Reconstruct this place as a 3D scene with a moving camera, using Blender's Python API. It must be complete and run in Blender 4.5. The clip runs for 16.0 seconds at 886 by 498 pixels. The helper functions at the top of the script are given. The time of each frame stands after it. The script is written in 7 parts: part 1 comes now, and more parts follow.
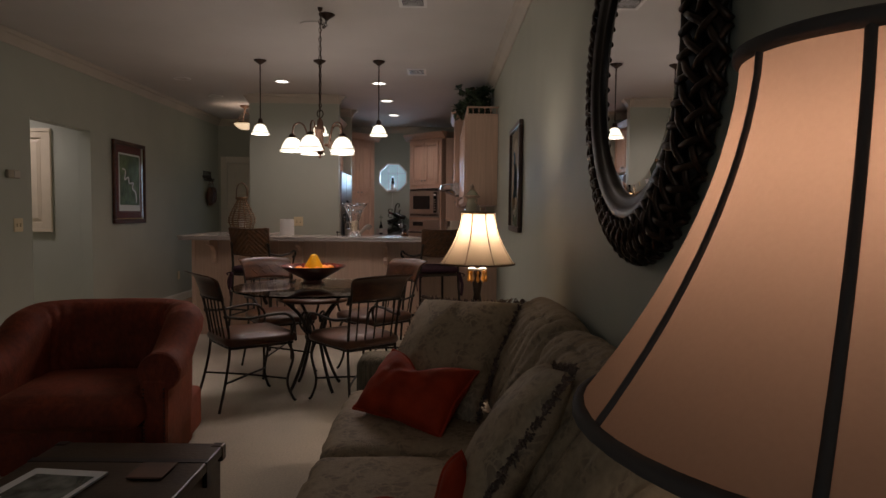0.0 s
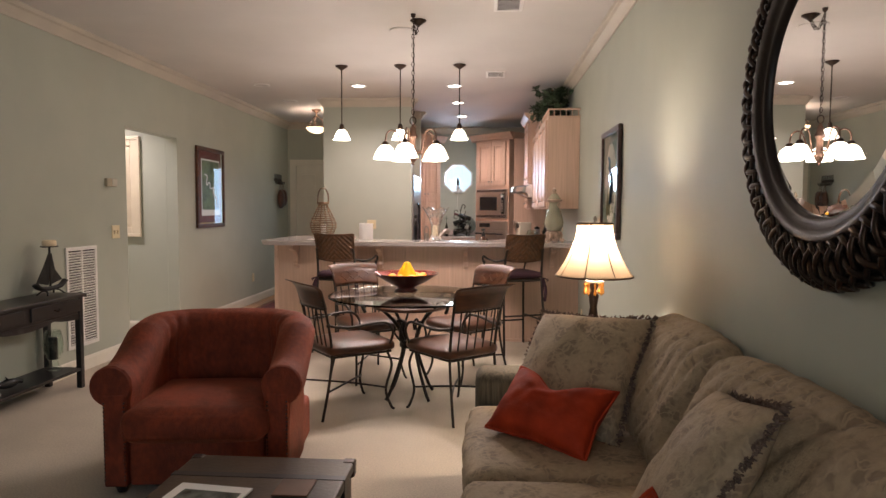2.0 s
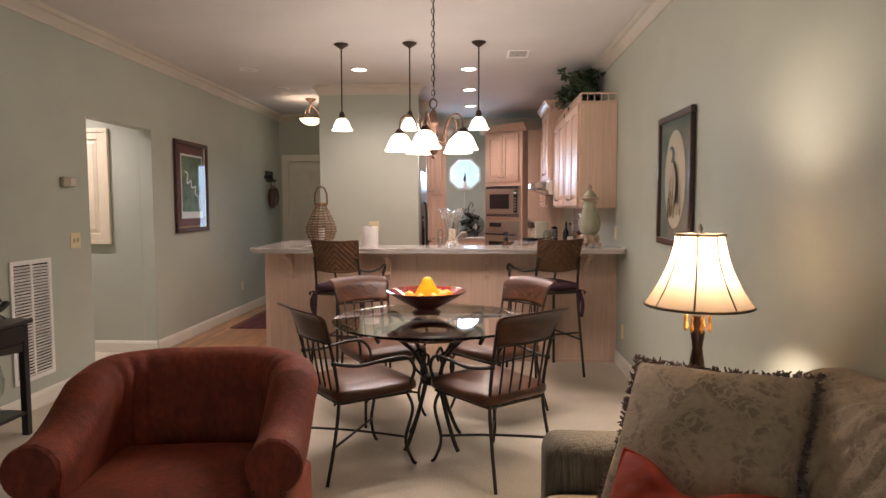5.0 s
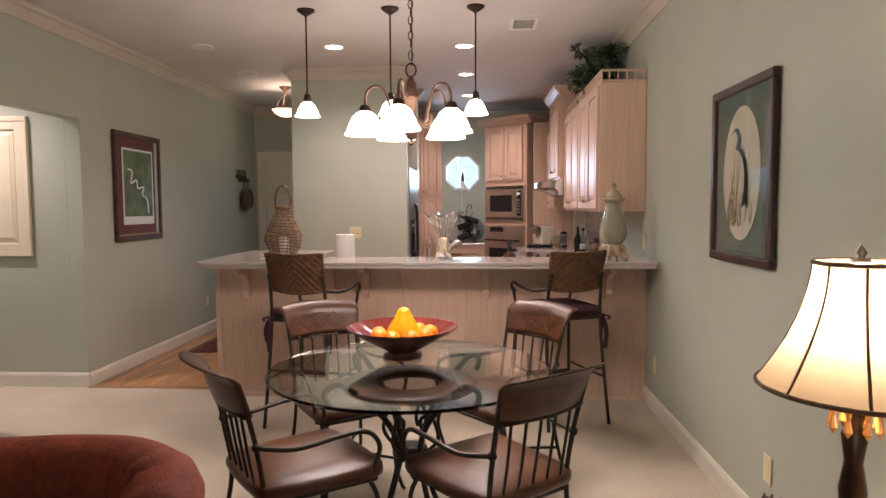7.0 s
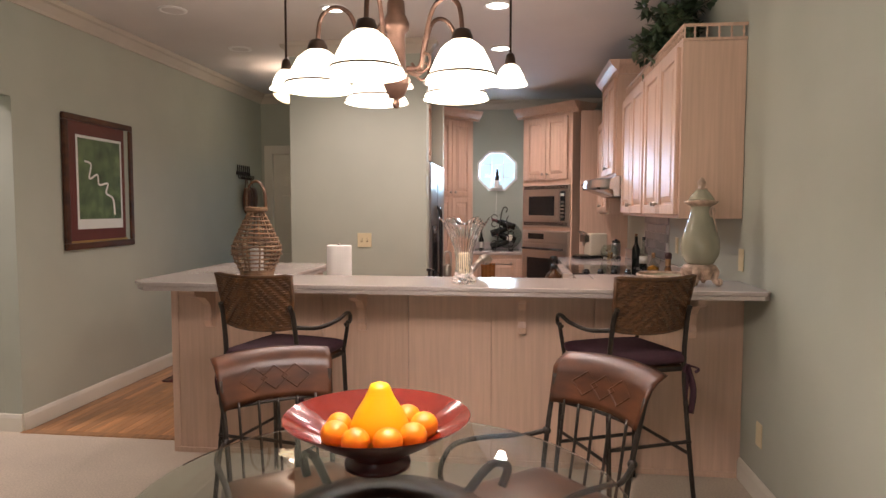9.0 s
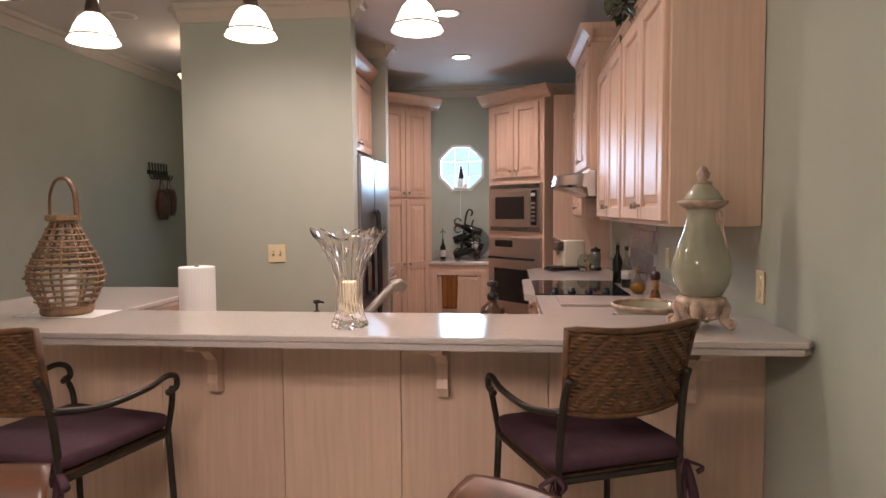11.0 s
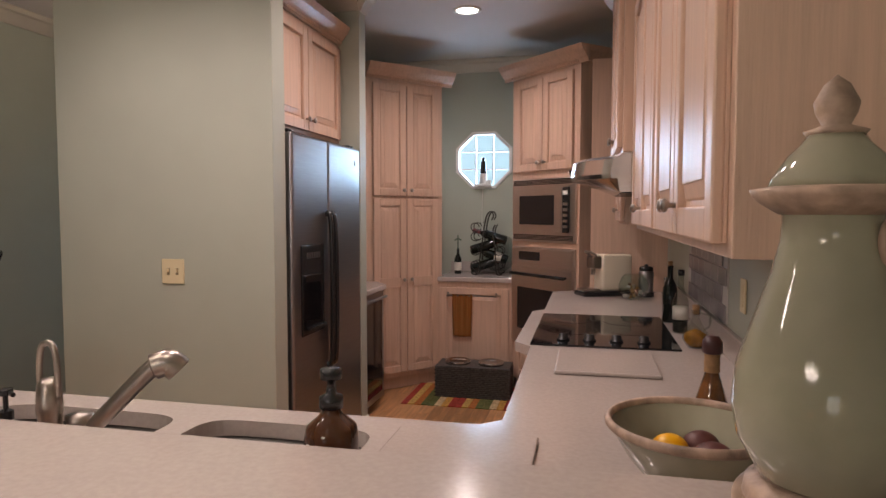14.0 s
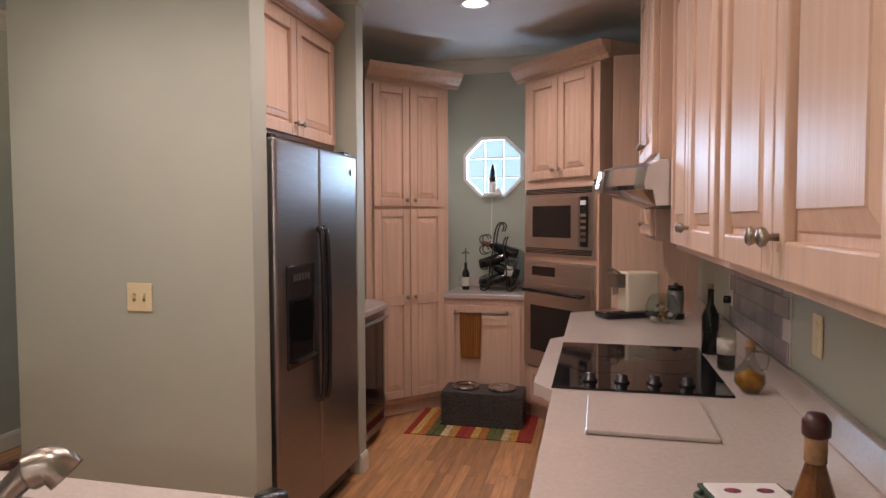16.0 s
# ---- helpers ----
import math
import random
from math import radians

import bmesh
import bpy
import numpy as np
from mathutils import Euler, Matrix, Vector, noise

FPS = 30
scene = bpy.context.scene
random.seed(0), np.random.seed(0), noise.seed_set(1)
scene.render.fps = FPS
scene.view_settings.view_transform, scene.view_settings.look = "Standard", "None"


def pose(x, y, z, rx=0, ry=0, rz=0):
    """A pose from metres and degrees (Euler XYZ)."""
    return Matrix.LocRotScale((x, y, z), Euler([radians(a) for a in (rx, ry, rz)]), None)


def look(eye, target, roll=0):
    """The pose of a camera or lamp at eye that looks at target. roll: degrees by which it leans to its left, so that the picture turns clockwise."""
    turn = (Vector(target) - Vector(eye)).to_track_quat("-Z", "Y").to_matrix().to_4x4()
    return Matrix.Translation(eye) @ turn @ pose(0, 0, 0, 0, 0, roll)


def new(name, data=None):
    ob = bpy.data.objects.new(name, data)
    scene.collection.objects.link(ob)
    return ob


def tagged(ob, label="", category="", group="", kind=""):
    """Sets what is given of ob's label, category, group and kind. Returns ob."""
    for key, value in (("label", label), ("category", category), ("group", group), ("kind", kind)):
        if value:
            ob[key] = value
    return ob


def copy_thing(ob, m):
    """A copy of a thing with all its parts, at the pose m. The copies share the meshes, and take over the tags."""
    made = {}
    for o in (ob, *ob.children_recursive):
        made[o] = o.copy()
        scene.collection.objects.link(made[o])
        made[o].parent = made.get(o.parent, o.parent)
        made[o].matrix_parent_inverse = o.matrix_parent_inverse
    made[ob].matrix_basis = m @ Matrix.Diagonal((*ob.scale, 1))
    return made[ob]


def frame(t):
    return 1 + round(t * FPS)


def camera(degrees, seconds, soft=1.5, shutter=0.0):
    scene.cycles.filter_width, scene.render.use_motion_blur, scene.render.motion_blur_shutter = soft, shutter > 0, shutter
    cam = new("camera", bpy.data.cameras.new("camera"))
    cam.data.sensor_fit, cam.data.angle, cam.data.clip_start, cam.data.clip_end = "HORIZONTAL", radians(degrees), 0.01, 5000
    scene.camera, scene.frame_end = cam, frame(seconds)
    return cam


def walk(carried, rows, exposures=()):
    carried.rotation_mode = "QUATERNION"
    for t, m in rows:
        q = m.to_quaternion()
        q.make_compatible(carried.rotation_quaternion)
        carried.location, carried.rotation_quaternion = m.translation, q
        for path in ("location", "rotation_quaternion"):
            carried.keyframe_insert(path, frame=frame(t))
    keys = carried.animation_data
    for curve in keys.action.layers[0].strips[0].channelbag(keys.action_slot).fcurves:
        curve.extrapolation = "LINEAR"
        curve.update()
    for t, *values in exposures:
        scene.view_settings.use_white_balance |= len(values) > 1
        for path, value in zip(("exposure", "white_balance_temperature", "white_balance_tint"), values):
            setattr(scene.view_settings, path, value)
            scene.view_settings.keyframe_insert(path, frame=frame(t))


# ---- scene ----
cam = camera(69.2, 16.0)
PATH = [
    (0, (-0.578, 0.862, 1.257), (-0.57, 2.859, 1.146), 0.6),
    (0.5, (-0.647, 0.866, 1.279), (-0.67, 2.862, 1.161), 0.5),
    (1, (-0.716, 0.888, 1.299), (-0.797, 2.882, 1.177), 0.4),
    (1.5, (-0.808, 0.894, 1.325), (-0.926, 2.887, 1.196), 0.4),
    (2, (-0.933, 0.908, 1.328), (-1.065, 2.9, 1.206), 0.3),
    (2.5, (-1.047, 0.94, 1.344), (-1.17, 2.932, 1.217), 0.1),
    (3, (-1.104, 1.015, 1.357), (-1.232, 3.006, 1.223), -0.2),
    (3.5, (-1.138, 1.148, 1.344), (-1.264, 3.14, 1.212), -0.2),
    (4, (-1.175, 1.299, 1.365), (-1.287, 3.291, 1.225), -0.2),
    (4.2, (-1.182, 1.386, 1.369), (-1.296, 3.378, 1.232), -0.1),
    (6.5, (-1.215, 2.533, 1.374), (-1.317, 4.526, 1.241), -0.3),
    (7, (-1.174, 2.807, 1.382), (-1.288, 4.8, 1.252), -0.3),
    (7.5, (-1.139, 3.098, 1.377), (-1.29, 5.088, 1.247), -0.1),
    (8, (-1.174, 3.385, 1.388), (-1.357, 5.373, 1.261), 0.0),
    (8.5, (-1.169, 3.675, 1.392), (-1.383, 5.66, 1.265), -0.1),
    (9, (-1.155, 3.966, 1.393), (-1.386, 5.949, 1.268), 0.1),
    (9.5, (-1.135, 4.236, 1.384), (-1.316, 6.224, 1.264), -0.2),
    (10, (-1.064, 4.5, 1.395), (-1.197, 6.492, 1.274), -0.3),
    (10.2, (-1.035, 4.601, 1.397), (-1.163, 6.593, 1.276), -0.3),
    (12.3, (-0.61, 5.833, 1.424), (-1.056, 7.779, 1.303), 0.2),
    (12.5, (-0.575, 5.927, 1.422), (-1.043, 7.867, 1.3), 0.4),
    (13, (-0.531, 6.156, 1.428), (-1.033, 8.088, 1.31), 0.1),
    (13.5, (-0.519, 6.316, 1.416), (-0.986, 8.258, 1.305), 0.2),
    (14, (-0.515, 6.487, 1.409), (-0.956, 8.435, 1.296), 0.0),
    (14.5, (-0.515, 6.629, 1.434), (-0.973, 8.573, 1.324), 0.1),
    (15, (-0.528, 6.716, 1.451), (-1.018, 8.652, 1.345), 0.2),
    (15.5, (-0.561, 6.808, 1.449), (-1.056, 8.743, 1.354), -0.0),
    (16, (-0.592, 6.875, 1.452), (-1.057, 8.818, 1.357), -0.2),
]
EXPOSURES = [(0.0, -1.86), (0.3, -0.9), (0.6, -0.02), (1.0, 0.10), (1.5, 0.09), (4.0, 0.01), (7.0, -0.08), (10.0, -0.05), (12.5, -0.38), (14.0, -0.46), (16.0, -0.34)]
walk(cam, [(t, look(eye, target, roll)) for t, eye, target, roll in PATH], EXPOSURES)

# ---- world and lights ----
world = bpy.data.worlds.new("sky")
scene.world = world
world.use_nodes = True
wn = world.node_tree.nodes
sky = wn.new("ShaderNodeTexSky")
sky.sky_type, sky.sun_disc, sky.sun_elevation, sky.sun_rotation = "NISHITA", False, radians(35), radians(200)
world.node_tree.links.new(sky.outputs[0], wn["Background"].inputs[0])
wn["Background"].inputs[1].default_value = 0.12


def lamp(kind, place, watts, colour, size=0.05, target=None, spread=None):
    data = bpy.data.lights.new("bulb_light", kind)
    data.energy, data.color = watts, colour
    if kind == "AREA":
        data.shape, data.size = "DISK", size
    else:
        data.shadow_soft_size = size
    if spread and kind == "SPOT":
        data.spot_size, data.spot_blend = radians(spread), 0.8
    ob = new("bulb_light", data)
    ob.matrix_world = look(place, target or (place[0], place[1] + 0.001, place[2] - 1))
    return ob


WARM, SOFT, DAY = (1.0, 0.76, 0.62), (1.0, 0.83, 0.84), (0.50, 0.72, 1.0)
CHANDELIER = (-1.47, 5.62)
CANS = [(-2.40, 8.27), (-1.30, 8.32), (-1.31, 9.47), (-1.31, 10.72)]
PENDANTS = [(-2.366, 7.26), (-1.783, 7.26), (-1.20, 7.26)]
for k in range(5):
    a = radians(72 * k + 45)
    lamp("SPOT", (CHANDELIER[0] + 0.20 * math.cos(a), CHANDELIER[1] + 0.20 * math.sin(a), 1.705), 9.2, SOFT, 0.03, spread=165)
    lamp("POINT", (CHANDELIER[0] + 0.20 * math.cos(a), CHANDELIER[1] + 0.20 * math.sin(a), 1.72), 4.2, SOFT, 0.03)
for x, y in PENDANTS:
    lamp("POINT", (x, y, 2.05), 4.0, SOFT, 0.03)
for x, y in CANS:
    lamp("SPOT", (x, y, 2.70), 60.0, (1.0, 0.81, 0.78), 0.05, spread=150)
lamp("POINT", (-3.35, 10.0, 2.52), 4.0, WARM, 0.06)
lamp("POINT", (-0.385, 4.18, 1.18), 44.0, (1.0, 0.80, 0.66), 0.04)
lamp("POINT", (-0.205, 1.405, 1.27), 8.0, (1.0, 0.80, 0.66), 0.04)
lamp("SPOT", (-5.0, 6.95, 2.66), 110.0, SOFT, 0.06, spread=130)
lamp("SPOT", (-5.9, 6.95, 2.66), 60.0, SOFT, 0.06, spread=130)
win = lamp("AREA", (-1.42, 12.20, 1.87), 24.0, DAY, 0.44, target=(-1.42, 9.0, 1.2))
patio = lamp("AREA", (-2.05, -1.66, 1.08), 19.0, (0.62, 0.80, 1.0), 2.2, target=(-2.05, 3.0, 1.08))
sidelight = lamp("AREA", (-3.135, 11.45, 1.265), 3.0, DAY, 0.13, target=(-3.135, 8.0, 1.2))
sidelight.data.shape, sidelight.data.size, sidelight.data.size_y = "RECTANGLE", 0.125, 1.44
patio.data.shape, patio.data.size, patio.data.size_y = "RECTANGLE", 2.2, 1.95


# ---- materials ----
def material(name, colour, rough=0.6, metal=0.0, vary=0.12, scale=6.0, bump=0.0, bump_scale=60.0, stretch=None, second=None, coat=0.0, piece=0.0, mottle=None):
    m = bpy.data.materials.new(name)
    m.use_nodes = True
    n, l = m.node_tree.nodes, m.node_tree.links
    b = n["Principled BSDF"]
    b.inputs["Roughness"].default_value, b.inputs["Metallic"].default_value = rough, metal
    b.inputs["Coat Weight"].default_value = coat
    co = n.new("ShaderNodeTexCoord")
    mp = n.new("ShaderNodeMapping")
    l.new(co.outputs["Object"], mp.inputs[0])
    if stretch:
        mp.inputs["Scale"].default_value = stretch
    big = n.new("ShaderNodeTexNoise")
    big.inputs["Scale"].default_value, big.inputs["Detail"].default_value = scale, 6
    l.new(mp.outputs[0], big.inputs["Vector"])
    ramp = n.new("ShaderNodeValToRGB")
    lo = [c * (1 - vary) for c in colour]
    hi = [min(1, c * (1 + vary)) for c in colour]
    if second:
        lo = second
    ramp.color_ramp.elements[0].color, ramp.color_ramp.elements[1].color = (*lo, 1), (*hi, 1)
    ramp.color_ramp.elements[0].position, ramp.color_ramp.elements[1].position = 0.32, 0.68
    l.new(big.outputs[0], ramp.inputs[0])
    out = ramp.outputs[0]
    if mottle:
        wide = n.new("ShaderNodeTexNoise")
        wide.inputs["Scale"].default_value, wide.inputs["Detail"].default_value = mottle[0], 4
        l.new(co.outputs["Object"], wide.inputs["Vector"])
        r2 = n.new("ShaderNodeMapRange")
        r2.inputs[1].default_value, r2.inputs[2].default_value, r2.inputs[3].default_value, r2.inputs[4].default_value = 0.3, 0.7, 1 - mottle[1], 1 + mottle[1]
        l.new(wide.outputs[0], r2.inputs[0])
        mul = n.new("ShaderNodeVectorMath")
        mul.operation = "SCALE"
        l.new(out, mul.inputs[0])
        l.new(r2.outputs[0], mul.inputs["Scale"])
        out = mul.outputs[0]
    if piece:
        info = n.new("ShaderNodeObjectInfo")
        r3 = n.new("ShaderNodeMapRange")
        r3.inputs[3].default_value, r3.inputs[4].default_value = 1 - piece, 1 + piece
        l.new(info.outputs["Random"], r3.inputs[0])
        mul = n.new("ShaderNodeVectorMath")
        mul.operation = "SCALE"
        l.new(out, mul.inputs[0])
        l.new(r3.outputs[0], mul.inputs["Scale"])
        out = mul.outputs[0]
        add = n.new("ShaderNodeVectorMath")
        l.new(co.outputs["Object"], add.inputs[0])
        l.new(info.outputs["Random"], add.inputs[1])
        l.new(add.outputs[0], mp.inputs[0])
    l.new(out, b.inputs["Base Color"])
    if bump:
        fine = n.new("ShaderNodeTexNoise")
        fine.inputs["Scale"].default_value, fine.inputs["Detail"].default_value = bump_scale, 3
        l.new(mp.outputs[0], fine.inputs["Vector"])
        bp = n.new("ShaderNodeBump")
        bp.inputs["Strength"].default_value, bp.inputs["Distance"].default_value = bump, 0.004
        l.new(fine.outputs[0], bp.inputs["Height"])
        l.new(bp.outputs[0], b.inputs["Normal"])
    return m


def glowing(name, colour, strength):
    m = bpy.data.materials.new(name)
    m.use_nodes = True
    b = m.node_tree.nodes["Principled BSDF"]
    b.inputs["Base Color"].default_value = (0.9, 0.88, 0.84, 1)
    b.inputs["Emission Color"].default_value, b.inputs["Emission Strength"].default_value = (*colour, 1), strength
    return m


def clear_glass(name, colour=(0.95, 1, 0.97), rough=0.0, ior=1.45):
    m = bpy.data.materials.new(name)
    m.use_nodes = True
    b = m.node_tree.nodes["Principled BSDF"]
    b.inputs["Base Color"].default_value, b.inputs["Roughness"].default_value = (*colour, 1), rough
    b.inputs["Transmission Weight"].default_value, b.inputs["IOR"].default_value = 1.0, ior
    return m


def thin_glass(name, tint=(0.93, 0.97, 0.95)):
    m = bpy.data.materials.new(name)
    m.use_nodes = True
    n, l = m.node_tree.nodes, m.node_tree.links
    mix, tr, gl, fr = n.new("ShaderNodeMixShader"), n.new("ShaderNodeBsdfTransparent"), n.new("ShaderNodeBsdfGlossy"), n.new("ShaderNodeLayerWeight")
    pw, ad = n.new("ShaderNodeMath"), n.new("ShaderNodeMath")
    pw.operation, ad.operation = "POWER", "MULTIPLY_ADD"
    pw.inputs[1].default_value, ad.inputs[1].default_value, ad.inputs[2].default_value = 4.0, 0.8, 0.045
    tr.inputs[0].default_value = (*tint, 1)
    gl.inputs["Roughness"].default_value = 0.02
    fr.inputs[0].default_value = 0.5
    l.new(fr.outputs["Facing"], pw.inputs[0])
    l.new(pw.outputs[0], ad.inputs[0])
    l.new(ad.outputs[0], mix.inputs[0])
    l.new(tr.outputs[0], mix.inputs[1])
    l.new(gl.outputs[0], mix.inputs[2])
    l.new(mix.outputs[0], n["Material Output"].inputs[0])
    return m


def cloth_shade(name, colour):
    m = bpy.data.materials.new(name)
    m.use_nodes = True
    n, l = m.node_tree.nodes, m.node_tree.links
    mix, tl, df = n.new("ShaderNodeMixShader"), n.new("ShaderNodeBsdfTranslucent"), n.new("ShaderNodeBsdfDiffuse")
    co, wv = n.new("ShaderNodeTexCoord"), n.new("ShaderNodeTexNoise")
    wv.inputs["Scale"].default_value = 220
    l.new(co.outputs["Object"], wv.inputs["Vector"])
    ramp = n.new("ShaderNodeValToRGB")
    ramp.color_ramp.elements[0].color, ramp.color_ramp.elements[1].color = (*[c * 0.9 for c in colour], 1), (*colour, 1)
    l.new(wv.outputs[0], ramp.inputs[0])
    l.new(ramp.outputs[0], tl.inputs[0])
    l.new(ramp.outputs[0], df.inputs[0])
    mix.inputs[0].default_value = 0.4
    l.new(tl.outputs[0], mix.inputs[1])
    l.new(df.outputs[0], mix.inputs[2])
    l.new(mix.outputs[0], n["Material Output"].inputs[0])
    return m


WALL = material("sage_paint", (0.395, 0.415, 0.345), 0.55, vary=0.03, scale=3, bump=0.12, bump_scale=160, mottle=(0.7, 0.03))
CEIL = material("ceiling_paint", (0.60, 0.57, 0.54), 0.8, vary=0.03, scale=2, bump=0.2, bump_scale=120)
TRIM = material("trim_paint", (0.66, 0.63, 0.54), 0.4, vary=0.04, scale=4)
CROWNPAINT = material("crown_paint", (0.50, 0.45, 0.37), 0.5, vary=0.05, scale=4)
CARPET = material("carpet_pile", (0.55, 0.475, 0.375), 0.95, vary=0.13, scale=110, bump=1.0, bump_scale=260, mottle=(1.6, 0.10))
OAK = material("pickled_oak", (0.60, 0.415, 0.31), 0.38, vary=0.075, scale=5, bump=0.15, bump_scale=26, stretch=(11, 11, 0.5), mottle=(1.1, 0.06), piece=0.05)
FLOORWOOD = material("oak_strip", (0.44, 0.22, 0.095), 0.28, vary=0.25, scale=6, bump=0.1, bump_scale=30, stretch=(7, 0.7, 7), piece=0.28)
TOP = material("solid_surface", (0.45, 0.39, 0.355), 0.15, vary=0.05, scale=90, mottle=(3, 0.03))
APPLIANCE = material("warm_steel", (0.62, 0.55, 0.50), 0.34, 1.0, vary=0.05, scale=8, stretch=(1, 1, 30))
STEEL = material("brushed_steel", (0.33, 0.32, 0.325), 0.33, 1.0, vary=0.06, scale=8, stretch=(1, 30, 30), bump=0.03, bump_scale=40)
NICKEL = material("brushed_nickel", (0.37, 0.33, 0.29), 0.28, 1.0, vary=0.05)
BLACK = material("black_plastic", (0.012, 0.012, 0.013), 0.25, vary=0.1)
COOKGLASS = material("black_cooktop_glass", (0.006, 0.006, 0.007), 0.05, vary=0.1)
IRON = material("wrought_iron", (0.035, 0.028, 0.022), 0.42, 0.6, vary=0.3, scale=20, bump=0.3, bump_scale=90)
LEATHER = material("brown_leather", (0.070, 0.026, 0.012), 0.34, vary=0.35, scale=7, bump=0.12, bump_scale=120)
LEATHER.node_tree.nodes["Principled BSDF"].inputs["Specular IOR Level"].default_value = 0.4
CARVED = material("stained_carved_wood", (0.062, 0.022, 0.009), 0.36, vary=0.55, scale=5, stretch=(1, 1, 4), mottle=(8, 0.3))
CARVED.node_tree.nodes["Principled BSDF"].inputs["Specular IOR Level"].default_value = 0.35
RUST = material("rust_chenille", (0.19, 0.028, 0.007), 0.8, vary=0.20, scale=40, bump=0.7, bump_scale=130, stretch=(1.3, 1.3, 0.7), mottle=(9, 0.24))
RUST.node_tree.nodes["Principled BSDF"].inputs["Sheen Weight"].default_value = 0.14
RUST.node_tree.nodes["Principled BSDF"].inputs["Sheen Roughness"].default_value = 0.35
RUST.node_tree.nodes["Principled BSDF"].inputs["Sheen Tint"].default_value = (0.9, 0.30, 0.10, 1)
SOFA = material("sage_damask", (0.385, 0.285, 0.18), 0.72, vary=0.10, scale=60, bump=0.5, bump_scale=150, mottle=(3, 0.06))


def damask(m, motif, amount):
    """Leafy figures woven over the ground of a cloth."""
    n, l = m.node_tree.nodes, m.node_tree.links
    b = n["Principled BSDF"]
    ground = b.inputs["Base Color"].links[0].from_socket
    co = n.new("ShaderNodeTexCoord")
    bloom, leafy = n.new("ShaderNodeTexVoronoi"), n.new("ShaderNodeTexNoise")
    bloom.feature, bloom.inputs["Scale"].default_value = "DISTANCE_TO_EDGE", 26
    leafy.inputs["Scale"].default_value, leafy.inputs["Detail"].default_value, leafy.inputs["Distortion"].default_value = 7, 3, 2.2
    warp = n.new("ShaderNodeVectorMath")
    warp.operation = "MULTIPLY_ADD"
    warp.inputs[1].default_value = (0.09, 0.09, 0.09)
    l.new(co.outputs["Object"], leafy.inputs["Vector"])
    l.new(leafy.outputs["Color"], warp.inputs[0])
    l.new(co.outputs["Object"], warp.inputs[2])
    l.new(warp.outputs[0], bloom.inputs["Vector"])
    veins, where = n.new("ShaderNodeMapRange"), n.new("ShaderNodeMapRange")
    veins.inputs[1].default_value, veins.inputs[2].default_value, veins.inputs[3].default_value, veins.inputs[4].default_value = 0.02, 0.14, 0.0, 1.0
    where.inputs[1].default_value, where.inputs[2].default_value = 0.47, 0.60
    l.new(bloom.outputs["Distance"], veins.inputs[0])
    l.new(leafy.outputs[0], where.inputs[0])
    both = n.new("ShaderNodeMath")
    both.operation = "MULTIPLY"
    l.new(veins.outputs[0], both.inputs[0])
    l.new(where.outputs[0], both.inputs[1])
    soft = n.new("ShaderNodeMath")
    soft.operation = "MULTIPLY"
    soft.inputs[1].default_value = amount
    l.new(both.outputs[0], soft.inputs[0])
    mix = n.new("ShaderNodeMix")
    mix.data_type = "RGBA"
    mix.inputs[7].default_value = (*motif, 1)
    l.new(soft.outputs[0], mix.inputs[0])
    l.new(ground, mix.inputs[6])
    l.new(mix.outputs[2], b.inputs["Base Color"])


damask(SOFA, (0.15, 0.105, 0.07), 0.6)
RIBBED = material("ribbed_upholstery", (0.125, 0.10, 0.065), 0.85, vary=0.35, scale=34, bump=0.9, bump_scale=60, stretch=(2.5, 2.5, 0.2))
FRINGE = material("brown_fringe", (0.16, 0.105, 0.08), 0.9, vary=0.4, scale=40)
REDSILK = material("rust_silk", (0.37, 0.034, 0.008), 0.72, vary=0.2, scale=12, bump=0.5, bump_scale=34, mottle=(7, 0.2))
REDSILK.node_tree.nodes["Principled BSDF"].inputs["Specular IOR Level"].default_value = 0.25
PLUM = material("plum_fabric", (0.035, 0.008, 0.016), 0.85, vary=0.25, scale=30, bump=0.3, bump_scale=150)
WICKER = material("woven_wicker", (0.085, 0.036, 0.012), 0.45, vary=0.45, scale=30)
PALEWICKER = material("pale_wicker", (0.20, 0.115, 0.06), 0.6, vary=0.35, scale=20)
BLACKWOOD = material("black_painted_wood", (0.012, 0.010, 0.010), 0.35, vary=0.3)
TRUNKWOOD = material("trunk_leather", (0.060, 0.035, 0.018), 0.38, vary=0.35, scale=6, bump=0.3, bump_scale=60)
BRONZE = material("aged_bronze", (0.046, 0.029, 0.021), 0.34, 0.75, vary=0.45, scale=18)
COPPERY = material("antique_copper", (0.17, 0.10, 0.072), 0.40, 0.85, vary=0.35, scale=22)
MILK = glowing("lit_milk_glass", (1.0, 0.86, 0.68), 7.0)
BULB = glowing("lit_bulb", (1.0, 0.88, 0.72), 40.0)
CANLIGHT = glowing("lit_lens", (1.0, 0.92, 0.82), 14.0)
MIRROR = material("mirror_silver", (0.9, 0.9, 0.9), 0.01, 1.0, vary=0.0)
GLASS = clear_glass("table_glass", (0.86, 0.96, 0.92))
CRYSTAL = clear_glass("cut_crystal", (1, 0.98, 0.97), 0.0, 1.5)
AMBER = clear_glass("amber_glass", (0.45, 0.16, 0.03))
PANE = thin_glass("window_pane")
SHADE = cloth_shade("cream_shade_cloth", (0.29, 0.22, 0.145))
DIMSHADE = cloth_shade("amber_shade_cloth", (0.37, 0.225, 0.155))
DARKTRIM = material("dark_braid", (0.075, 0.058, 0.05), 0.8, vary=0.2)
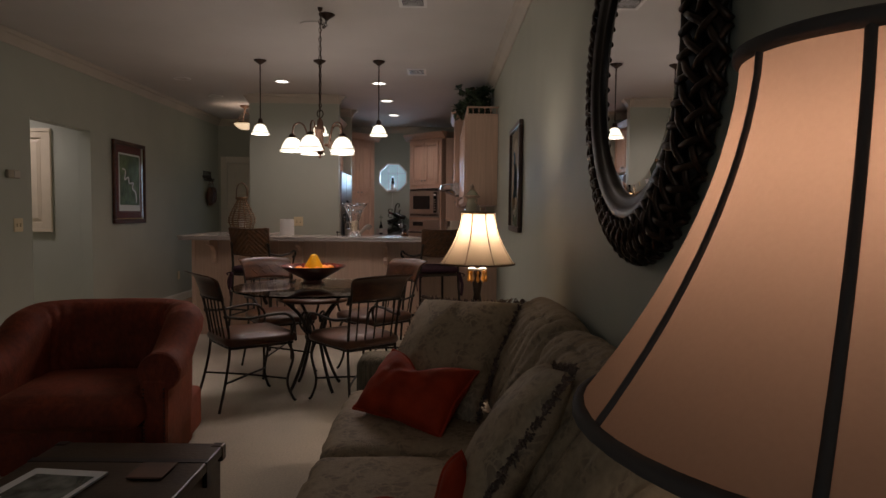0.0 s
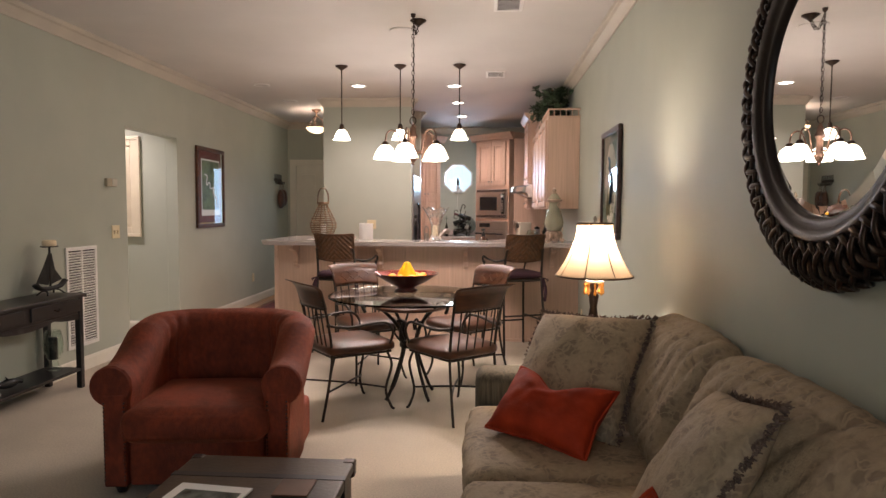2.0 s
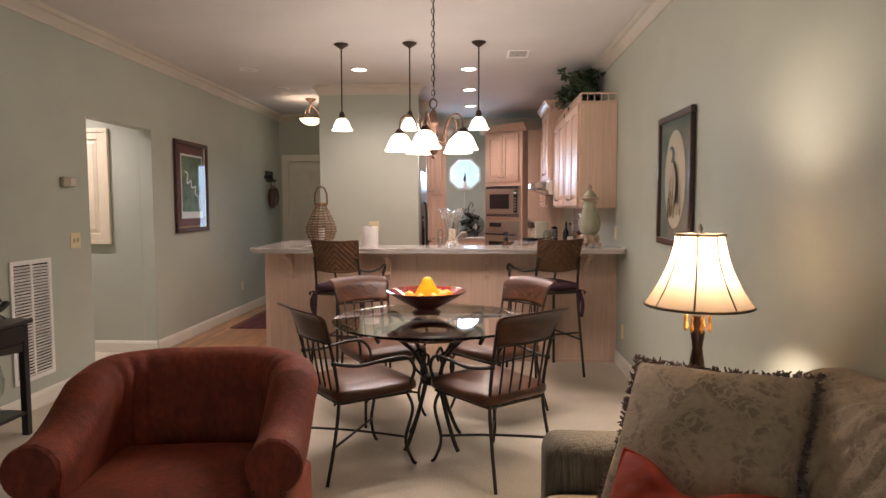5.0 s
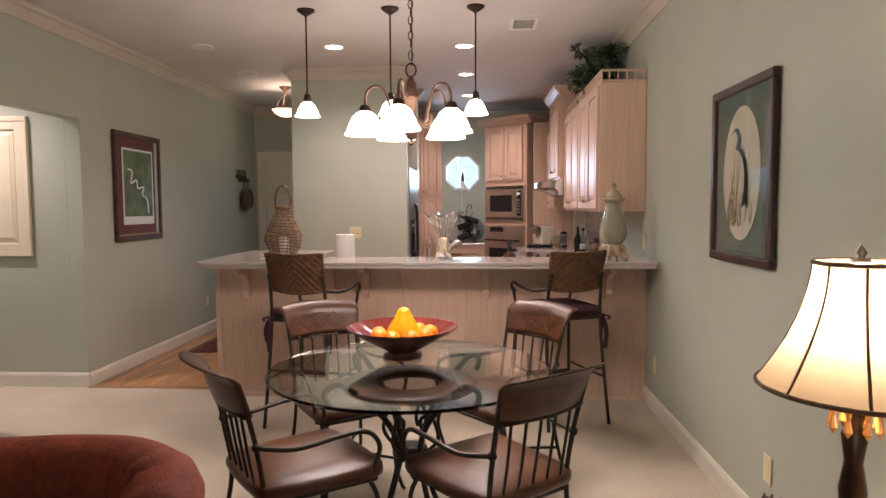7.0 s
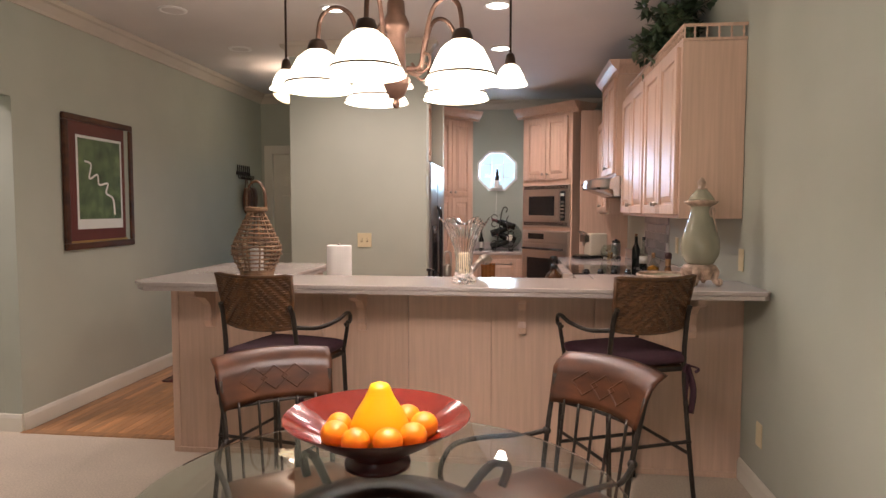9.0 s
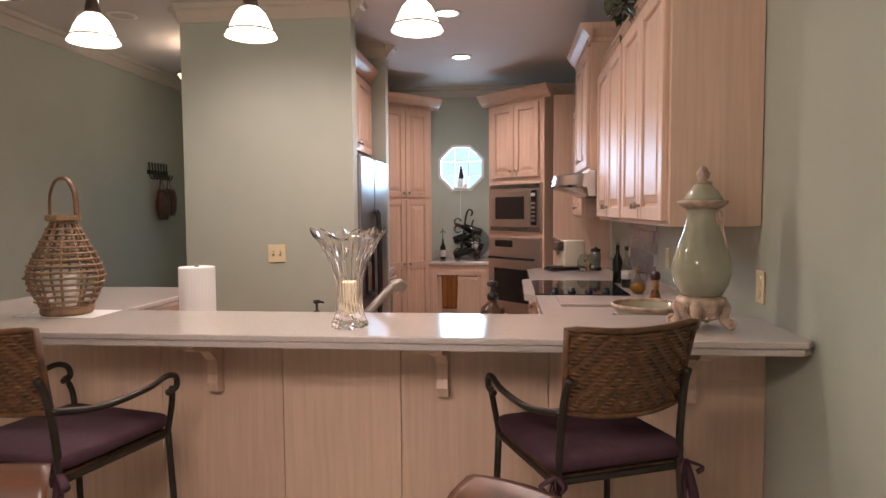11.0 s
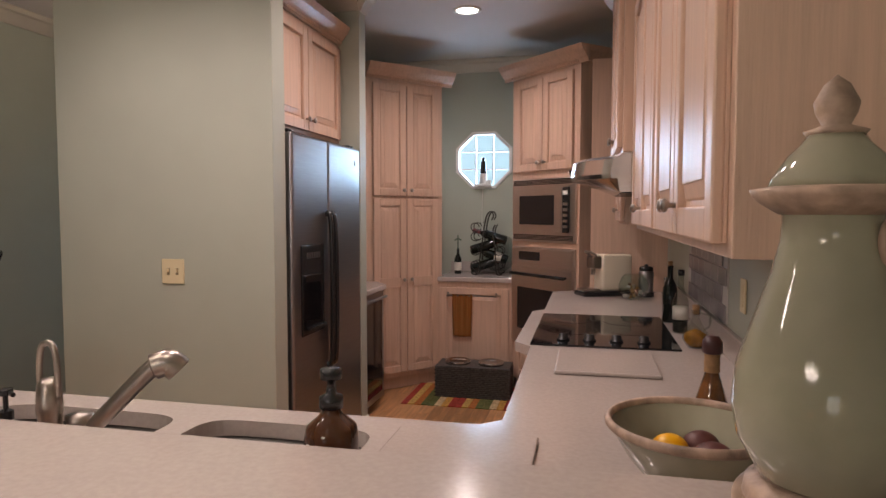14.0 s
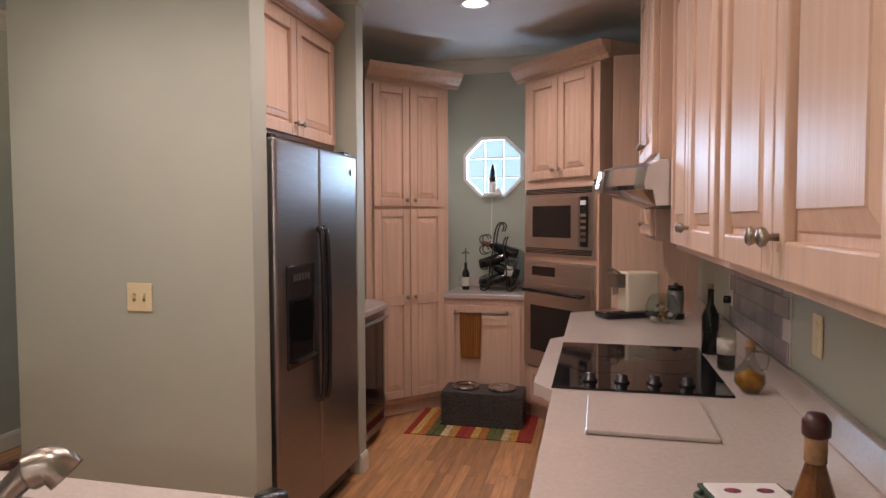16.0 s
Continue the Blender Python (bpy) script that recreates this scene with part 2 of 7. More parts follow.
TANTRIM = material("tan_braid", (0.13, 0.08, 0.045), 0.8, vary=0.25, scale=40)
IVORY = material("ivory_plastic", (0.70, 0.60, 0.38), 0.35, vary=0.03)
WHITE = material("white_enamel", (0.75, 0.73, 0.70), 0.4, vary=0.03)
CELADON = material("celadon_glaze", (0.275, 0.262, 0.185), 0.08, vary=0.12, scale=5, mottle=(9, 0.08), coat=0.5)
CLAY = material("weathered_clay", (0.38, 0.27, 0.20), 0.55, vary=0.5, scale=22, bump=0.6, bump_scale=60)
REDLACQUER = material("red_lacquer", (0.13, 0.012, 0.007), 0.12, vary=0.25, scale=5, coat=0.5)
DARKLACQUER = material("dark_lacquer", (0.06, 0.008, 0.006), 0.28, vary=0.3, scale=5)
YELLOW = material("yellow_squash_skin", (0.85, 0.42, 0.006), 0.35, vary=0.12, scale=8)
ORANGE = material("orange_peel", (0.85, 0.24, 0.008), 0.4, vary=0.12, scale=9, bump=0.2, bump_scale=90)
PAPER = material("white_paper", (0.78, 0.76, 0.74), 0.8, vary=0.03, bump=0.1, bump_scale=90)
GREEN = material("silk_leaf", (0.055, 0.085, 0.045), 0.42, vary=0.55, scale=14)
WAX = material("cream_wax", (0.75, 0.62, 0.42), 0.5, vary=0.05)
DARKBOTTLE = material("dark_bottle_glass", (0.006, 0.008, 0.006), 0.06, vary=0.2)


# ---- mesh helpers ----
def part(name, bm, mat, parent=None, label="", smooth=False):
    me = bpy.data.meshes.new(name)
    bm.normal_update()
    bm.to_mesh(me)
    bm.free()
    if smooth:
        me.polygons.foreach_set("use_smooth", [True] * len(me.polygons))
    me.materials.append(mat)
    ob = new(name, me)
    ob.parent = parent
    if label:
        ob["label"] = label
    return ob


def thing(name, m, label, category, group="", kind=""):
    ob = new(name)
    ob.matrix_world = m
    ob.empty_display_size = 0.1
    return tagged(ob, label, category, group, kind)


def shell(name, bm, mat, label, category="wall", smooth=False):
    return tagged(part(name, bm, mat, None, "", smooth), label, category, "", "structure")


def box(x0, x1, y0, y1, z0, z1, bevel=0.0, seg=2, bm=None):
    b = bmesh.new()
    bmesh.ops.create_cube(b, size=1)
    bmesh.ops.transform(b, verts=b.verts, matrix=Matrix.Translation(((x0 + x1) / 2, (y0 + y1) / 2, (z0 + z1) / 2)) @ Matrix.Diagonal((abs(x1 - x0), abs(y1 - y0), abs(z1 - z0), 1)))
    if bevel:
        bmesh.ops.bevel(b, geom=b.edges[:], offset=bevel, segments=seg, profile=0.5, affect="EDGES")
    return b if bm is None else join(bm, b)


def join(bm, other, m=None):
    if m is not None:
        bmesh.ops.transform(other, verts=other.verts, matrix=m)
    me = bpy.data.meshes.new("tmp")
    other.to_mesh(me)
    other.free()
    bm.from_mesh(me)
    bpy.data.meshes.remove(me)
    return bm


def lathe(profile, seg=32, place=(0, 0, 0), squash=1.0, lidded=True, capped=True):
    b = bmesh.new()
    rings = []
    for r, z in profile:
        rings.append([b.verts.new((place[0] + max(r, 1e-4) * math.cos(2 * math.pi * k / seg), place[1] + squash * max(r, 1e-4) * math.sin(2 * math.pi * k / seg), place[2] + z)) for k in range(seg)])
    for p, q in zip(rings, rings[1:]):
        for k in range(seg):
            b.faces.new((p[k], p[(k + 1) % seg], q[(k + 1) % seg], q[k]))
    if lidded:
        b.faces.new(rings[0][::-1])
    if capped:
        b.faces.new(rings[-1])
    return b


def curve_points(points, steps=6):
    p = [Vector(v) for v in points]
    if len(p) < 3 or steps < 2:
        return p
    out = []
    for i in range(len(p) - 1):
        a, b, c, d = p[max(i - 1, 0)], p[i], p[i + 1], p[min(i + 2, len(p) - 1)]
        for k in range(steps):
            t = k / steps
            out.append(0.5 * ((2 * b) + (c - a) * t + (2 * a - 5 * b + 4 * c - d) * t * t + (3 * b - a - 3 * c + d) * t ** 3))
    return out + [p[-1]]


def tube(points, r, steps=6, seg=8, bm=None, flat=1.0, end=None):
    pts = curve_points(points, steps)
    b = bmesh.new() if bm is None else bm
    n = len(pts)
    rings, side = [], None
    for i, p in enumerate(pts):
        d = (pts[min(i + 1, n - 1)] - pts[max(i - 1, 0)]).normalized()
        if side is None:
            side = d.cross(Vector((0.31, 0.17, 0.94)))
            if side.length < 0.05:
                side = d.cross(Vector((1, 0, 0)))
        side = (side - d * side.dot(d)).normalized()
        up = d.cross(side)
        rr = r if end is None else r + (end - r) * i / (n - 1)
        rings.append([b.verts.new(p + rr * (math.cos(2 * math.pi * k / seg) * side + flat * math.sin(2 * math.pi * k / seg) * up)) for k in range(seg)])
    for u, v in zip(rings, rings[1:]):
        for k in range(seg):
            b.faces.new((u[k], u[(k + 1) % seg], v[(k + 1) % seg], v[k]))
    b.faces.new(rings[0][::-1])
    b.faces.new(rings[-1])
    return b


def prism(outline, z0, z1, bevel=0.0):
    b = bmesh.new()
    lo = [b.verts.new((x, y, z0)) for x, y in outline]
    hi = [b.verts.new((x, y, z1)) for x, y in outline]
    n = len(lo)
    b.faces.new(lo[::-1])
    b.faces.new(hi)
    for k in range(n):
        b.faces.new((lo[k], lo[(k + 1) % n], hi[(k + 1) % n], hi[k]))
    bmesh.ops.recalc_face_normals(b, faces=b.faces)
    if bevel:
        bmesh.ops.bevel(b, geom=b.edges[:], offset=bevel, segments=2, profile=0.5, affect="EDGES")
    return b


def extrude_profile(profile, a, b, up=(0, 0, 1), out=(1, 0, 0)):
    """A moulding: profile (out, up) swept straight from a to b."""
    bm = bmesh.new()
    a, b, up, out = Vector(a), Vector(b), Vector(up), Vector(out)
    u = [bm.verts.new(a + out * o + up * h) for o, h in profile]
    v = [bm.verts.new(b + out * o + up * h) for o, h in profile]
    n = len(u)
    bm.faces.new(u)
    bm.faces.new(v[::-1])
    for k in range(n):
        bm.faces.new((u[k], v[k], v[(k + 1) % n], u[(k + 1) % n]))
    bmesh.ops.recalc_face_normals(bm, faces=bm.faces)
    return bm


def puffy(w, d, h, n=18, power=4.0, pinch=0.0, wrinkle=0.0, seed=0):
    """A stuffed cushion, lying flat, w by d, h thick at its middle."""
    b = bmesh.new()
    grid = {}
    for s in (1, -1):
        for i in range(n + 1):
            for j in range(n + 1):
                u, v = 2 * i / n - 1, 2 * j / n - 1
                edge = i in (0, n) or j in (0, n)
                if edge and s == -1:
                    grid[s, i, j] = grid[1, i, j]
                    continue
                t = ((1 - abs(u) ** power) * (1 - abs(v) ** power)) ** 0.5
                k = 1 - pinch * (1 - abs(u * v)) * (abs(u) ** 6 + abs(v) ** 6) * 0.5
                x, y = u * w / 2 * k, v * d / 2 * k
                nz = noise.noise(Vector((u * 2.2 + seed, v * 2.2, s * 3.0 + seed))) + 0.5 * noise.noise(Vector((u * 6 + seed, v * 3, s * 5.0)))
                grid[s, i, j] = b.verts.new((x, y, s * t * h / 2 + wrinkle * nz * t))
    for s in (1, -1):
        for i in range(n):
            for j in range(n):
                q = [grid[s, i, j], grid[s, i + 1, j], grid[s, i + 1, j + 1], grid[s, i, j + 1]]
                b.faces.new(q if s == 1 else q[::-1])
    return b


def slab(w, d, h, r=0.05, n=10, puff=0.02, wrinkle=0.0, seed=0):
    """An upholstered block: rounded, with a crowned top."""
    b = bmesh.new()
    bmesh.ops.create_cube(b, size=1)
    bmesh.ops.subdivide_edges(b, edges=b.edges[:], cuts=n, use_grid_fill=True)
    half = Vector((w / 2, d / 2, h / 2))
    for v in b.verts:
        c = Vector((v.co.x * w, v.co.y * d, v.co.z * h))
        core = Vector([max(-half[k] + r, min(half[k] - r, c[k])) for k in range(3)])
        off = c - core
        if off.length > 1e-6:
            c = core + off.normalized() * min(r, max(abs(o) for o in off) if off.length > 0 else r)
        u, t, z = 2 * v.co.x, 2 * v.co.y, 2 * v.co.z
        c += Vector((u * (1 - t * t) * (1 - z * z), t * (1 - u * u) * (1 - z * z), z * (1 - u * u) * (1 - t * t))) * puff
        if wrinkle:
            sway = 0.6 * noise.noise(Vector((c.y * 3 + seed, c.z * 3, 1.0)))
            fold = 0.7 * noise.noise(Vector((c.y * 14 + c.z * 7 + sway + seed, c.z * 2.5, 4.0)))
            for grain, weight in ((11, 0.8), (19, 0.5)):
                fold -= weight * max(0.0, 1 - 5.0 * abs(noise.noise(Vector((c.y * grain + c.z * 5 + 2 * sway + seed, c.z * 2.2, grain)))))
            c += Vector((0, 0, 1)) * wrinkle * 0.5 * noise.noise(Vector((c.x * 9 + seed, c.y * 14, c.z * 4))) + Vector((-1, 0, 0)) * wrinkle * fold
        v.co = c
    return b


def ball(r, place, sub=3, squash=(1, 1, 1)):
    b = bmesh.new()
    bmesh.ops.create_icosphere(b, subdivisions=sub, radius=r)
    bmesh.ops.transform(b, verts=b.verts, matrix=Matrix.Translation(place) @ Matrix.Diagonal((*squash, 1)))
    return b

# ---- structure ----
CE = 2.74
shell("wall_east", box(0, 0.12, -1.6, 12.24, 0, CE), WALL, "sage green painted side wall with picture and mirror")
south = box(-6.6, -3.20, -1.72, -1.6, 0, CE)
box(-0.90, 0, -1.72, -1.6, 0, CE, bm=south)
box(-3.20, -0.90, -1.72, -1.6, 2.10, CE, bm=south)
shell("wall_south", south, WALL, "plain sage green wall behind the living area")
patio_door = thing("door_2", pose(-2.05, -1.64, 0), "white framed sliding glass door letting in dusk light", "door", kind="structure")
slide = bmesh.new()
for a, b, c_, d in ((-1.149, -1.09, 0, 2.099), (1.09, 1.149, 0, 2.099), (-0.03, 0.03, 0.05, 2.04), (-1.09, 1.09, 2.04, 2.099), (-1.09, 1.09, 0, 0.05)):
    box(a, b, 0.0, 0.035, c_, d, 0.003, bm=slide)
part("door_frame", slide, TRIM, patio_door)
shell("wall_west_1", box(-4.33, -4.21, -1.6, 6.59, 0, CE), WALL, "sage green wall with return grille and switches")
shell("wall_west_2", box(-4.33, -4.21, 6.59, 7.57, 2.07, CE), WALL, "sage green header above the corridor opening")
shell("wall_west_3", box(-4.33, -4.21, 7.57, 11.52, 0, CE), WALL, "sage green hallway wall with framed map")
shell("wall_corridor_1", box(-6.6, -4.331, 7.57, 7.69, 0, CE), WALL, "bright sage green corridor wall")
shell("wall_corridor_2", box(-6.6, -4.331, 6.47, 6.59, 0, CE), WALL, "sage green corridor wall")
shell("wall_corridor_3", box(-6.72, -6.6, 6.47, 7.69, 0, CE), WALL, "sage green corridor end wall")
hall_end = bmesh.new()
box(-4.21, -4.11, 11.40, 11.52, 0, CE, bm=hall_end)
box(-4.11, -3.30, 11.40, 11.52, 2.08, CE, bm=hall_end)
box(-3.30, -3.22, 11.40, 11.52, 0, CE, bm=hall_end)
box(-3.22, -3.05, 11.40, 11.52, 0, 0.5, bm=hall_end)
box(-3.22, -3.05, 11.40, 11.52, 2.03, CE, bm=hall_end)
box(-3.05, -3.03, 11.40, 11.52, 0, CE, bm=hall_end)
shell("wall_hall_end", hall_end, WALL, "sage green hallway end wall around the door")
shell("wall_pier", box(-3.03, -1.89, 9.13, 9.25, 0, CE, 0.004), WALL, "sage green wall end beside the refrigerator")
shell("wall_pier_side", box(-3.03, -2.80, 9.2501, 12.22, 0, CE), WALL, "sage green wall between hallway and kitchen")
shell("wall_pier_return", box(-2.80, -1.89, 10.25, 10.36, 0, CE, 0.004), WALL, "sage green stub wall beside the refrigerator")
north = bmesh.new()
OX, OZ, OS = -1.42, 1.87, 0.25
box(-2.80, OX - OS, 12.12, 12.24, 0, CE, bm=north)
box(OX + OS, 0, 12.12, 12.24, 0, CE, bm=north)
box(OX - OS, OX + OS, 12.12, 12.24, 0, OZ - OS, bm=north)
box(OX - OS, OX + OS, 12.12, 12.24, OZ + OS, CE, bm=north)
LEG = 2 * OS / (2 + math.sqrt(2))
for sx in (-1, 1):
    for sz in (-1, 1):
        tri = prism([(0, 0), (LEG, 0), (0, LEG)] if sx * sz > 0 else [(0, 0), (0, LEG), (LEG, 0)], 0, 0.12)
        join(north, tri, Matrix(((-sx, 0, 0, OX + sx * OS), (0, 0, 1, 12.12), (0, -sz, 0, OZ + sz * OS), (0, 0, 0, 1))))
bmesh.ops.recalc_face_normals(north, faces=north.faces)
shell("wall_north", north, WALL, "sage green kitchen wall with an octagonal window")
shell("ceiling", box(-6.72, 0.12, -1.72, 12.24, CE, CE + 0.1), CEIL, "off-white painted ceiling", "ceiling")
shell("floor_carpet", box(-6.6, 0, -1.6, 7.56, -0.1, 0.0), CARPET, "beige cut-pile carpet", "carpet")
shell("floor_wood_base", box(-4.21, 0, 7.561, 12.12, -0.1, -0.008), FLOORWOOD, "oak strip floor bed", "floor")
shell("floor_threshold", box(-4.21, -3.09, 7.54, 7.60, -0.008, 0.006, 0.003), FLOORWOOD, "oak threshold between carpet and wood", "trim")

CROWN = [(0, 0), (0, -0.105), (0.012, -0.105), (0.02, -0.085), (0.05, -0.04), (0.072, -0.03), (0.08, -0.012), (0.08, 0)]
BASE = [(0, 0), (0.014, 0), (0.014, 0.085), (0.008, 0.105), (0.004, 0.11), (0, 0.11)]


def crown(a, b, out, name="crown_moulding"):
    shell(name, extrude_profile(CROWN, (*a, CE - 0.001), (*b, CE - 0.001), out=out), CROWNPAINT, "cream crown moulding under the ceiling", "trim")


def baseboard(a, b, out):
    shell("baseboard", extrude_profile(BASE, (*a, 0), (*b, 0), out=out), TRIM, "cream painted baseboard", "trim")


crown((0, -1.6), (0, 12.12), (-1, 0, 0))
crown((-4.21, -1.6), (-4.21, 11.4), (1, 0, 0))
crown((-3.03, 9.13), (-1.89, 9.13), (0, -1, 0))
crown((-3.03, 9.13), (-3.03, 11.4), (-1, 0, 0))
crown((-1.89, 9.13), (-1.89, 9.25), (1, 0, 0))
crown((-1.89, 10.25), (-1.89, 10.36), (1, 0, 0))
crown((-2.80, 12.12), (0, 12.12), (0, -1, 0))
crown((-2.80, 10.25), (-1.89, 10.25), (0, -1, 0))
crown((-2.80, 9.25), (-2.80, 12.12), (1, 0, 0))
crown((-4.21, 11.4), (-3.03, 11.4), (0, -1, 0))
baseboard((0, -1.6), (0, 7.38), (-1, 0, 0))
baseboard((-4.21, -1.6), (-4.21, 6.59), (1, 0, 0))
baseboard((-4.21, 7.57), (-4.21, 11.4), (1, 0, 0))
baseboard((-6.6, 7.57), (-4.21, 7.57), (0, -1, 0))
baseboard((-3.03, 9.13), (-1.89, 9.13), (0, -1, 0))
baseboard((-1.89, 9.13), (-1.89, 9.25), (1, 0, 0))
baseboard((-1.89, 10.25), (-1.89, 10.36), (1, 0, 0))
baseboard((-3.03, 9.13), (-3.03, 11.4), (-1, 0, 0))

# hallway door
hall_door = thing("door_1", pose(-4.11, 11.40, 0), "closed cream painted six-panel hallway door", "door", kind="structure")
leaf = box(0.042, 0.768, 0.02, 0.06, 0.005, 2.039, 0.002)
for px0, px1 in ((0.15, 0.36), (0.45, 0.66)):
    for pz0, pz1 in ((0.2, 0.85), (1.0, 1.55), (1.66, 1.9)):
        box(px0, px1, 0.012, 0.022, pz0, pz1, 0.006, bm=leaf)
part("door_leaf", leaf, TRIM, hall_door)
casing = bmesh.new()
box(-0.06, 0.04, -0.016, 0.05, 0, 2.14, 0.004, bm=casing)
box(0.77, 0.86, -0.016, 0.05, 0, 2.14, 0.004, bm=casing)
box(0.04, 0.77, -0.016, 0.05, 2.04, 2.14, 0.004, bm=casing)
part("door_casing", casing, TRIM, hall_door)
part("door_knob", ball(0.03, (0.70, -0.03, 0.95)), BRONZE, hall_door, smooth=True)

# narrow sidelight beside the hallway door
side = thing("window_2", pose(-3.135, 11.46, 0), "narrow glazed sidelight beside the hallway door", "window", kind="structure")
sf = bmesh.new()
for a, b, c_, d in ((-0.085, -0.065, 0.5, 2.03), (0.065, 0.085, 0.5, 2.03), (-0.065, 0.065, 0.5, 0.53), (-0.065, 0.065, 2.0, 2.03)):
    box(a, b, -0.03, 0.03, c_, d, bm=sf)
part("window_frame", sf, WHITE, side)
sp = bmesh.new()
sp.faces.new([sp.verts.new(p) for p in ((-0.065, 0, 0.53), (0.065, 0, 0.53), (0.065, 0, 2.0), (-0.065, 0, 2.0))])
part("pane", sp, PANE, side).visible_shadow = False

# octagonal window
window = thing("window_1", pose(OX, 12.12, OZ), "octagonal window with white muntins in bright daylight", "window", kind="structure")
R_O = OS / math.cos(math.pi / 8)


def octo(r, y):
    return [Vector((r * math.cos(math.pi / 8 + k * math.pi / 4), y, r * math.sin(math.pi / 8 + k * math.pi / 4))) for k in range(8)]


fr = bmesh.new()
rings = [[fr.verts.new(p) for p in octo(r, y)] for r, y in ((R_O - 0.002, -0.012), (R_O - 0.002, 0.06), (R_O - 0.03, 0.06), (R_O - 0.03, -0.012))]
for p, q in zip(rings, rings[1:] + rings[:1]):
    for k in range(8):
        fr.faces.new((p[k], p[(k + 1) % 8], q[(k + 1) % 8], q[k]))
bmesh.ops.recalc_face_normals(fr, faces=fr.faces)
part("window_frame", fr, WHITE, window)
for k in (-1, 1):
    part("muntin", box(k * 0.078 - 0.006, k * 0.078 + 0.006, 0.02, 0.04, -0.21, 0.21), WHITE, window)
    part("muntin", box(-0.21, 0.21, 0.022, 0.042, k * 0.078 - 0.006, k * 0.078 + 0.006), WHITE, window)
pg = bmesh.new()
pg.faces.new([pg.verts.new(p) for p in octo(R_O - 0.03, 0.05)])
pane = part("pane", pg, PANE, window)
pane.visible_shadow = False
glow = bpy.data.materials.new("daylight_distance")
glow.use_nodes = True
glow.node_tree.nodes["Principled BSDF"].inputs["Base Color"].default_value = (0, 0, 0, 1)
glow.node_tree.nodes["Principled BSDF"].inputs["Emission Color"].default_value = (0.60, 0.83, 1, 1)
glow.node_tree.nodes["Principled BSDF"].inputs["Emission Strength"].default_value = 1.45
bk = bmesh.new()
bk.faces.new([bk.verts.new(p) for p in ((-6, 14.5, -0.5), (1, 14.5, -0.5), (1, 14.5, 5), (-6, 14.5, 5))])
shell("backdrop", bk, glow, "pale hazy daylight outside the window", "backdrop")


# ---- kitchen ----
def raised_door(w, h, x, z, parent, name="door", mat=None, frame=0.055):
    """A framed door with a raised panel, lower corner at x, z of its cabinet."""
    mat = mat or OAK
    at = Matrix.Translation((x, 0, z))

    def piece(label, b, under):
        bmesh.ops.transform(b, verts=b.verts, matrix=at)
        return part(label, b, mat, under)

    door = piece(name, box(0.001, w - 0.001, -0.007, 0.0, 0.001, h - 0.001, 0.002), parent)
    for x0 in (0.0, w - frame):
        piece("stile", box(x0, x0 + frame, -0.024, -0.006, 0.0, h, 0.004), door)
    for z0 in (0.0, h - frame):
        piece("rail", box(frame, w - frame, -0.0235, -0.006, z0, z0 + frame, 0.004), door)
    g, r = frame + 0.012, 0.030
    f = bmesh.new()
    rings = []
    for e, y in ((0, -0.0072), (0.004, -0.011), (r, -0.0185), (r + 0.002, -0.021)):
        rings.append([f.verts.new(p) for p in ((g + e, y, g + e), (w - g - e, y, g + e), (w - g - e, y, h - g - e), (g + e, y, h - g - e))])
    f.faces.new(rings[-1])
    for lo, hi in zip(rings, rings[1:]):
        for k in range(4):
            f.faces.new((lo[k], lo[(k + 1) % 4], hi[(k + 1) % 4], hi[k]))
    piece("panel", f, door)
    return door


def knob(x, z, parent):
    prof = [(0.006, 0), (0.005, 0.013), (0.013, 0.018), (0.0155, 0.024), (0.011, 0.029), (0.0, 0.031)]
    b = lathe(prof, 14)
    bmesh.ops.transform(b, verts=b.verts, matrix=pose(x, -0.023, z, 90, 0, 0))
    part("knob", b, NICKEL, parent, "brushed nickel knob", smooth=True)


def cabinet(m, w, d, h, doors, label, name="wall_cabinet", toe=0.0, group="kitchen cabinets"):
    """doors: (x0, x1, z0, z1, knob x, knob z)."""
    c = thing(name, m, label, "cabinet", group)
    body = box(0.001, w - 0.001, 0.0, d, toe, h, 0.002)
    if toe:
        box(0.002, w - 0.002, 0.06, d, 0, toe, bm=body)
    part("body", body, OAK, c)
    for x0, x1, z0, z1, kx, kz in doors:
        dr = raised_door(x1 - x0, z1 - z0, x0, z0, c)
        if kx is not None:
            knob(kx, kz, dr)
    return c


def cab_crown(parent, x0, x1, z, size=0.09, ret0=None, ret1=None):
    prof = [(0, 0), (0.012, 0), (0.018, 0.02), (0.03, 0.03), (0.055, 0.06), (0.062, 0.075), (0.07, 0.09), (0, 0.09)]
    s = size / 0.09
    prof = [(o * s, u * s) for o, u in prof]
    e = 0.07 * s
    b = extrude_profile(prof, (x0 - (e if ret0 else 0), 0, z), (x1 + (e if ret1 else 0), 0, z), out=(0, -1, 0))
    if ret0:
        join(b, extrude_profile(prof, (x0, 0, z), (x0, ret0, z), out=(-1, 0, 0)))
    if ret1:
        join(b, extrude_profile(prof, (x1, 0, z), (x1, ret1, z), out=(1, 0, 0)))
    part("crown", b, OAK, parent)
    n = max(2, int((x1 - x0) / 0.022))
    dent = bmesh.new()
    for k in range(n):
        xk = x0 + (k + 0.5) * (x1 - x0) / n
        box(xk - 0.006, xk + 0.006, -0.022 * s, -0.002, z + 0.006, z + 0.022, bm=dent)
    part("dentil", dent, OAK, parent)


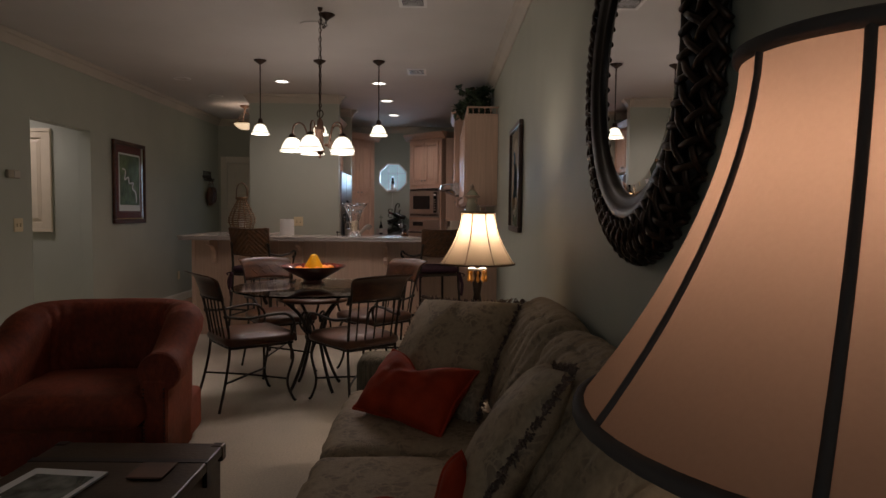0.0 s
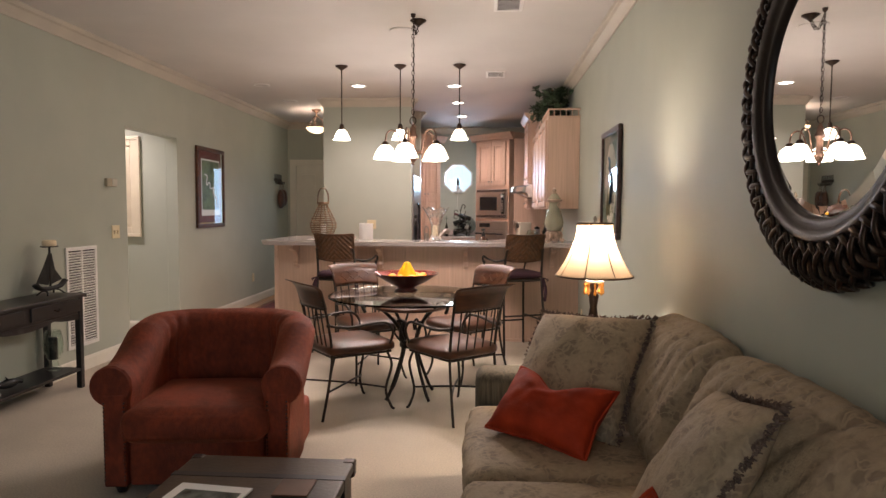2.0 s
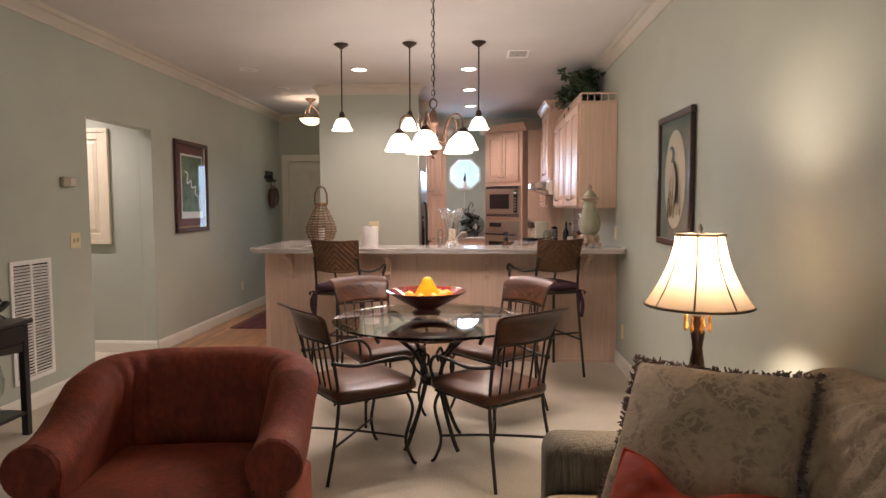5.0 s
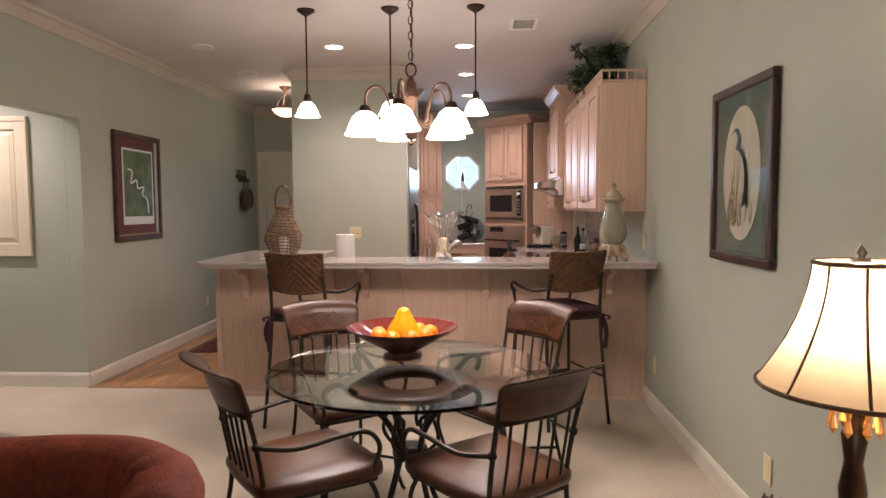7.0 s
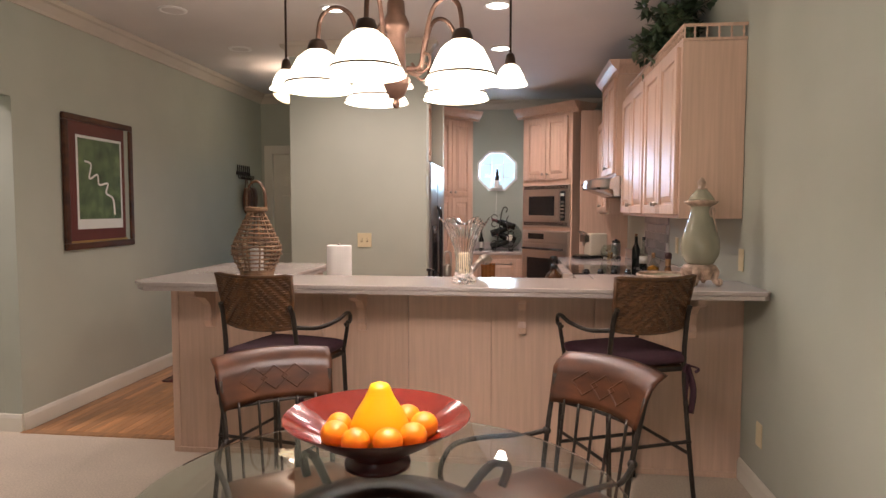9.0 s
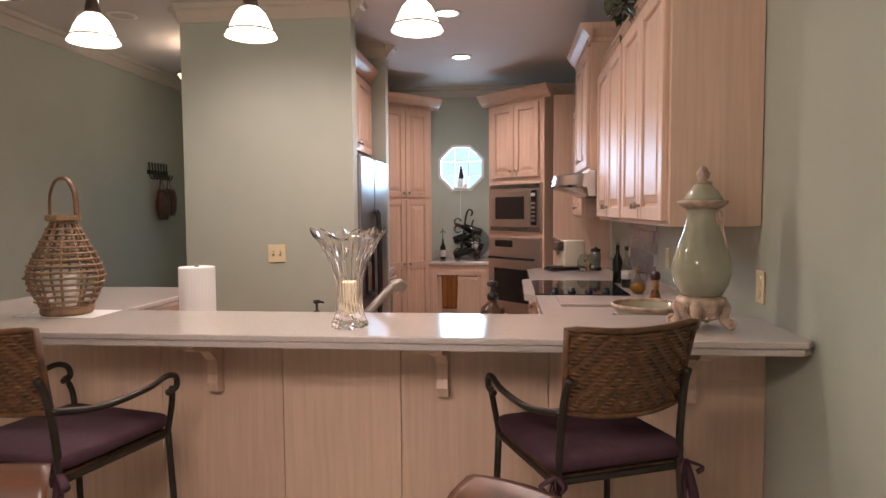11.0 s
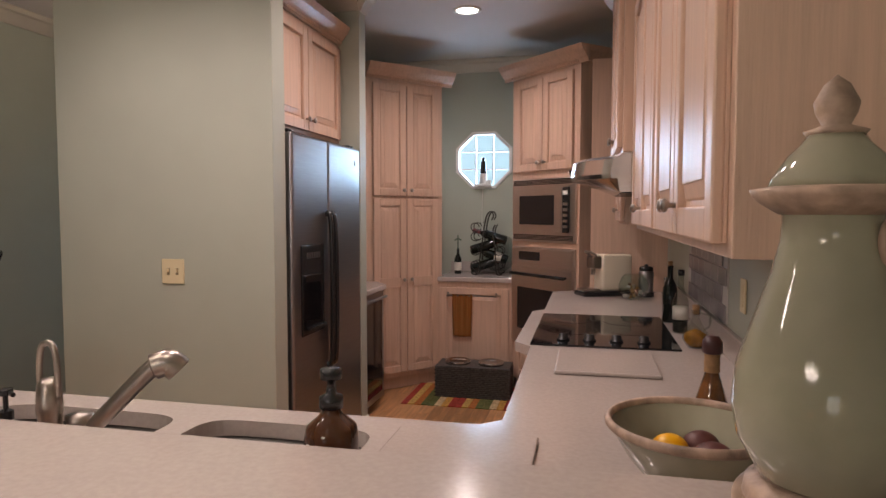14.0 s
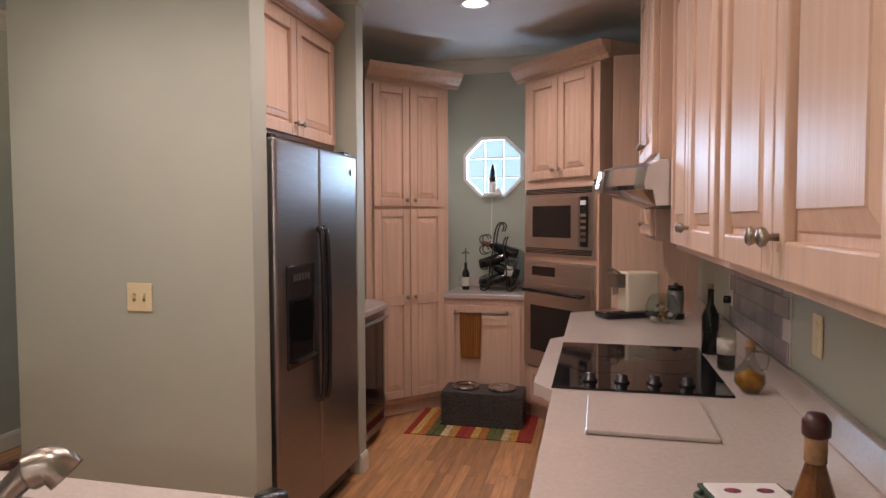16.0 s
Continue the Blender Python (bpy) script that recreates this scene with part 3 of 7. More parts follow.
def pair(w, z0, z1, low=True, kz=None, x0=0.0, edge=0.03):
    mid = x0 + w / 2
    k = kz if kz is not None else (z0 + 0.06 if low else z1 - 0.06)
    return [(x0 + edge, mid - 0.004, z0, z1, mid - 0.035, k), (mid + 0.004, x0 + w - edge, z0, z1, mid + 0.035, k)]


EAST = -90
UZ = 1.344
# wall cabinets on the east wall, from the bar end to the oven cabinet
for y1, w, end in ((8.345, 0.90, True), (9.248, 0.90, False)):
    c = cabinet(pose(-0.320, y1, UZ, 0, 0, EAST), w, 0.316, 0.91, pair(w, 0.02, 0.89), "pickled oak wall cabinet with two raised-panel doors")
    rail = bmesh.new()
    box(0, w, 0.0, 0.02, 0.912, 0.928, 0.003, bm=rail)
    box(0, w, 0.0, 0.018, 0.985, 1.0, 0.003, bm=rail)
    n = int(w / 0.05)
    for k in range(n + 1):
        join(rail, lathe([(0.006, 0.926), (0.004, 0.945), (0.008, 0.955), (0.004, 0.966), (0.006, 0.988)], 8, (0.01 + k * (w - 0.02) / n, 0.009, 0)))
    if end:
        box(w - 0.02, w, 0.02, 0.32, 0.912, 0.928, 0.003, bm=rail)
        box(w - 0.018, w, 0.02, 0.32, 0.985, 1.0, 0.003, bm=rail)
        for k in range(1, 6):
            join(rail, lathe([(0.006, 0.926), (0.004, 0.945), (0.008, 0.955), (0.004, 0.966), (0.006, 0.988)], 8, (w - 0.009, k * 0.06, 0)))
    part("gallery_rail", rail, OAK, c)
c = cabinet(pose(-0.38, 10.02, 1.66, 0, 0, EAST), 0.768, 0.377, 0.80, pair(0.768, 0.02, 0.78), "taller pickled oak cabinet over the range hood")
cab_crown(c, 0, 0.768, 0.80, 0.10, 0.37, 0.37)
c = cabinet(pose(-0.326, 10.78, UZ, 0, 0, EAST), 0.755, 0.322, 0.91, pair(0.755, 0.02, 0.89), "pickled oak wall cabinet beside the oven cabinet")

# oven cabinet across the corner
OV = pose(-1.10, 11.56, 0, 0, 0, -45)
OVW = 0.74
oven_cab = thing("oven_cabinet", OV, "tall diagonal pickled oak cabinet holding microwave and oven", "cabinet", "kitchen cabinets")
body = box(0, OVW, 0.0, 0.02, 0.10, 2.43, 0.002)
box(0.0, 0.02, 0.02, 0.36, 0.10, 2.43, bm=body)
box(OVW - 0.02, OVW, 0.02, 0.36, 0.10, 2.43, bm=body)
box(0.02, OVW - 0.02, 0.02, 0.36, 2.41, 2.43, bm=body)
part("body", body, OAK, oven_cab)
part("toe_kick", box(0.01, OVW - 0.01, 0.05, 0.07, 0, 0.10), OAK, oven_cab)
for d in pair(OVW, 1.72, 2.40, kz=1.78, edge=0.06):
    knob(d[4], d[5], raised_door(d[1] - d[0], d[3] - d[2], d[0], d[2], oven_cab))
raised_door(OVW - 0.12, 0.26, 0.06, 0.13, oven_cab, "drawer_front")
cab_crown(oven_cab, 0, OVW, 2.43, 0.11, 0.3, 0.3)
micro = thing("microwave_oven", OV @ Matrix.Translation((0.022, -0.001, 1.19)), "built-in stainless microwave with black control strip", "microwave")
w = OVW - 0.044
b = box(0, w, -0.018, 0.0, 0, 0.47, 0.004)
part("trim_frame", b, APPLIANCE, micro)
part("door", box(0.05, w - 0.13, -0.034, -0.018, 0.075, 0.40, 0.004), APPLIANCE, micro)
part("window", box(0.11, w - 0.20, -0.037, -0.033, 0.13, 0.345, 0.004), BLACK, micro, "dark glass window")
ctl = part("control_panel", box(w - 0.115, w - 0.055, -0.034, -0.018, 0.075, 0.40, 0.004), BLACK, micro)
part("display", box(w - 0.11, w - 0.06, -0.036, -0.0335, 0.345, 0.375), glowing("dim_display", (0.2, 0.5, 0.5), 0.1), ctl)
for i in range(5):
    part("button", box(w - 0.108, w - 0.062, -0.0355, -0.0338, 0.11 + i * 0.04, 0.13 + i * 0.04, 0.001), APPLIANCE, ctl)
for i in range(4):
    part("vent_slat", box(0.02, w - 0.02, -0.024, -0.017, 0.425 + i * 0.010, 0.431 + i * 0.010), BLACK, micro)
    part("vent_slat", box(0.02, w - 0.02, -0.024, -0.017, 0.018 + i * 0.010, 0.024 + i * 0.010), BLACK, micro)
oven = thing("wall_oven", OV @ Matrix.Translation((0.022, -0.001, 0.40)), "built-in stainless wall oven with bar handle", "oven")
part("frame", box(0, w, -0.016, 0, 0, 0.75, 0.004), APPLIANCE, oven)
part("control_panel", box(0.01, w - 0.01, -0.030, -0.016, 0.615, 0.74, 0.004), APPLIANCE, oven)
part("display", box(0.10, 0.34, -0.033, -0.029, 0.65, 0.715, 0.003), BLACK, oven)
dr = part("door", box(0.01, w - 0.01, -0.034, -0.016, 0.01, 0.60, 0.005), APPLIANCE, oven)
part("window", box(0.09, w - 0.09, -0.037, -0.033, 0.12, 0.44, 0.004), BLACK, dr, "dark glass window")
hd = tube([(0.05, -0.075, 0.545), (w - 0.05, -0.075, 0.545)], 0.012, 1, 10)
for hx in (0.07, w - 0.07):
    tube([(hx, -0.03, 0.545), (hx, -0.075, 0.545)], 0.009, 1, 8, hd)
part("handle", hd, BLACK, dr, "black bar handle", smooth=True)

# pantry across the other corner
PA = pose(-2.17, 11.14, 0, 0, 0, 47)
pantry = thing("pantry_cabinet", PA, "tall diagonal pickled oak pantry with four doors", "cabinet", "kitchen cabinets")
PW = 0.70
body = box(0, PW, 0.0, 0.02, 0.10, 2.43, 0.002)
box(PW - 0.02, PW, 0.02, 0.44, 0.10, 2.43, bm=body)
box(0, 0.02, 0.02, 0.30, 0.10, 2.43, bm=body)
box(0.02, PW - 0.02, 0.02, 0.3, 2.41, 2.43, bm=body)
part("body", body, OAK, pantry)
part("toe_kick", box(0.01, PW - 0.01, 0.05, 0.07, 0, 0.10), OAK, pantry)
for z0, z1, kz in ((1.54, 2.40, 1.585), (0.84, 1.52, 0.88), (0.14, 0.82, 0.77)):
    if z0 == 0.14:
        continue
    for d in pair(PW, z0 if z0 > 1 else 0.14, z1, kz=kz, edge=0.055):
        dr = raised_door(d[1] - d[0], d[3] - d[2], d[0], d[2], pantry)
        if z0 < 1:
            part("rail", box(d[0] + 0.056, d[1] - 0.056, -0.0245, -0.016, d[2] + 0.68, d[2] + 0.76, 0.004), OAK, dr)
        knob(d[4], d[5], dr)
cab_crown(pantry, 0, PW, 2.43, 0.11, None, 0.3)

# nook under the window
nook = cabinet(pose(-1.72, 11.60, 0), 0.62, 0.515, 0.845, [(0.03, 0.59, 0.12, 0.80, None, 0)], "pickled oak base cabinet under the window", "base_cabinet", 0.10)
bar = tube([(0.09, -0.06, 0.74), (0.5, -0.06, 0.74)], 0.006, 1, 8)
for hx in (0.10, 0.49):
    tube([(hx, -0.02, 0.75), (hx, -0.05, 0.765), (hx, -0.062, 0.74)], 0.006, 3, 8, bar)
part("towel_bar", bar, NICKEL, nook, "nickel over-door towel bar", smooth=True)
shell_top = lambda outline, z, name, label: tagged(part(name, prism(outline, z - 0.04, z, 0.008), TOP), label, "countertop")
shell_top([(-1.715, 11.575), (-1.105, 11.575), (-1.105, 12.115), (-1.715, 12.115)], 0.886, "worktop", "beige solid-surface top in the window nook")
tagged(part("backsplash_lip", box(-1.71, -1.11, 12.095, 12.117, 0.888, 0.975, 0.004), TOP), "beige backsplash lip below the window", "backsplash")

# wine cooler and small counter beside the pantry
shell_top([(-2.79, 10.362), (-1.96, 10.362), (-1.96, 10.98), (-2.10, 11.15), (-2.79, 11.15)], 0.886, "worktop", "short beige counter over the wine cooler")
cooler = thing("wine_cooler", pose(-2.0, 10.38, 0, 0, 0, 90), "black glass-door wine cooler under the counter", "wine cooler")
part("body", box(0, 0.60, 0.02, 0.58, 0.02, 0.842), BLACK, cooler)
dr = part("door", box(0.005, 0.595, -0.02, 0.018, 0.06, 0.84, 0.004), STEEL, cooler)
part("glass", box(0.05, 0.55, -0.024, -0.018, 0.11, 0.78, 0.003), COOKGLASS, dr, "dark tinted glass")
part("handle", tube([(0.03, -0.05, 0.80), (0.57, -0.05, 0.80)], 0.01, 1, 8), STEEL, dr, smooth=True)

# refrigerator
fridge = thing("refrigerator", pose(-1.91, 9.285, 0, 0, 0, 90), "stainless side-by-side refrigerator with black handles", "refrigerator")
part("body", box(0, 0.92, 0.03, 0.72, 0.03, 1.775, 0.006), BLACK, fridge)
part("base_grille", box(0.01, 0.91, 0.02, 0.06, 0.01, 0.10), BLACK, fridge)
for x0, x1 in ((0.0, 0.425), (0.431, 0.92)):
    d = box(x0, x1, -0.035, 0.025, 0.11, 1.79, 0.014, 3)
    dr = part("door", d, STEEL, fridge)
    hx = 0.40 if x0 == 0 else 0.455
    part("handle", tube([(hx, -0.03, 0.60), (hx, -0.060, 0.63), (hx, -0.068, 1.0), (hx, -0.060, 1.37), (hx, -0.03, 1.40)], 0.0135, 6, 10), BLACK, dr, "black curved handle", smooth=True)
    part("hinge_cap", box(x0 + (0.02 if x0 == 0 else 0.40), x0 + (0.08 if x0 == 0 else 0.47), 0.0, 0.08, 1.785, 1.81, 0.006), BLACK, fridge)
disp = part("dispenser", box(0.08, 0.35, -0.042, -0.033, 0.80, 1.25, 0.006), BLACK, fridge, "black water and ice dispenser")
part("dispenser_recess", box(0.105, 0.325, -0.046, -0.041, 0.83, 1.10, 0.01), COOKGLASS, disp)
part("tray", box(0.12, 0.31, -0.07, -0.04, 0.825, 0.84, 0.003), BLACK, disp)
for i in range(6):
    part("button", box(0.135 + i * 0.028, 0.153 + i * 0.028, -0.044, -0.0415, 1.18, 1.21), STEEL, disp)
part("badge", lathe([(0.016, 0), (0.016, 0.004)], 16, (0, 0, 0)), NICKEL, fridge).matrix_local = pose(0.84, -0.035, 1.70, 90, 0, 0)
over = cabinet(pose(-2.02, 9.255, 1.83, 0, 0, 90), 0.985, 0.6, 0.60, pair(0.985, 0.02, 0.57, kz=0.08), "pickled oak cabinet above the refrigerator")
cab_crown(over, 0, 0.985, 0.60, 0.10)

# base cabinets and worktops on the east side
for y1, w in ((8.98, 0.92), (9.92, 0.93), (10.82, 0.89)):
    cabinet(pose(-0.70, y1, 0, 0, 0, EAST), w, 0.69, 0.845, pair(w, 0.12, 0.66, kz=0.60) + [(0.03, w - 0.03, 0.68, 0.82, w / 2, 0.75)], "pickled oak base cabinet under the worktop", "base_cabinet", 0.10)
cabinet(pose(-2.40, 8.0, 0, 0, 0, 180) @ Matrix.Translation((-1.68, 0, 0)), 1.66, 0.50, 0.69, pair(0.83, 0.12, 0.66, kz=0.60) + pair(0.83, 0.12, 0.66, kz=0.60, x0=0.83), "pickled oak sink cabinet behind the bar", "base_cabinet", 0.10)
L_TOP = [(-2.455, 7.475), (-0.002, 7.475), (-0.002, 10.93), (-0.52, 10.93), (-0.74, 10.78), (-0.74, 9.98), (-0.80, 9.90), (-0.80, 9.08), (-0.73, 8.99), (-0.72, 8.08), (-0.77, 8.03), (-2.455, 8.03)]
SINKS = [(-2.06, -1.52), (-1.45, -1.00)]
HD = 0.165


def sink_loop(x0, x1, inset, z):
    hw = (x1 - x0) / 2
    out = []
    for j in range(32):
        a = 2 * math.pi * j / 32
        cx, sy = math.copysign(abs(math.cos(a)) ** 0.35, math.cos(a)), math.copysign(abs(math.sin(a)) ** 0.35, math.sin(a))
        out.append(((x0 + x1) / 2 + (hw - inset) * cx, 7.765 + (HD - inset) * sy, z))
    return out


worktop = bmesh.new()
edges = []
for loop in [[(x, y, 0.886) for x, y in L_TOP]] + [sink_loop(x0, x1, 0, 0.886) for x0, x1 in SINKS]:
    vs = [worktop.verts.new(p) for p in loop]
    edges += [worktop.edges.new((vs[k], vs[(k + 1) % len(vs)])) for k in range(len(vs))]
bmesh.ops.triangle_fill(worktop, use_beauty=True, use_dissolve=False, edges=edges)
for f in worktop.faces:
    if f.normal.z < 0:
        f.normal_flip()
ext = bmesh.ops.extrude_face_region(worktop, geom=worktop.faces[:])
bmesh.ops.translate(worktop, verts=[g for g in ext["geom"] if isinstance(g, bmesh.types.BMVert)], vec=(0, 0, -0.04))
bmesh.ops.recalc_face_normals(worktop, faces=worktop.faces)
tagged(part("kitchen_worktop", worktop, TOP), "beige solid-surface L-shaped worktop with sink", "countertop")
SINKSTEEL = material("dark_sink_steel", (0.11, 0.10, 0.095), 0.35, 0.95)
for x0, x1 in SINKS:
    s = thing("sink_bowl", pose(0, 0, 0), "stainless undermount sink bowl in the worktop", "sink", "double sink")
    b = bmesh.new()
    lev = [[b.verts.new(p) for p in sink_loop(x0, x1, i, z)] for i, z in ((-0.01, 0.845), (-0.004, 0.845), (0.008, 0.83), (0.015, 0.72), (0.04, 0.70))]
    for p, q in zip(lev, lev[1:]):
        for j in range(32):
            b.faces.new((p[j], p[(j + 1) % 32], q[(j + 1) % 32], q[j]))
    b.faces.new(lev[-1])
    bmesh.ops.recalc_face_normals(b, faces=b.faces)
    part("bowl", b, SINKSTEEL, s, smooth=True)
    part("drain", lathe([(0.04, 0.701), (0.042, 0.704), (0.03, 0.703), (0.0, 0.702)], 20, ((x0 + x1) / 2, 7.765, 0)), NICKEL, s)
tagged(part("backsplash_lip", box(-0.024, -0.002, 7.48, 10.93, 0.888, 0.985, 0.004), TOP), "beige backsplash lip along the wall", "backsplash")
tagged(part("tall_side_panel", box(-0.50, -0.002, 10.94, 10.965, 0.0, 2.43, 0.002), OAK), "tall pickled oak panel beside the oven cabinet", "panel")

# the bar
bar_wall = thing("breakfast_bar", pose(0, 0, 0), "pickled oak breakfast bar front with corbels", "bar counter")
BX0, BY = -3.09, 7.38
for x0, x1 in ((BX0, -2.22), (-2.22, -1.74), (-1.74, -1.29), (-1.29, -0.75), (-0.75, -0.0)):
    part("panel", box(x0 + 0.0015, x1 - 0.0015, BY, BY + 0.02, 0.0, 0.975, 0.0015), OAK, bar_wall)
part("core", box(BX0 + 0.02, -0.001, BY + 0.0205, BY + 0.085, 0, 0.975), OAK, bar_wall)
part("end_post", box(BX0 - 0.012, BX0 + 0.03, BY - 0.008, BY + 0.03, 0, 0.975, 0.004), OAK, bar_wall)
part("end_panel", box(BX0, BX0 + 0.0195, BY + 0.031, 8.16, 0, 0.975), OAK, bar_wall)
part("return_body", box(BX0 + 0.02, -2.46, BY + 0.086, 8.16, 0.0, 0.975), OAK, bar_wall)
part("base_strip", box(BX0, -0.016, BY - 0.01, BY - 0.0005, 0, 0.03, 0.002), OAK, bar_wall)
for x in (-2.86, -1.99, -1.13, -0.27):
    prof = [(0, 0), (0.235, 0), (0.235, -0.035), (0.205, -0.05), (0.12, -0.065), (0.062, -0.11), (0.05, -0.17), (0.062, -0.20), (0.045, -0.235), (0, -0.245)]
    part("corbel", extrude_profile(prof, (x - 0.02, BY, 0.972), (x + 0.02, BY, 0.972), out=(0, -1, 0)), OAK, bar_wall)
bt = bmesh.new()
for inset, z0, z1, soft in ((0.0, 0.9985, 1.02, 0.008), (0.008, 0.976, 0.998, 0.006)):
    o = inset
    tier = prism([(-3.05 + o, 7.0 + o), (-0.03 - o, 7.0 + o), (-0.005, 7.03 + o), (-0.005, 7.47 - o), (-2.42 - o, 7.47 - o), (-2.42 - o, 8.22 - o), (-3.13 + o, 8.22 - o), (-3.13 + o, 7.08 + o)], z0, z1)
    bmesh.ops.bevel(tier, geom=[e for e in tier.edges if abs(e.verts[0].co.z - e.verts[1].co.z) < 1e-4], offset=soft, segments=3, profile=0.7, affect="EDGES")
    join(bt, tier)
tagged(part("bar_counter", bt, TOP), "beige solid-surface bar top with rounded edge", "countertop")

# cooktop, hood
cook = thing("cooktop", pose(-0.45, 9.405, 0.886), "black glass electric cooktop with four knobs", "cooktop")
part("glass", box(-0.285, 0.285, -0.39, 0.39, 0.0, 0.008, 0.003), COOKGLASS, cook)
for k in range(4):
    part("knob", lathe([(0.026, 0.008), (0.026, 0.014), (0.02, 0.017), (0.018, 0.034), (0, 0.036)], 16, (-0.16 + 0.105 * k, -0.29, 0)), BLACK, cook, smooth=True)
for bx, by, r in ((-0.13, 0.2, 0.09), (0.12, 0.2, 0.11), (-0.13, -0.06, 0.11), (0.12, -0.06, 0.08)):
    ring = bmesh.new()
    join(ring, lathe([(r, 0.0084), (r - 0.003, 0.0087)], 32, (bx, by, 0)))
    part("burner_ring", ring, COOKGLASS, cook)
hood = thing("range_hood", pose(-0.02, 9.635, 1.495), "stainless range hood under the tall cabinet", "range hood")
canopy = bmesh.new()
rings = []
for k in range(25):
    v = k / 12 - 1
    reach = 0.41 + 0.17 * (1 - abs(v) ** 2.6)
    sec = ((0.0, 0.163), (0.36, 0.163), (reach - 0.035, 0.150), (reach - 0.012, 0.138), (reach, 0.075), (reach - 0.006, 0.058), (reach - 0.03, 0.056), (0.37, 0.0), (0.0, 0.0))
    rings.append([canopy.verts.new((-o, v * 0.378, z)) for o, z in sec])
for p, q in zip(rings, rings[1:]):
    for k in range(9):
        canopy.faces.new((p[k], p[(k + 1) % 9], q[(k + 1) % 9], q[k]))
canopy.faces.new(rings[0])
canopy.faces.new(rings[-1][::-1])
bmesh.ops.recalc_face_normals(canopy, faces=canopy.faces)
part("canopy", canopy, material("polished_steel", (0.62, 0.61, 0.61), 0.20, 1.0, vary=0.08, scale=10, stretch=(1, 30, 1)), hood)
part("filter", box(-0.36, -0.05, -0.34, 0.34, -0.004, 0.0), BLACK, hood)
for v in (-0.09, 0.0, 0.09):
    part("switch", lathe([(0.008, 0), (0.008, 0.006), (0, 0.007)], 10), BLACK, hood).matrix_local = pose(-0.578, v, 0.105, 0, -90, 0)

board = tagged(part("cutting_board", box(-0.617, -0.285, 8.57, 8.92, 0.8875, 0.9, 0.004), TOP), "thin beige cutting board on the worktop", "cutting board")
tagged(part("cutting_board", box(-0.95, -0.62, 7.56, 7.94, 0.8875, 0.898, 0.004), TOP), "beige board lying beside the sink", "cutting board")

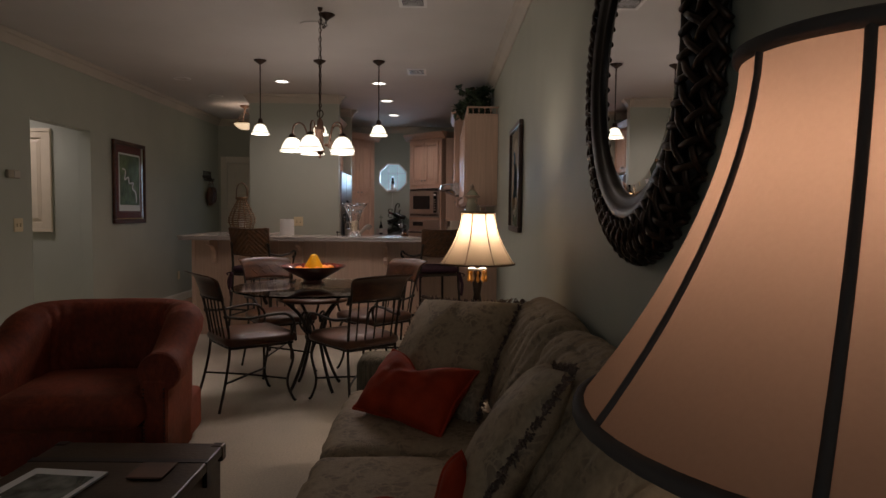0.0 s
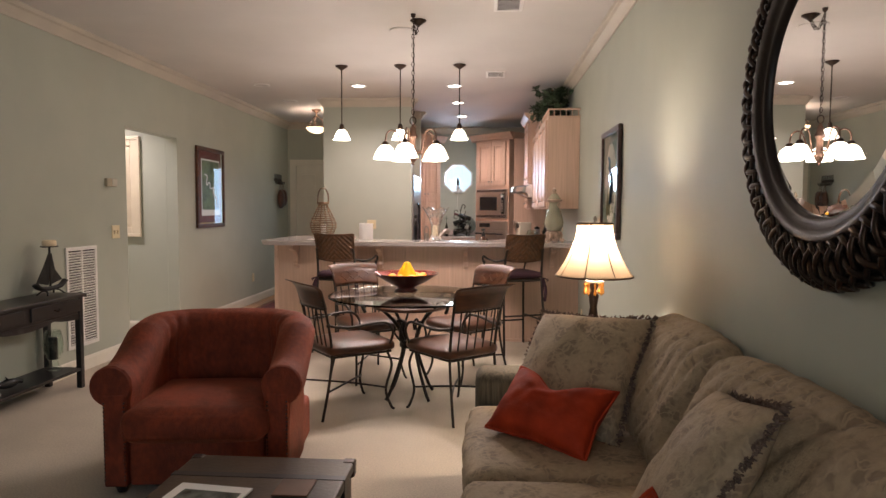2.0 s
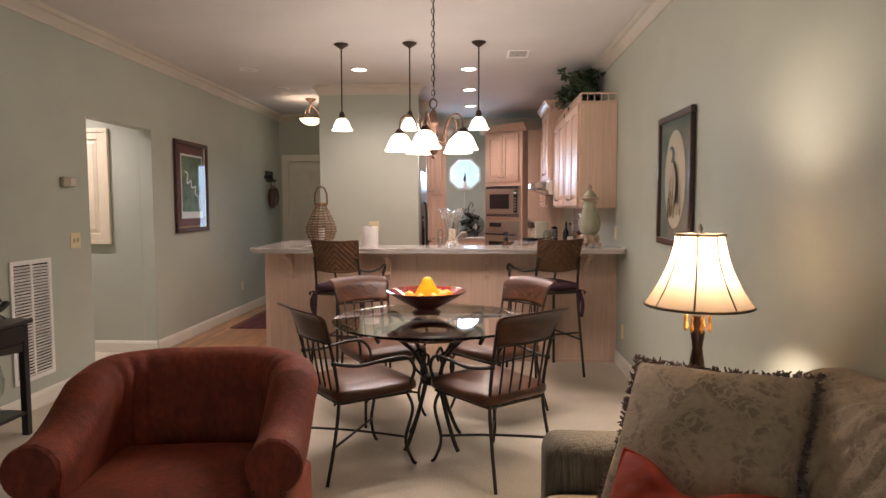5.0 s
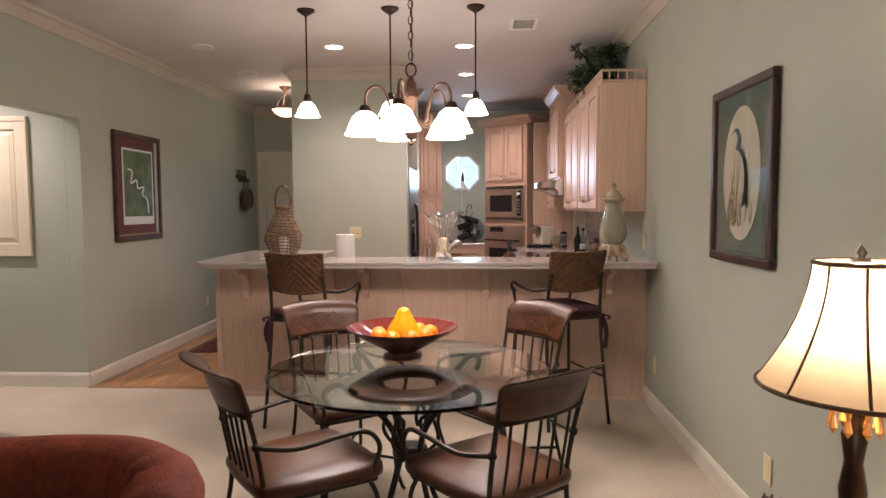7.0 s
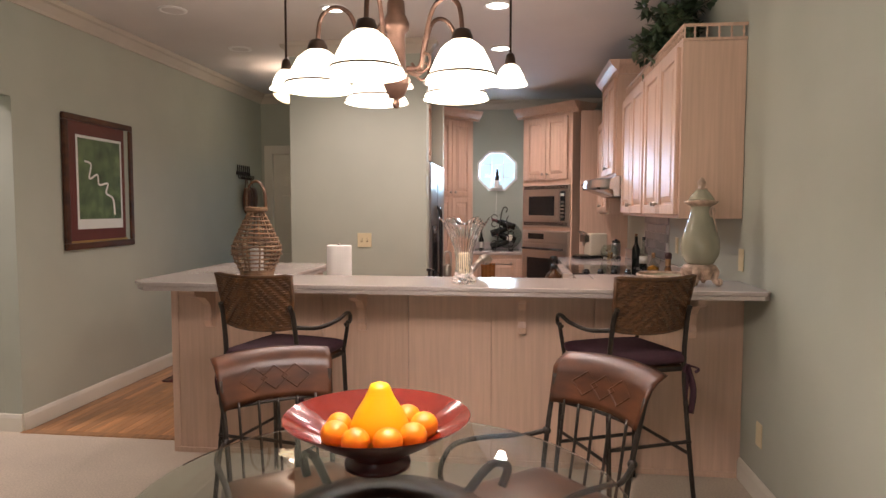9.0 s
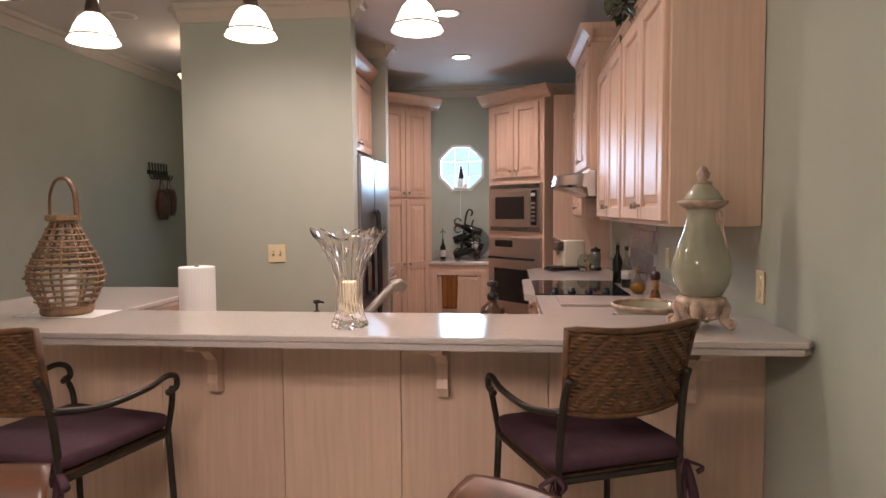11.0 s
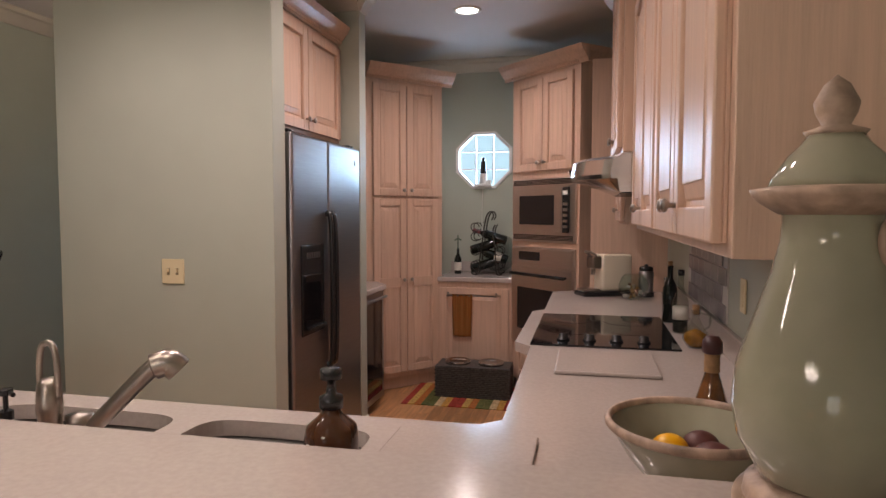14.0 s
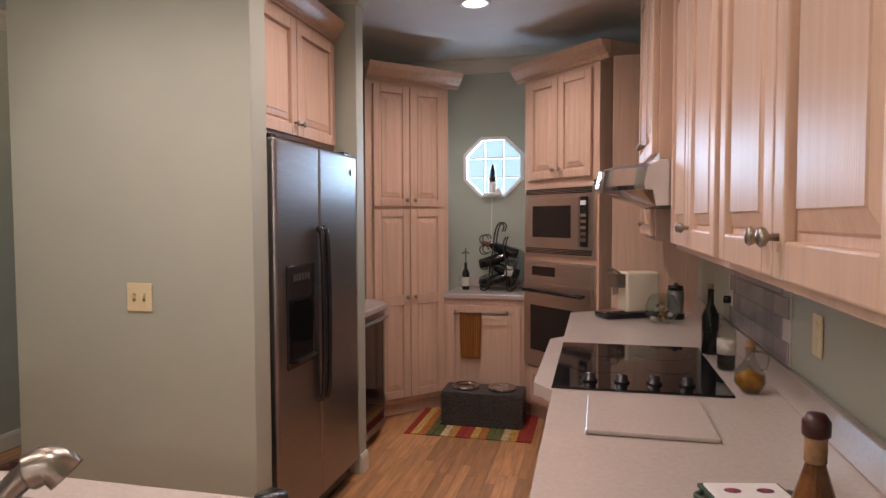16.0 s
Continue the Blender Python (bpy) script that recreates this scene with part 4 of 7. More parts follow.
# ---- living and dining ----
# armchair
def armchair(m):
    c = thing("armchair", m, "rust chenille tub armchair with nailhead trim", "armchair")
    W, D = 0.96, 0.84
    part("base", box(-W / 2 + 0.06, W / 2 - 0.06, -D / 2 + 0.08, D / 2 - 0.10, 0.035, 0.27, 0.03, 3), RUST, c, smooth=True)
    # tub: a horseshoe swept from one arm round the back to the other
    pts, hts = [], []
    n = 168
    for i in range(n + 1):
        t = i / n
        if t < 0.28:
            u = t / 0.28
            p = (W / 2 - 0.11, -D / 2 + 0.07 + u * (D - 0.45))
        elif t > 0.72:
            u = (1 - t) / 0.28
            p = (-W / 2 + 0.11, -D / 2 + 0.07 + u * (D - 0.45))
        else:
            a = (t - 0.28) / 0.44 * math.pi
            p = ((W / 2 - 0.11) * math.copysign(abs(math.cos(a)) ** 0.75, math.cos(a)), D / 2 - 0.38 + 0.27 * math.sin(a) ** 0.8)
        pts.append(Vector((p[0], p[1], 0)))
        s = min(1, max(0, (min(t, 1 - t) - 0.06) / 0.30))
        hts.append(0.60 + 0.165 * (s * s * (3 - 2 * s)))
    tub = bmesh.new()
    rings = []
    for i, p in enumerate(pts):
        d = (pts[min(i + 1, n)] - pts[max(i - 1, 0)]).normalized()
        o = Vector((d.y, -d.x, 0))
        h = hts[i]
        sec = [(-0.055, 0.20), (-0.065, h - 0.16)]
        for k in range(9):
            a = math.pi * (1.05 - 1.35 * k / 8)
            sec.append((0.02 + 0.095 * math.cos(a), h - 0.095 + 0.095 * math.sin(a)))
        sec += [(0.055, h - 0.19), (0.052, 0.30), (0.05, 0.035), (-0.05, 0.035)]
        flute = 0.011 * abs(math.cos(math.pi * (i / n - 0.30) / 0.40 * 9)) * min(1.0, max(0.0, (0.22 - abs(i / n - 0.5)) / 0.04))
        sec = [(u - (flute if u < 0 else 0.0), z) for u, z in sec]
        rings.append([tub.verts.new(p + o * s + Vector((0, 0, z + 0.004 * noise.noise(Vector((p.x * 7, p.y * 7, z * 9)))))) for s, z in sec])
    for u, v in zip(rings, rings[1:]):
        k = len(u)
        for j in range(k):
            tub.faces.new((u[j], u[(j + 1) % k], v[(j + 1) % k], v[j]))
    tub.faces.new(rings[0][::-1])
    tub.faces.new(rings[-1])
    bmesh.ops.recalc_face_normals(tub, faces=tub.faces)
    part("tub_back", tub, RUST, c, smooth=True)
    s = slab(W - 0.31, D - 0.22, 0.15, 0.05, 16, 0.028, 0.004, 3)
    bmesh.ops.transform(s, verts=s.verts, matrix=Matrix.Translation((0, -0.145, 0.335)))
    loop = [(math.copysign(abs(math.cos(q)) ** 0.18, math.cos(q)) * (W / 2 - 0.157), -0.145 + math.copysign(abs(math.sin(q)) ** 0.18, math.sin(q)) * (D / 2 - 0.112), 0.376) for q in [2 * math.pi * k / 64 for k in range(65)]]
    part("welt", tube(loop, 0.0055, 1, 6), RUST, c, smooth=True)
    part("seat_cushion", s, RUST, c, smooth=True)
    part("front_rail", box(-W / 2 + 0.17, W / 2 - 0.17, -D / 2 + 0.060, -D / 2 + 0.10, 0.035, 0.255, 0.012), RUST, c, smooth=True)
    for sx in (-1, 1):
        f = box(sx * (W / 2 - 0.11) - 0.052, sx * (W / 2 - 0.11) + 0.052, -D / 2 + 0.045, -D / 2 + 0.072, 0.035, 0.47, 0.01)
        join(f, lathe([(0.088, 0), (0.096, 0.01), (0.09, 0.022), (0.0, 0.028)], 24), pose(sx * (W / 2 - 0.09), -D / 2 + 0.074, 0.505, 90, 0, 0))
        part("arm_front", f, RUST, c, smooth=False)
        nails = bmesh.new()
        for k in range(20):
            for ex in (-0.045, 0.045):
                join(nails, ball(0.0055, (sx * (W / 2 - 0.11) + ex, -D / 2 + 0.044, 0.07 + k * 0.019), 1))
        part("nailhead_trim", nails, BRONZE, c, "bronze nailheads")
        for y in (-D / 2 + 0.09, D / 2 - 0.16):
            part("foot", lathe([(0.02, 0), (0.03, 0.034)], 12, (sx * (W / 2 - 0.12), y, 0)), BLACKWOOD, c)
    return c


armchair(pose(-2.31, 4.12, 0, 0, 0, 7))

# trunk table
trunk = thing("trunk_table", pose(-1.80, 2.86, 0), "dark leather trunk coffee table with metal corners", "coffee table")
part("body", box(-0.325, 0.325, -0.60, 0.60, 0.03, 0.255, 0.006), TRUNKWOOD, trunk)
part("lid", box(-0.34, 0.34, -0.615, 0.615, 0.257, 0.298, 0.008), TRUNKWOOD, trunk)
for sy in (-1, 1):
    part("strap", box(-0.3415, 0.3415, sy * 0.42 - 0.02, sy * 0.42 + 0.02, 0.2, 0.3005, 0.002), BLACKWOOD, trunk, "dark strap")
for sx in (-1, 1):
    for sy in (-1, 1):
        part("corner_cap", box(sx * 0.343 - 0.0 - (0.05 if sx > 0 else 0), sx * 0.343 + (0.05 if sx < 0 else 0), sy * 0.618 - (0.05 if sy > 0 else 0), sy * 0.618 + (0.05 if sy < 0 else 0), 0.235, 0.3015, 0.008), BRONZE, trunk, "dark metal corner")
        part("foot", box(sx * 0.29 - 0.03, sx * 0.29 + 0.03, sy * 0.55 - 0.03, sy * 0.55 + 0.03, 0, 0.03), BLACKWOOD, trunk)
mag = thing("magazine", pose(-1.93, 2.98, 0.302, 0, 0, -6), "glossy magazine with a photo cover on the trunk", "magazine")
part("page_block", box(-0.14, 0.14, -0.18, 0.18, 0, 0.008, 0.001), PAPER, mag)
part("cover_photo", box(-0.10, 0.12, -0.12, 0.13, 0.0081, 0.0088), material("cover_photo", (0.10, 0.11, 0.10), 0.2, vary=0.8, scale=14), mag)
tagged(part("coaster", box(-1.69, -1.56, 3.10, 3.24, 0.3025, 0.309, 0.002), material("coaster_leather", (0.14, 0.06, 0.03), 0.6, vary=0.3)), "brown leather coaster on the trunk", "coaster")

# sofa along the east wall
sofa = thing("sofa", pose(0, 0, 0), "sage damask sofa with ribbed arms", "sofa")
part("frame", box(-0.95, -0.06, 1.78, 4.06, 0.06, 0.30, 0.02), RIBBED, sofa)
part("back_frame", box(-0.20, -0.03, 1.78, 4.06, 0.10, 0.72, 0.05, 4), SOFA, sofa, smooth=True)
for y0 in (1.78, 3.86):
    a = box(-0.975, -0.10, y0, y0 + 0.22, 0.07, 0.57, 0.055, 4)
    part("arm", a, RIBBED, sofa, "ribbed brown arm", smooth=True)
for k, (y0, y1) in enumerate(((2.0, 3.04), (3.04, 3.86))):
    s = slab(0.80, y1 - y0 - 0.01, 0.17, 0.05, 24, 0.022, 0.010, k)
    bmesh.ops.transform(s, verts=s.verts, matrix=Matrix.Translation((-0.60, (y0 + y1) / 2, 0.345)))
    part("seat_cushion", s, SOFA, sofa, smooth=True)
    s = slab(0.20, y1 - y0 - 0.01, 0.51, 0.095, 64, 0.030, 0.017, 5 + k)
    bmesh.ops.transform(s, verts=s.verts, matrix=pose(-0.205, (y0 + y1) / 2, 0.63, 0, 24, 0))
    part("back_cushion", s, SOFA, sofa, smooth=True)
for x in (-0.9, -0.12):
    for y in (1.86, 3.98):
        part("foot", lathe([(0.022, 0), (0.03, 0.062)], 12, (x, y, 0)), BLACKWOOD, sofa)


def propped(tl, tr, br):
    """Pose, width and height of a pillow by three corners of its front."""
    tl, tr, br = Vector(tl), Vector(tr), Vector(br)
    x = (tr - tl).normalized()
    y = tr - br
    y = (y - x * y.dot(x)).normalized()
    m = Matrix((x, y, x.cross(y))).transposed().to_4x4()
    m.translation = (tl + br) / 2
    return m, (tr - tl).length, (tr - br).length


def pillow(at, h, mat, label, fringe=False, seed=0):
    m, w, d = at
    pin = 0.16 if fringe else 0.24
    p = thing("throw_pillow", m, label, "pillow")
    cover = puffy(w, d, h, 32, 2.6, pin, 0.011, seed)
    chop = 0.0 if fringe else 0.085

    def dent(q):
        """The dip beaten into the top edge."""
        return Vector((q.x, q.y - chop * math.exp(-(q.x / (0.22 * w)) ** 2) * max(0.0, q.y / (d / 2)), q.z))

    for q in cover.verts:
        q.co = dent(q.co)
    part("cover", cover, mat, p, smooth=True)
    rnd = random.Random(seed)
    edge = bmesh.new()
    loop = []
    for s in range(4):
        for k in range(20):
            t = k / 20 * 2 - 1
            u, v = ((t, -1), (1, t), (-t, 1), (-1, -t))[s]
            q = 1 - pin * (1 - abs(u * v)) * (abs(u) ** 6 + abs(v) ** 6) * 0.5
            loop.append(dent(Vector((u * w / 2 * q, v * d / 2 * q, 0))))
    if fringe:
        for q in loop:
            for k in range(22):
                q2 = q + Vector((rnd.uniform(-1, 1), rnd.uniform(-1, 1), rnd.uniform(-0.6, 0.6))) * 0.010
                a = q.normalized() * 0.006 + Vector((rnd.uniform(-1, 1), rnd.uniform(-1, 1), rnd.uniform(-1, 1))) * 0.010
                tube([q2, q2 + a * 0.5 + Vector((0, 0, 0.003)), q2 + a], 0.0030, 1, 4, edge, end=0.0022)
        part("fringe", edge, FRINGE, p, "brown fringe")
    else:
        tube(loop + loop[:1], 0.006, 1, 6, edge)
        part("piping", edge, mat, p, smooth=True)
    return p


pillow(propped((-0.643, 3.947, 0.844), (-0.208, 3.622, 0.875), (-0.452, 3.315, 0.437)), 0.19, SOFA, "sage damask pillow with brown fringe in the sofa corner", True, 3)
pillow(propped((-0.795, 3.62, 0.668), (-0.44, 3.356, 0.640), (-0.555, 3.155, 0.435)), 0.19, REDSILK, "rust red silk pillow on the sofa", False, 8)
pillow(propped((-0.22, 2.84, 0.80), (-0.265, 2.34, 0.889), (-0.545, 2.34, 0.46)), 0.17, SOFA, "sage damask pillow with brown fringe on the sofa", True, 11)
pillow(propped((-0.74, 2.42, 0.545), (-0.50, 2.48, 0.655), (-0.45, 2.40, 0.49)), 0.12, REDSILK, "rust red silk pillow beside the fringed one", False, 15)


# table lamps
def table_lamp(x, y, z0, zb, zt, rb, rt, label, turn=22.5):
    c = thing("table_lamp", pose(x, y, z0), label, "table lamp", "sofa lamps")
    h0, h1 = zb - z0, zt - z0
    prof = [(0.085, 0), (0.085, 0.015), (0.06, 0.03), (0.022, 0.05), (0.03, 0.08), (0.018, 0.10), (0.024, 0.16), (0.028, 0.20), (0.018, 0.26), (0.026, h0 - 0.10), (0.014, h0 - 0.08), (0.022, h0 - 0.05), (0.012, h0 - 0.03), (0.012, h0 + 0.02)]
    part("base", lathe(prof, 20), BRONZE, c, smooth=True)
    n, seg = 14, 48
    b = bmesh.new()
    outer = []
    for i in range(n + 1):
        t = i / n
        r = rb + (rt - rb) * (1 - (1 - t) ** 1.75)
        outer.append([b.verts.new((r * (1 + 0.012 * abs(math.sin(4 * 2 * math.pi * k / seg))) * math.cos(2 * math.pi * k / seg), r * (1 + 0.012 * abs(math.sin(4 * 2 * math.pi * k / seg))) * math.sin(2 * math.pi * k / seg), h0 + t * (h1 - h0))) for k in range(seg)])
    for u, v in zip(outer, outer[1:]):
        for k in range(seg):
            b.faces.new((u[k], u[(k + 1) % seg], v[(k + 1) % seg], v[k]))
    sh = part("shade", b, SHADE if rb < 0.2 else DIMSHADE, c, "cloth bell shade", smooth=True)
    for k in range(8):
        a = 2 * math.pi * k / 8 + radians(turn)
        line = []
        for i in range(n + 1):
            t = i / n
            r = (rb + (rt - rb) * (1 - (1 - t) ** 1.75)) * 1.003
            line.append((r * math.cos(a), r * math.sin(a), h0 + t * (h1 - h0)))
        part("rib_braid", tube(line, 0.0033 if rb < 0.2 else 0.0046, 1, 6), TANTRIM if rb < 0.2 else DARKTRIM, sh, smooth=True)
    for r, z in ((rb * 1.004, h0), (rt * 1.01, h1)):
        part("rim_braid", tube([(r * math.cos(2 * math.pi * k / 48), r * math.sin(2 * math.pi * k / 48), z) for k in range(49)], 0.005 if rb < 0.2 else 0.008, 1, 6), TANTRIM if rb < 0.2 else DARKTRIM, sh, smooth=True)
    part("finial", lathe([(0.018, h1 + 0.0), (0.02, h1 + 0.006), (0.006, h1 + 0.012), (0.012, h1 + 0.022), (0.004, h1 + 0.036), (0.0, h1 + 0.042)], 16), NICKEL, c, smooth=True)
    spider = bmesh.new()
    for k in range(3):
        a = 2 * math.pi * k / 3
        tube([(0, 0, h1 - 0.01), (rt * math.cos(a), rt * math.sin(a), h1 - 0.004)], 0.002, 1, 5, spider)
    tube([(0, 0, h0), (0, 0, h1)], 0.004, 1, 6, spider)
    part("spider", spider, BRONZE, c)
    for k in range(8):
        a = 2 * math.pi * k / 8
        cx, cy = 0.045 * math.cos(a), 0.045 * math.sin(a)
        part("crystal_drop", lathe([(0.0, h0 - 0.03), (0.007, h0 - 0.045), (0.004, h0 - 0.06), (0.009, h0 - 0.085), (0.0, h0 - 0.10)], 8, (cx, cy, 0)), material("amber_drop", (0.75, 0.36, 0.08), 0.12, vary=0.2) if k == 0 else bpy.data.materials["amber_drop"], c, "amber glass drop")
    part("drop_ring", tube([(0.045 * math.cos(2 * math.pi * k / 24), 0.045 * math.sin(2 * math.pi * k / 24), h0 - 0.028) for k in range(25)], 0.006, 1, 6), WHITE, c, smooth=True)
    return c


def end_table(x0, x1, y0, y1, z):
    c = thing("end_table", pose((x0 + x1) / 2, (y0 + y1) / 2, 0), "dark wood end table beside the sofa", "side table")
    w, d = (x1 - x0) / 2, (y1 - y0) / 2
    part("tabletop", box(-w, w, -d, d, z - 0.03, z, 0.006), BLACKWOOD, c)
    part("apron", box(-w + 0.03, w - 0.03, -d + 0.03, d - 0.03, z - 0.11, z - 0.031), BLACKWOOD, c)
    for sx in (-1, 1):
        for sy in (-1, 1):
            part("leg", box(sx * (w - 0.04) - 0.02, sx * (w - 0.04) + 0.02, sy * (d - 0.04) - 0.02, sy * (d - 0.04) + 0.02, 0, z - 0.11, 0.003), BLACKWOOD, c)


end_table(-0.60, -0.10, 4.085, 4.42, 0.58)
table_lamp(-0.385, 4.18, 0.58, 1.00, 1.262, 0.190, 0.086, "bronze table lamp with cream bell shade and amber drops")
end_table(-0.48, -0.06, 1.22, 1.70, 0.58)
table_lamp(-0.205, 1.405, 0.58, 1.078, 1.398, 0.245, 0.112, "large bronze table lamp with dark-ribbed cream shade", 5.0)

# round mirror with woven frame
MC = Vector((-0.03, 2.69, 1.67))
mirror = thing("wall_mirror", pose(-0.004, MC.y, MC.z, 0, -90, 0), "round mirror in a wide dark woven rope frame", "mirror")
RI, RO = 0.362, 0.55
part("backing", lathe([(RO - 0.02, 0.0), (RO - 0.012, 0.008), (RO - 0.03, 0.014), (RI - 0.01, 0.018)], 64), BLACKWOOD, mirror, smooth=True)
part("glass", lathe([(RI + 0.004, 0.024), (RI - 0.012, 0.027), (RI - 0.035, 0.030)], 96), MIRROR, mirror)
part("moulding", lathe([(RI - 0.006, 0.022), (RI - 0.004, 0.034), (RI + 0.008, 0.042), (RI + 0.022, 0.040), (RI + 0.030, 0.050), (RI + 0.055, 0.060), (RI + 0.070, 0.052), (RI + 0.074, 0.020)], 96, lidded=False, capped=False), material("dark_moulding", (0.022, 0.014, 0.011), 0.38, 0.3, vary=0.3, scale=12), mirror, "smooth dark inner moulding", smooth=True)
NW = 54
for k in range(NW):
    for s in (-1, 1):
        line = []
        for i in range(13):
            t = i / 12
            r = RI + 0.064 + (RO - RI - 0.066) * math.sin(0.5 * math.pi * t) ** 0.9
            a = 2 * math.pi * (k + s * (t - 0.5) * 1.9) / NW
            over = s * 0.006 * math.cos(3.8 * math.pi * (t - 0.5))
            line.append((r * math.cos(a), r * math.sin(a), 0.008 + 0.048 * math.cos(0.5 * math.pi * t) ** 0.8 + over * (1 - t * t)))
        part("strand", tube(line, 0.0098, 1, 7, flat=0.8), BRONZE, mirror, smooth=True)


# framed pictures
def framed(name, m, w, h, fw, frame_mat, mat_mat, label):
    """Local x across, z up, front towards -y."""
    c = thing(name, m, label, "picture")
    f = bmesh.new()
    for a, b_, c_, d_ in ((0, w, 0, fw), (0, w, h - fw, h), (0, fw, fw, h - fw), (w - fw, w, fw, h - fw)):
        box(a, b_, -0.03, 0, c_, d_, 0.007, bm=f)
    part("frame", f, frame_mat, c)
    part("mat_board", box(fw, w - fw, -0.012, -0.004, fw, h - fw), mat_mat, c)
    gb = bmesh.new()
    gb.faces.new([gb.verts.new(p) for p in ((fw, -0.018, fw), (w - fw, -0.018, fw), (w - fw, -0.018, h - fw), (fw, -0.018, h - fw))])
    g = part("glass", gb, PANE, c)
    g.visible_shadow = False
    return c


MAPGREEN = material("map_print", (0.10, 0.14, 0.06), 0.5, vary=0.5, scale=9, mottle=(14, 0.35))
GOLD = material("gilt_wood", (0.42, 0.26, 0.08), 0.4, 0.6, vary=0.2)
mp = framed("framed_map", pose(-4.206, 7.98, 1.105, 0, 0, 91.3), 0.80, 0.935, 0.045, CARVED, material("maroon_mat", (0.13, 0.025, 0.022), 0.8), "framed green river map with maroon mat")
part("print_border", box(0.135, 0.665, -0.0135, -0.0118, 0.14, 0.80), PAPER, mp)
part("map_area", box(0.155, 0.645, -0.0142, -0.0134, 0.21, 0.78), MAPGREEN, mp)
rv = bmesh.new()
tube([(0.56, -0.0142, 0.24), (0.54, -0.0142, 0.36), (0.46, -0.0142, 0.40), (0.48, -0.0142, 0.47), (0.38, -0.0142, 0.46), (0.36, -0.0142, 0.53), (0.27, -0.0142, 0.50), (0.29, -0.0142, 0.60), (0.22, -0.0142, 0.62)], 0.008, 6, 6, rv, flat=1)
part("river", rv, PAPER, mp)
part("inner_fillet", box(0.045, 0.755, -0.0125, -0.0122, 0.045, 0.06), GOLD, mp)

hr = framed("framed_print", pose(-0.004, 6.07, 1.125, 0, 0, -90), 0.66, 0.80, 0.04, material("dark_walnut", (0.045, 0.018, 0.012), 0.3, vary=0.3), material("sage_mat", (0.10, 0.13, 0.10), 0.8), "framed heron print with oval opening and green mat")
ov = lathe([(0.20, 0), (0.20, 0.0015)], 48)
bmesh.ops.transform(ov, verts=ov.verts, matrix=pose(0.33, -0.0122, 0.40, 90, 0, 0) @ Matrix.Diagonal((1, 1.48, 1, 1)))
part("oval_print", ov, material("aged_paper", (0.56, 0.50, 0.40), 0.8, vary=0.06), hr)
HB, HT = material("heron_ink", (0.10, 0.16, 0.21), 0.8, vary=0.35, scale=20), material("reed_ink", (0.24, 0.20, 0.10), 0.8, vary=0.3)
bird = bmesh.new()
Y = -0.0142
tube([(0.36, Y, 0.26), (0.38, Y, 0.36), (0.36, Y, 0.44), (0.31, Y, 0.50)], 0.05, 6, 8, bird, flat=0.02, end=0.022)
tube([(0.31, Y, 0.50), (0.33, Y, 0.555), (0.29, Y, 0.60)], 0.02, 6, 8, bird, flat=0.03, end=0.015)
tube([(0.29, Y, 0.60), (0.21, Y, 0.58)], 0.012, 1, 6, bird, flat=0.05, end=0.001)
part("heron_figure", bird, HB, hr)
reeds = bmesh.new()
rnd = random.Random(4)
for k in range(26):
    x = 0.33 + rnd.uniform(-0.13, 0.13)
    tube([(x, Y, 0.16 + rnd.uniform(0, 0.03)), (x + rnd.uniform(-0.02, 0.02), Y, 0.24), (x + rnd.uniform(-0.06, 0.06), Y, 0.28 + rnd.uniform(0, 0.22))], 0.004, 3, 5, reeds, flat=0.08, end=0.001)
part("reeds", reeds, HT, hr)


# dining table
TB = (-1.46, 5.38)
table = thing("dining_table", pose(*TB, 0), "round glass dining table on scrolled iron legs", "dining table")
tg = part("glass_top", lathe([(0.565, 0.718), (0.57, 0.722), (0.57, 0.727), (0.565, 0.731)], 96), GLASS, table, "round clear glass top with green edge")
tg.visible_shadow = False
part("ring", lathe([(0.14, 0.640), (0.262, 0.640), (0.272, 0.648), (0.272, 0.658), (0.262, 0.666), (0.14, 0.668), (0.132, 0.660), (0.132, 0.646), (0.14, 0.640)], 64, lidded=False, capped=False), CARVED, table, "dark wooden ring under the glass", smooth=True)
for k in range(4):
    a = math.pi / 4 + k * math.pi / 2
    ca, sa = math.cos(a), math.sin(a)
    line = [(0.21, 0.0), (0.17, 0.06), (0.10, 0.22), (0.06, 0.38), (0.12, 0.52), (0.25, 0.64), (0.34, 0.70), (0.40, 0.68), (0.38, 0.63)]
    part("leg", tube([(r * ca, r * sa, z + 0.013) for r, z in line], 0.012, 6, 8), IRON, table, smooth=True)
    a2 = a + 0.35
    line = [(0.06, 0.38), (0.13, 0.45), (0.10, 0.54), (0.05, 0.52), (0.06, 0.47)]
    part("scroll", tube([(r * math.cos(a2), r * math.sin(a2), z) for r, z in line], 0.008, 6, 7), IRON, table, smooth=True)
    part("rubber_pad", lathe([(0.014, 0.709), (0.014, 0.7175)], 10, (0.34 * ca, 0.34 * sa, 0)), BLACK, table)
part("collar", lathe([(0.07, 0.36), (0.075, 0.38), (0.07, 0.40)], 24), IRON, table, smooth=True)


